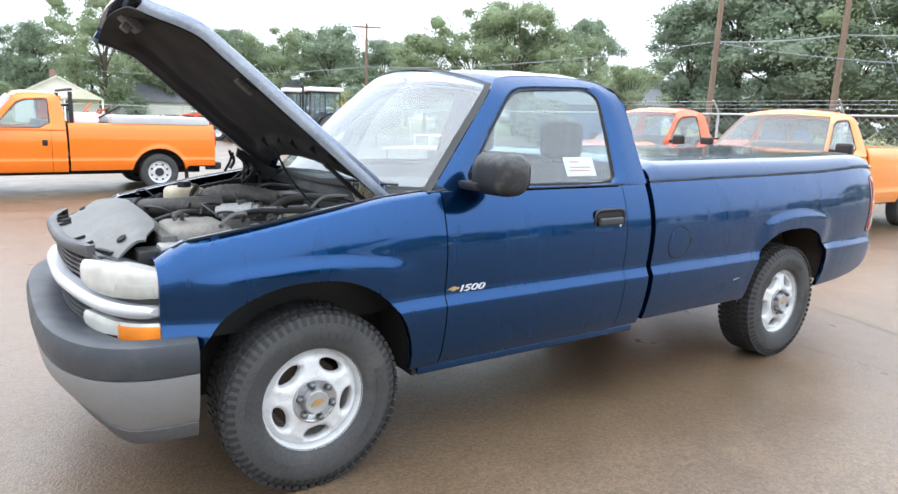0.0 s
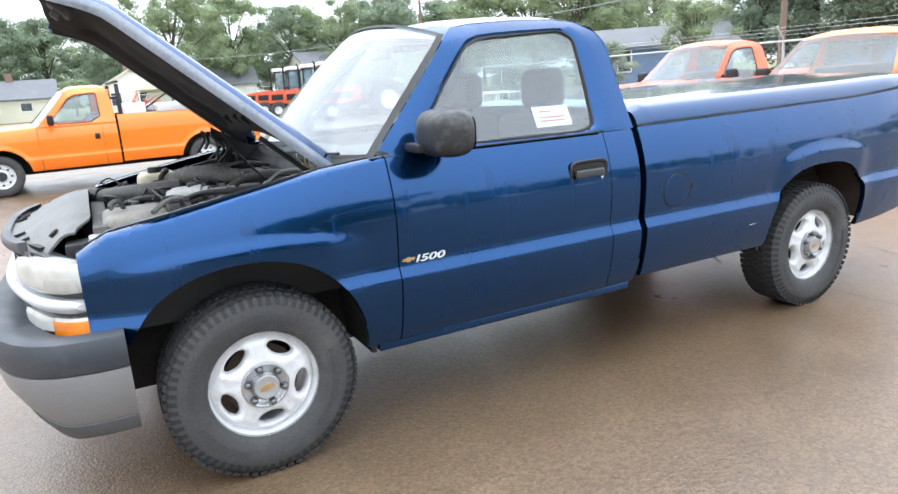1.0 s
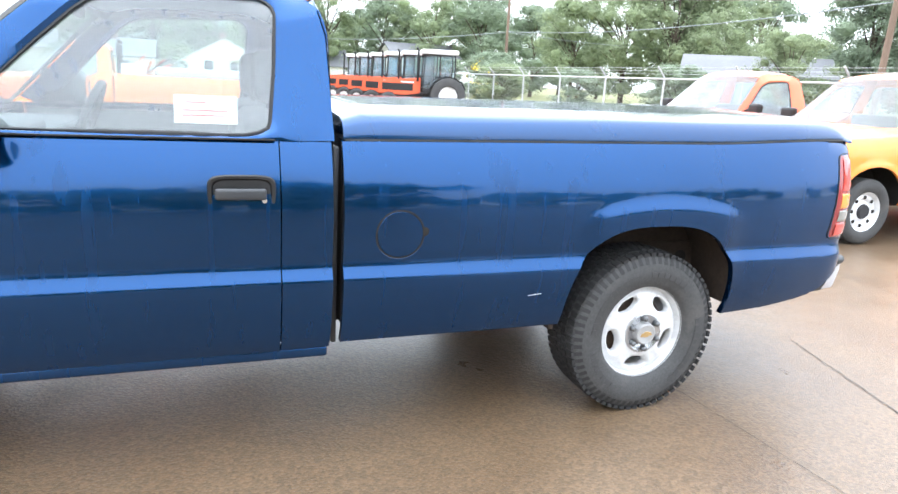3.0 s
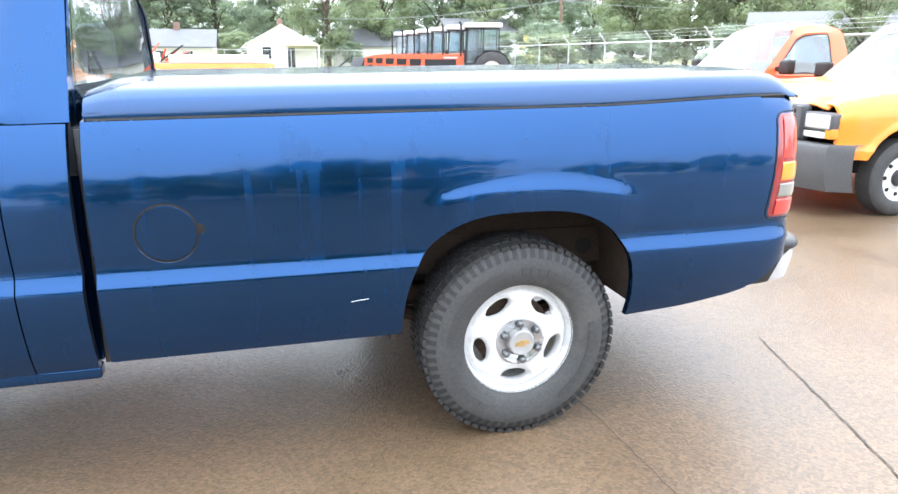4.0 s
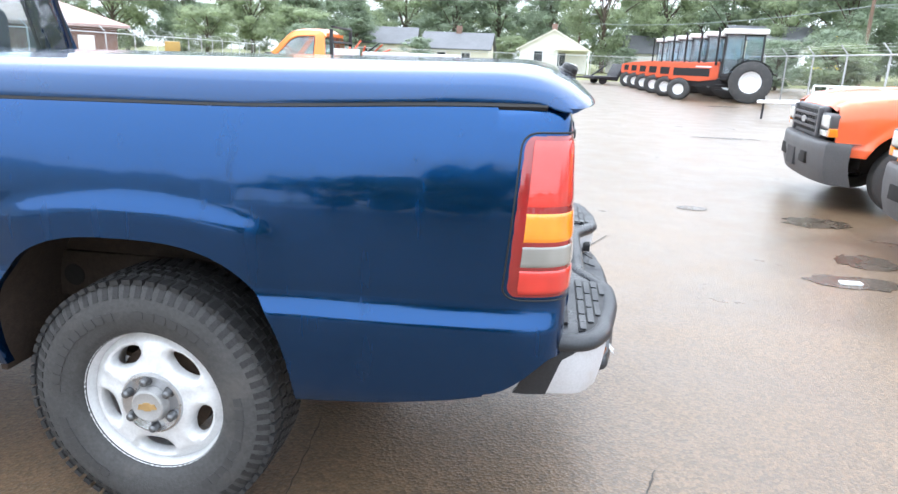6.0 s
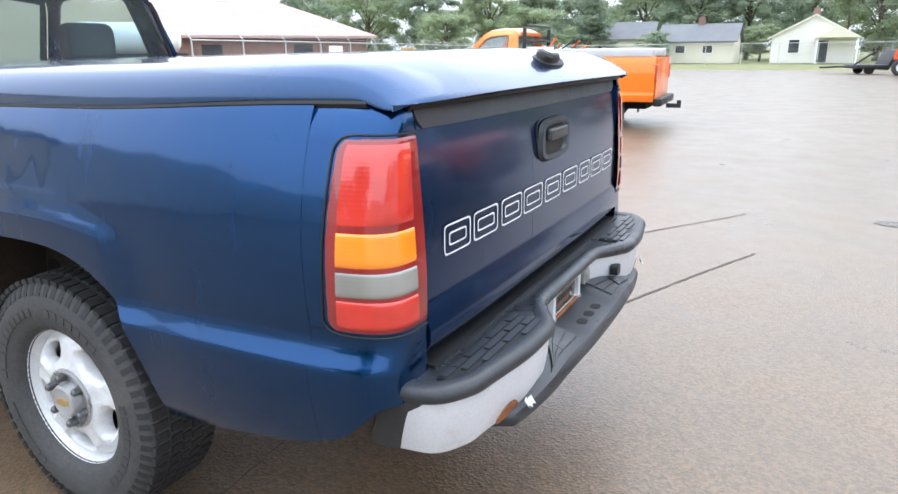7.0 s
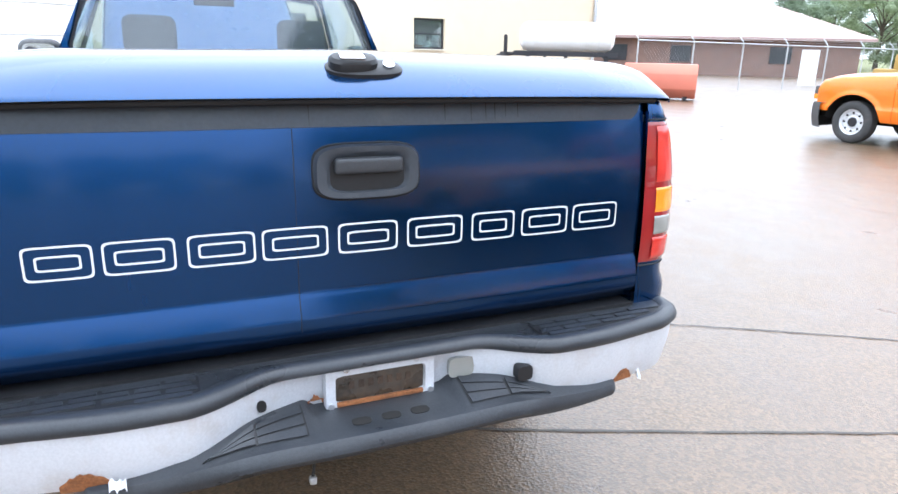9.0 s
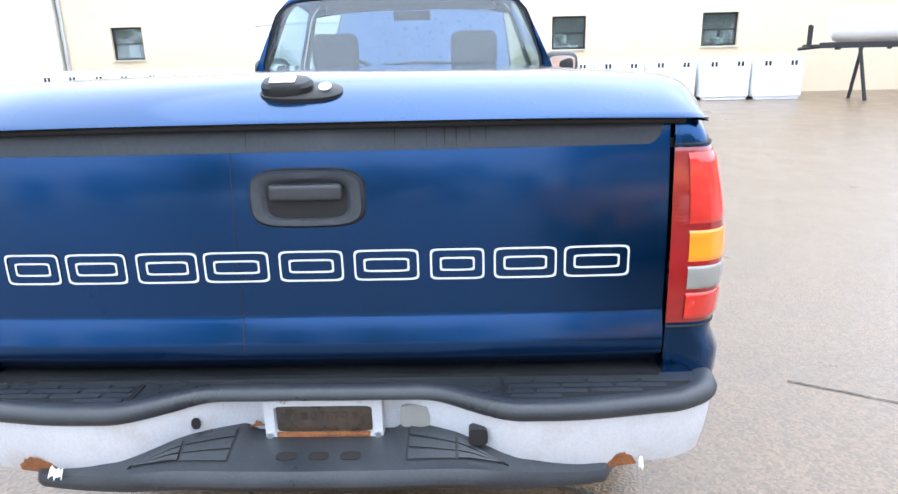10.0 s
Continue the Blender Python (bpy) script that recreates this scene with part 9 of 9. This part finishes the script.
for v in bm.verts:
    v.co = Vector((27.5 + v.co.x * 2.6, 64 + v.co.y * 1.6, 1.1 + v.co.z * 1.4))
solo("covered_boat", bm, M["white_plastic"], "white rounded tarpaulin cover", "cover")


# ---- fences ----
def fence(p0, p1, label, step=3.05, height=1.9, arms=True, wires=True):
    t = thing("chain_link_fence", label, "fence")
    p0, p1 = Vector((*p0, 0)), Vector((*p1, 0))
    L = (p1 - p0).length
    d = (p1 - p0) / L
    n = int(L / step)
    side = Vector((d.y, -d.x, 0))
    first = None
    for i in range(n + 1):
        p = p0 + d * step * i
        if first is None:
            bm = bmesh.new()
            cyl(bm, (0, 0, 0), (0, 0, height), 0.03, n=8)
            if arms:
                cyl(bm, (0, 0, height), tuple(side * -0.26 + Vector((0, 0, height + 0.30))), 0.022, n=6)
            first = part("post", bm, M["galv"], t)
            first.matrix_local = Matrix.Translation(p)
        else:
            o = new("post", first.data)
            o.parent = t
            o.matrix_local = Matrix.Translation(p)
    bm = bmesh.new()
    cyl(bm, p0 + Vector((0, 0, height - 0.03)), p1 + Vector((0, 0, height - 0.03)), 0.024, n=8)
    part("top_rail", bm, M["galv"], t)
    if arms:
        for q in (0.1, 0.19, 0.27):
            bm = bmesh.new()
            cyl(bm, p0 - side * q * 0.9 + Vector((0, 0, height + q)), p1 - side * q * 0.9 + Vector((0, 0, height + q)), 0.004, n=4)
            part("barbed_wire", bm, M["galv"], t)
    if wires:
        verts, faces = [], []
        g = 0.16
        m = int(L / g)
        zz = height - 0.06
        for i in range(-int(zz / g), m):
            for sgn in (1, -1):
                a = p0 + d * (g * i if sgn > 0 else g * i + zz)
                b = p0 + d * (g * i + zz if sgn > 0 else g * i)
                if min((a - p0).dot(d), (b - p0).dot(d)) < 0 or max((a - p0).dot(d), (b - p0).dot(d)) > L:
                    continue
                k = len(verts)
                o = d * 0.0035
                verts += [tuple(a - o + Vector((0, 0, 0.03))), tuple(a + o + Vector((0, 0, 0.03))), tuple(b + o + Vector((0, 0, zz))), tuple(b - o + Vector((0, 0, zz)))]
                faces.append((k, k + 1, k + 2, k + 3))
        me = bpy.data.meshes.new("wire_mesh")
        me.from_pydata(verts, [], faces)
        me.materials.append(M["galv"])
        o = new("wire_mesh", me)
        o.parent = t
        tagged(o, kind="stuff")
    return t


fence((14.15, -8.0), (14.15, 66.0), "galvanised chain-link fence with barbed wire arms")
fence((14.15, 66.0), (-34.0, 66.0), "galvanised chain-link fence along the grass", arms=False)
fence((-15.0, 16.2), (-17.5, 34.0), "galvanised chain-link fence before the brick building")
fence((-17.5, 34.0), (-25.0, 66.0), "galvanised chain-link fence by the trees")
bm = bmesh.new()
box(bm, (-18.9, 29.3, -0.05), (-18.85, 30.5, 1.75))
solo("fence_sign", bm, M["white_plastic"], "plain white board on the fence", "sign")
yel = thing("small_loader", "small ochre loader parked by the far fence", "machine")
bm = bmesh.new()
box(bm, (-0.8, -0.5, 0.35), (0.8, 0.5, 0.95), 0.08)
box(bm, (0.0, -0.45, 0.9), (0.75, 0.45, 1.6), 0.06)
part("body", bm, M["ochre"], yel)
for x in (-0.5, 0.5):
    for y in (-0.55, 0.55):
        bm = bmesh.new()
        cyl(bm, (x, y - 0.1, 0.3), (x, y + 0.1, 0.3), 0.3, n=18)
        part("wheel", bm, M["rubber"], yel)
yel.matrix_world = pose(-15.6, 31.5, 0, 0, 0, 30)


# ---- poles and cables ----
def pole(x, y, h, arm=True, lean=0.0, r=0.15):
    t = thing("utility_pole", "weathered brown wooden utility pole", "utility pole", "utility poles")
    bm = bmesh.new()
    cyl(bm, (0, 0, 0), (lean, 0, h), r, r * 0.62, n=14)
    part("shaft", bm, M["pole_wood"], t)
    if arm:
        bm = bmesh.new()
        box(bm, (lean - 1.2, -0.06, h - 0.4), (lean + 1.2, 0.06, h - 0.27))
        part("crossarm", bm, M["pole_wood"], t)
        for k in (-1.0, -0.5, 0.5, 1.0):
            bm = bmesh.new()
            cyl(bm, (lean + k, 0, h - 0.27), (lean + k, 0, h - 0.12), 0.04, 0.025, n=8)
            part("insulator", bm, M["galv"], t)
    t.matrix_world = pose(x, y, 0, 0, 0, -25)
    return t


pole(25.9, 50.2, 9.3)
pole(27.5, 17.2, 13.0, lean=0.25)
pole(30.2, 12.8, 13.0, lean=0.3)
lamp_p = pole(7.5, 88.0, 8.0, arm=False)
bm = bmesh.new()
tube(bm, [(0, 0, 6.5), (0.8, 0, 7.0), (1.5, 0, 7.0)], 0.05, 6)
box(bm, (1.3, -0.15, 6.88), (2.0, 0.15, 7.02), 0.04)
part("lamp_arm", bm, M["galv"], lamp_p)


def cable(a, b, sag, r=0.02):
    bm = bmesh.new()
    pts = [Vector(a).lerp(Vector(b), i / 24) - Vector((0, 0, sag * 4 * (i / 24) * (1 - i / 24))) for i in range(25)]
    tube(bm, pts, r, 6)
    solo("overhead_cable", bm, M["wire"], "slack grey overhead cable", "cable")


cable((25.9, 50.2, 5.75), (27.6, 17.2, 5.5), 0.5, 0.025)
cable((27.6, 17.2, 5.5), (30.4, 12.8, 5.7), 0.12, 0.035)
cable((30.4, 12.8, 5.7), (36.0, 0.0, 6.0), 0.3, 0.03)
cable((27.6, 17.2, 5.45), (33.0, 6.0, 4.2), 0.3, 0.02)
cable((25.9, 50.2, 5.7), (7.5, 88.0, 6.0), 0.7, 0.03)
cable((25.9, 50.2, 5.7), (60.0, 60.0, 7.0), 0.6, 0.02)
cable((30.4, 12.8, 9.0), (32.5, 9.5, 0.0), 0.0, 0.015)


# ---- trees ----
def tree_variant(name, h, crown_w, seed, m_leaf, conifer=False, leafs=19000, category="tree", low=0.25):
    """A tapered trunk with limbs, and a crown of small leaf clumps with gaps."""
    r = random.Random(seed)
    t = thing(name, "broad leafy green tree beyond the lot" if not conifer else "dense dark conifer beyond the lot", category, "trees round the lot")
    bm = bmesh.new()
    tube(bm, smooth_path([(0, 0, 0), (r.uniform(-.1, .1), r.uniform(-.1, .1), h * 0.3), (r.uniform(-.3, .3), r.uniform(-.3, .3), h * 0.6), (r.uniform(-.4, .4), r.uniform(-.4, .4), h * 0.88)], 12), [h * 0.026 * (1 - 0.85 * i / 11) for i in range(12)], 9)
    clumps = []
    n = 68 if not conifer else 48
    for k in range(n):
        if conifer:
            z = lerp(0.12, 0.98, (k / n) ** 0.9)
            rad = crown_w * (1 - z) * r.uniform(0.55, 1.0)
        else:
            z = r.uniform(low, 0.97)
            prof = math.sin(math.pi * min(1, max(0.04, (z - low * 0.7) / (1.06 - low * 0.7)))) ** 0.65
            rad = crown_w * prof * r.uniform(0.30, 1.05)
        a = r.uniform(0, 2 * math.pi)
        c = Vector((rad * math.cos(a), rad * math.sin(a), z * h))
        s = (h * 0.088 if not conifer else h * 0.065) * r.uniform(0.5, 1.45)
        clumps.append((c, s))
        if k % 4 == 0 and not conifer:
            base = Vector((0, 0, max(h * 0.2, c.z * 0.55)))
            tube(bm, smooth_path([base, base.lerp(c, 0.5) + Vector((0, 0, h * 0.02)), c], 7), [h * 0.009 * (1 - 0.8 * i / 6) for i in range(7)], 5)
    part("trunk", bm, M["bark"], t)
    verts, faces = [], []
    per = leafs // n
    for c, s in clumps:
        # a lumpy inner mass keeps the clump dense
        q = len(verts)
        nu, nv = 7, 5
        for i in range(nu):
            for j in range(nv):
                a, b = 2 * math.pi * i / nu, math.pi * (j + 0.5) / nv
                k_ = s * 0.50 * r.uniform(0.75, 1.1)
                verts.append((c.x + 1.2 * k_ * math.cos(a) * math.sin(b), c.y + 1.2 * k_ * math.sin(a) * math.sin(b), c.z + 0.85 * k_ * math.cos(b)))
        for i in range(nu):
            for j in range(nv - 1):
                i2 = (i + 1) % nu
                faces.append((q + i * nv + j, q + i * nv + j + 1, q + i2 * nv + j + 1, q + i2 * nv + j))
        for k in range(per):
            d = Vector((r.gauss(0, 1), r.gauss(0, 1), r.gauss(0, 1))).normalized()
            p = c + Vector((d.x * s * 1.25, d.y * s * 1.25, d.z * s * 0.85)) * r.uniform(0.55, 1.25)
            u = Vector((r.gauss(0, 1), r.gauss(0, 1), r.gauss(0, 0.7))).normalized()
            w_ = u.cross(d + Vector((0.01, 0.02, 0.03))).normalized()
            l = h * r.uniform(0.008, 0.015)
            q = len(verts)
            verts += [tuple(p - u * l), tuple(p + w_ * l * 0.9), tuple(p + u * l)]
            faces.append((q, q + 1, q + 2))
    me = bpy.data.meshes.new("crown")
    me.from_pydata(verts, [], faces)
    me.materials.append(m_leaf)
    ob = new("crown", me)
    ob.parent = t
    return t


VAR = [tree_variant("leafy_tree", 12, 5.2, 1, M["leaf"]), tree_variant("leafy_tree", 12, 4.4, 2, M["leaf_dark"], low=0.18), tree_variant("leafy_tree", 12, 6.2, 3, M["leaf"], low=0.12),
       tree_variant("leafy_tree", 12, 5.0, 4, M["leaf_dark"], low=0.10), tree_variant("conifer_tree", 12, 3.4, 5, M["leaf_dark"], True)]
used = set()


def plant(k, x, y, h, turn=0.0, wide=1.0):
    s = h / 12
    m = Matrix.LocRotScale((x, y, 0), Euler((0, 0, radians(turn))), None)
    ob = VAR[k]
    if k in used:
        ob = copy_thing(VAR[k], m)
    else:
        used.add(k)
        ob.matrix_basis = m
    ob.scale = (s * wide, s * wide, s)


def polar(eye, az, dist):
    return eye[0] + dist * math.sin(radians(az)), eye[1] + dist * math.cos(radians(az))


E0 = (-1.0, -3.4)
r = random.Random(21)
# (azimuth, distance, height, kind, width)
ROW = [(-36, 92, 9, 1, 1.1), (-31, 100, 12, 2, 1), (-26, 98, 10, 3, 1.1), (-21, 100, 11, 0, 1.2), (-17, 102, 10, 3, 1.2), (-12.5, 88, 8.5, 4, 1.6), (-9, 104, 13, 2, 1.1), (-5, 100, 12, 1, 1.2), (-1.5, 104, 12, 3, 1.2),
       (2.7, 98, 11.4, 1, 0.9), (7.2, 92, 15.5, 2, 0.85), (11.5, 98, 14, 0, 0.9), (16, 100, 12.5, 3, 1.0), (20, 98, 13.0, 2, 0.95), (24, 96, 13.4, 1, 1.0), (28, 97, 11.8, 3, 1.0),
       (31.5, 78, 10.5, 0, 1.0), (35.5, 76, 13.2, 2, 0.9), (39, 74, 13.8, 0, 0.9), (42, 78, 11.8, 2, 0.9), (44.8, 86, 13.6, 3, 0.75), (48.8, 62, 5.8, 0, 1.3),
       (52.5, 56, 10.6, 1, 0.95), (56, 54, 12.4, 3, 1.1), (60, 52, 12.8, 1, 1.1), (64, 54, 11.5, 2, 1.0), (68.5, 54, 11.5, 3, 1.1), (73, 60, 12, 1, 1.1)]
for az, dist, h, k, wd in ROW:
    x, y = polar(E0, az, dist)
    plant(k, x, y, h, r.uniform(0, 360), wd)
# second rank that closes the gaps, and the far sides of the lot
for az in range(-34, 78, 4):
    if az in (46, 50):
        continue
    x, y = polar(E0, az + r.uniform(-1, 1), 118 + r.uniform(-6, 10))
    plant(r.choice((1, 3, 2)), x, y, r.uniform(8.5, 12.0), r.uniform(0, 360), 1.25)
for az in range(82, 262, 7):
    dist = 46 + r.uniform(-6, 10)
    x, y = polar((2, -1), az, dist)
    if x < -14:
        continue
    plant(r.choice((0, 1, 2, 3)), x, y, r.uniform(4.0, 8.0), r.uniform(0, 360), 1.25)
# tall trees on the near side of the lot
for x, y, h in ((4.6, -23, 8.6), (8.5, -27, 9.5), (-3.5, -26, 7.5), (0.8, -31, 9.0)):
    plant(r.choice((0, 2, 3)), x, y, h, r.uniform(0, 360), 1.1)
# low growth behind the fences
for x, y, h in ((18, 33, 2.6), (19.5, 38, 3.4), (18.5, 44, 3.0), (20, 28, 2.4), (19, 50, 3.2), (21, 56, 3.4), (23, 24, 2.8), (-10, 72, 3.2), (-22, 70, 4), (-28, 60, 5), (-24, 74, 6), (13, 84, 3), (-1, 86, 4)):
    plant(r.choice((0, 1, 3)), x, y, h, r.uniform(0, 360), 1.5)
plant(0, 32.8, 26.9, 5.2, 40, 0.95)
bush = tree_variant("yellow_bush", 3.6, 1.3, 8, M["leaf_yellow"], leafs=2600, category="bush", low=0.05)
tagged(bush, "bright yellow-green bush by the fence")
bush.matrix_world = pose(23.5, 49.0, 0)
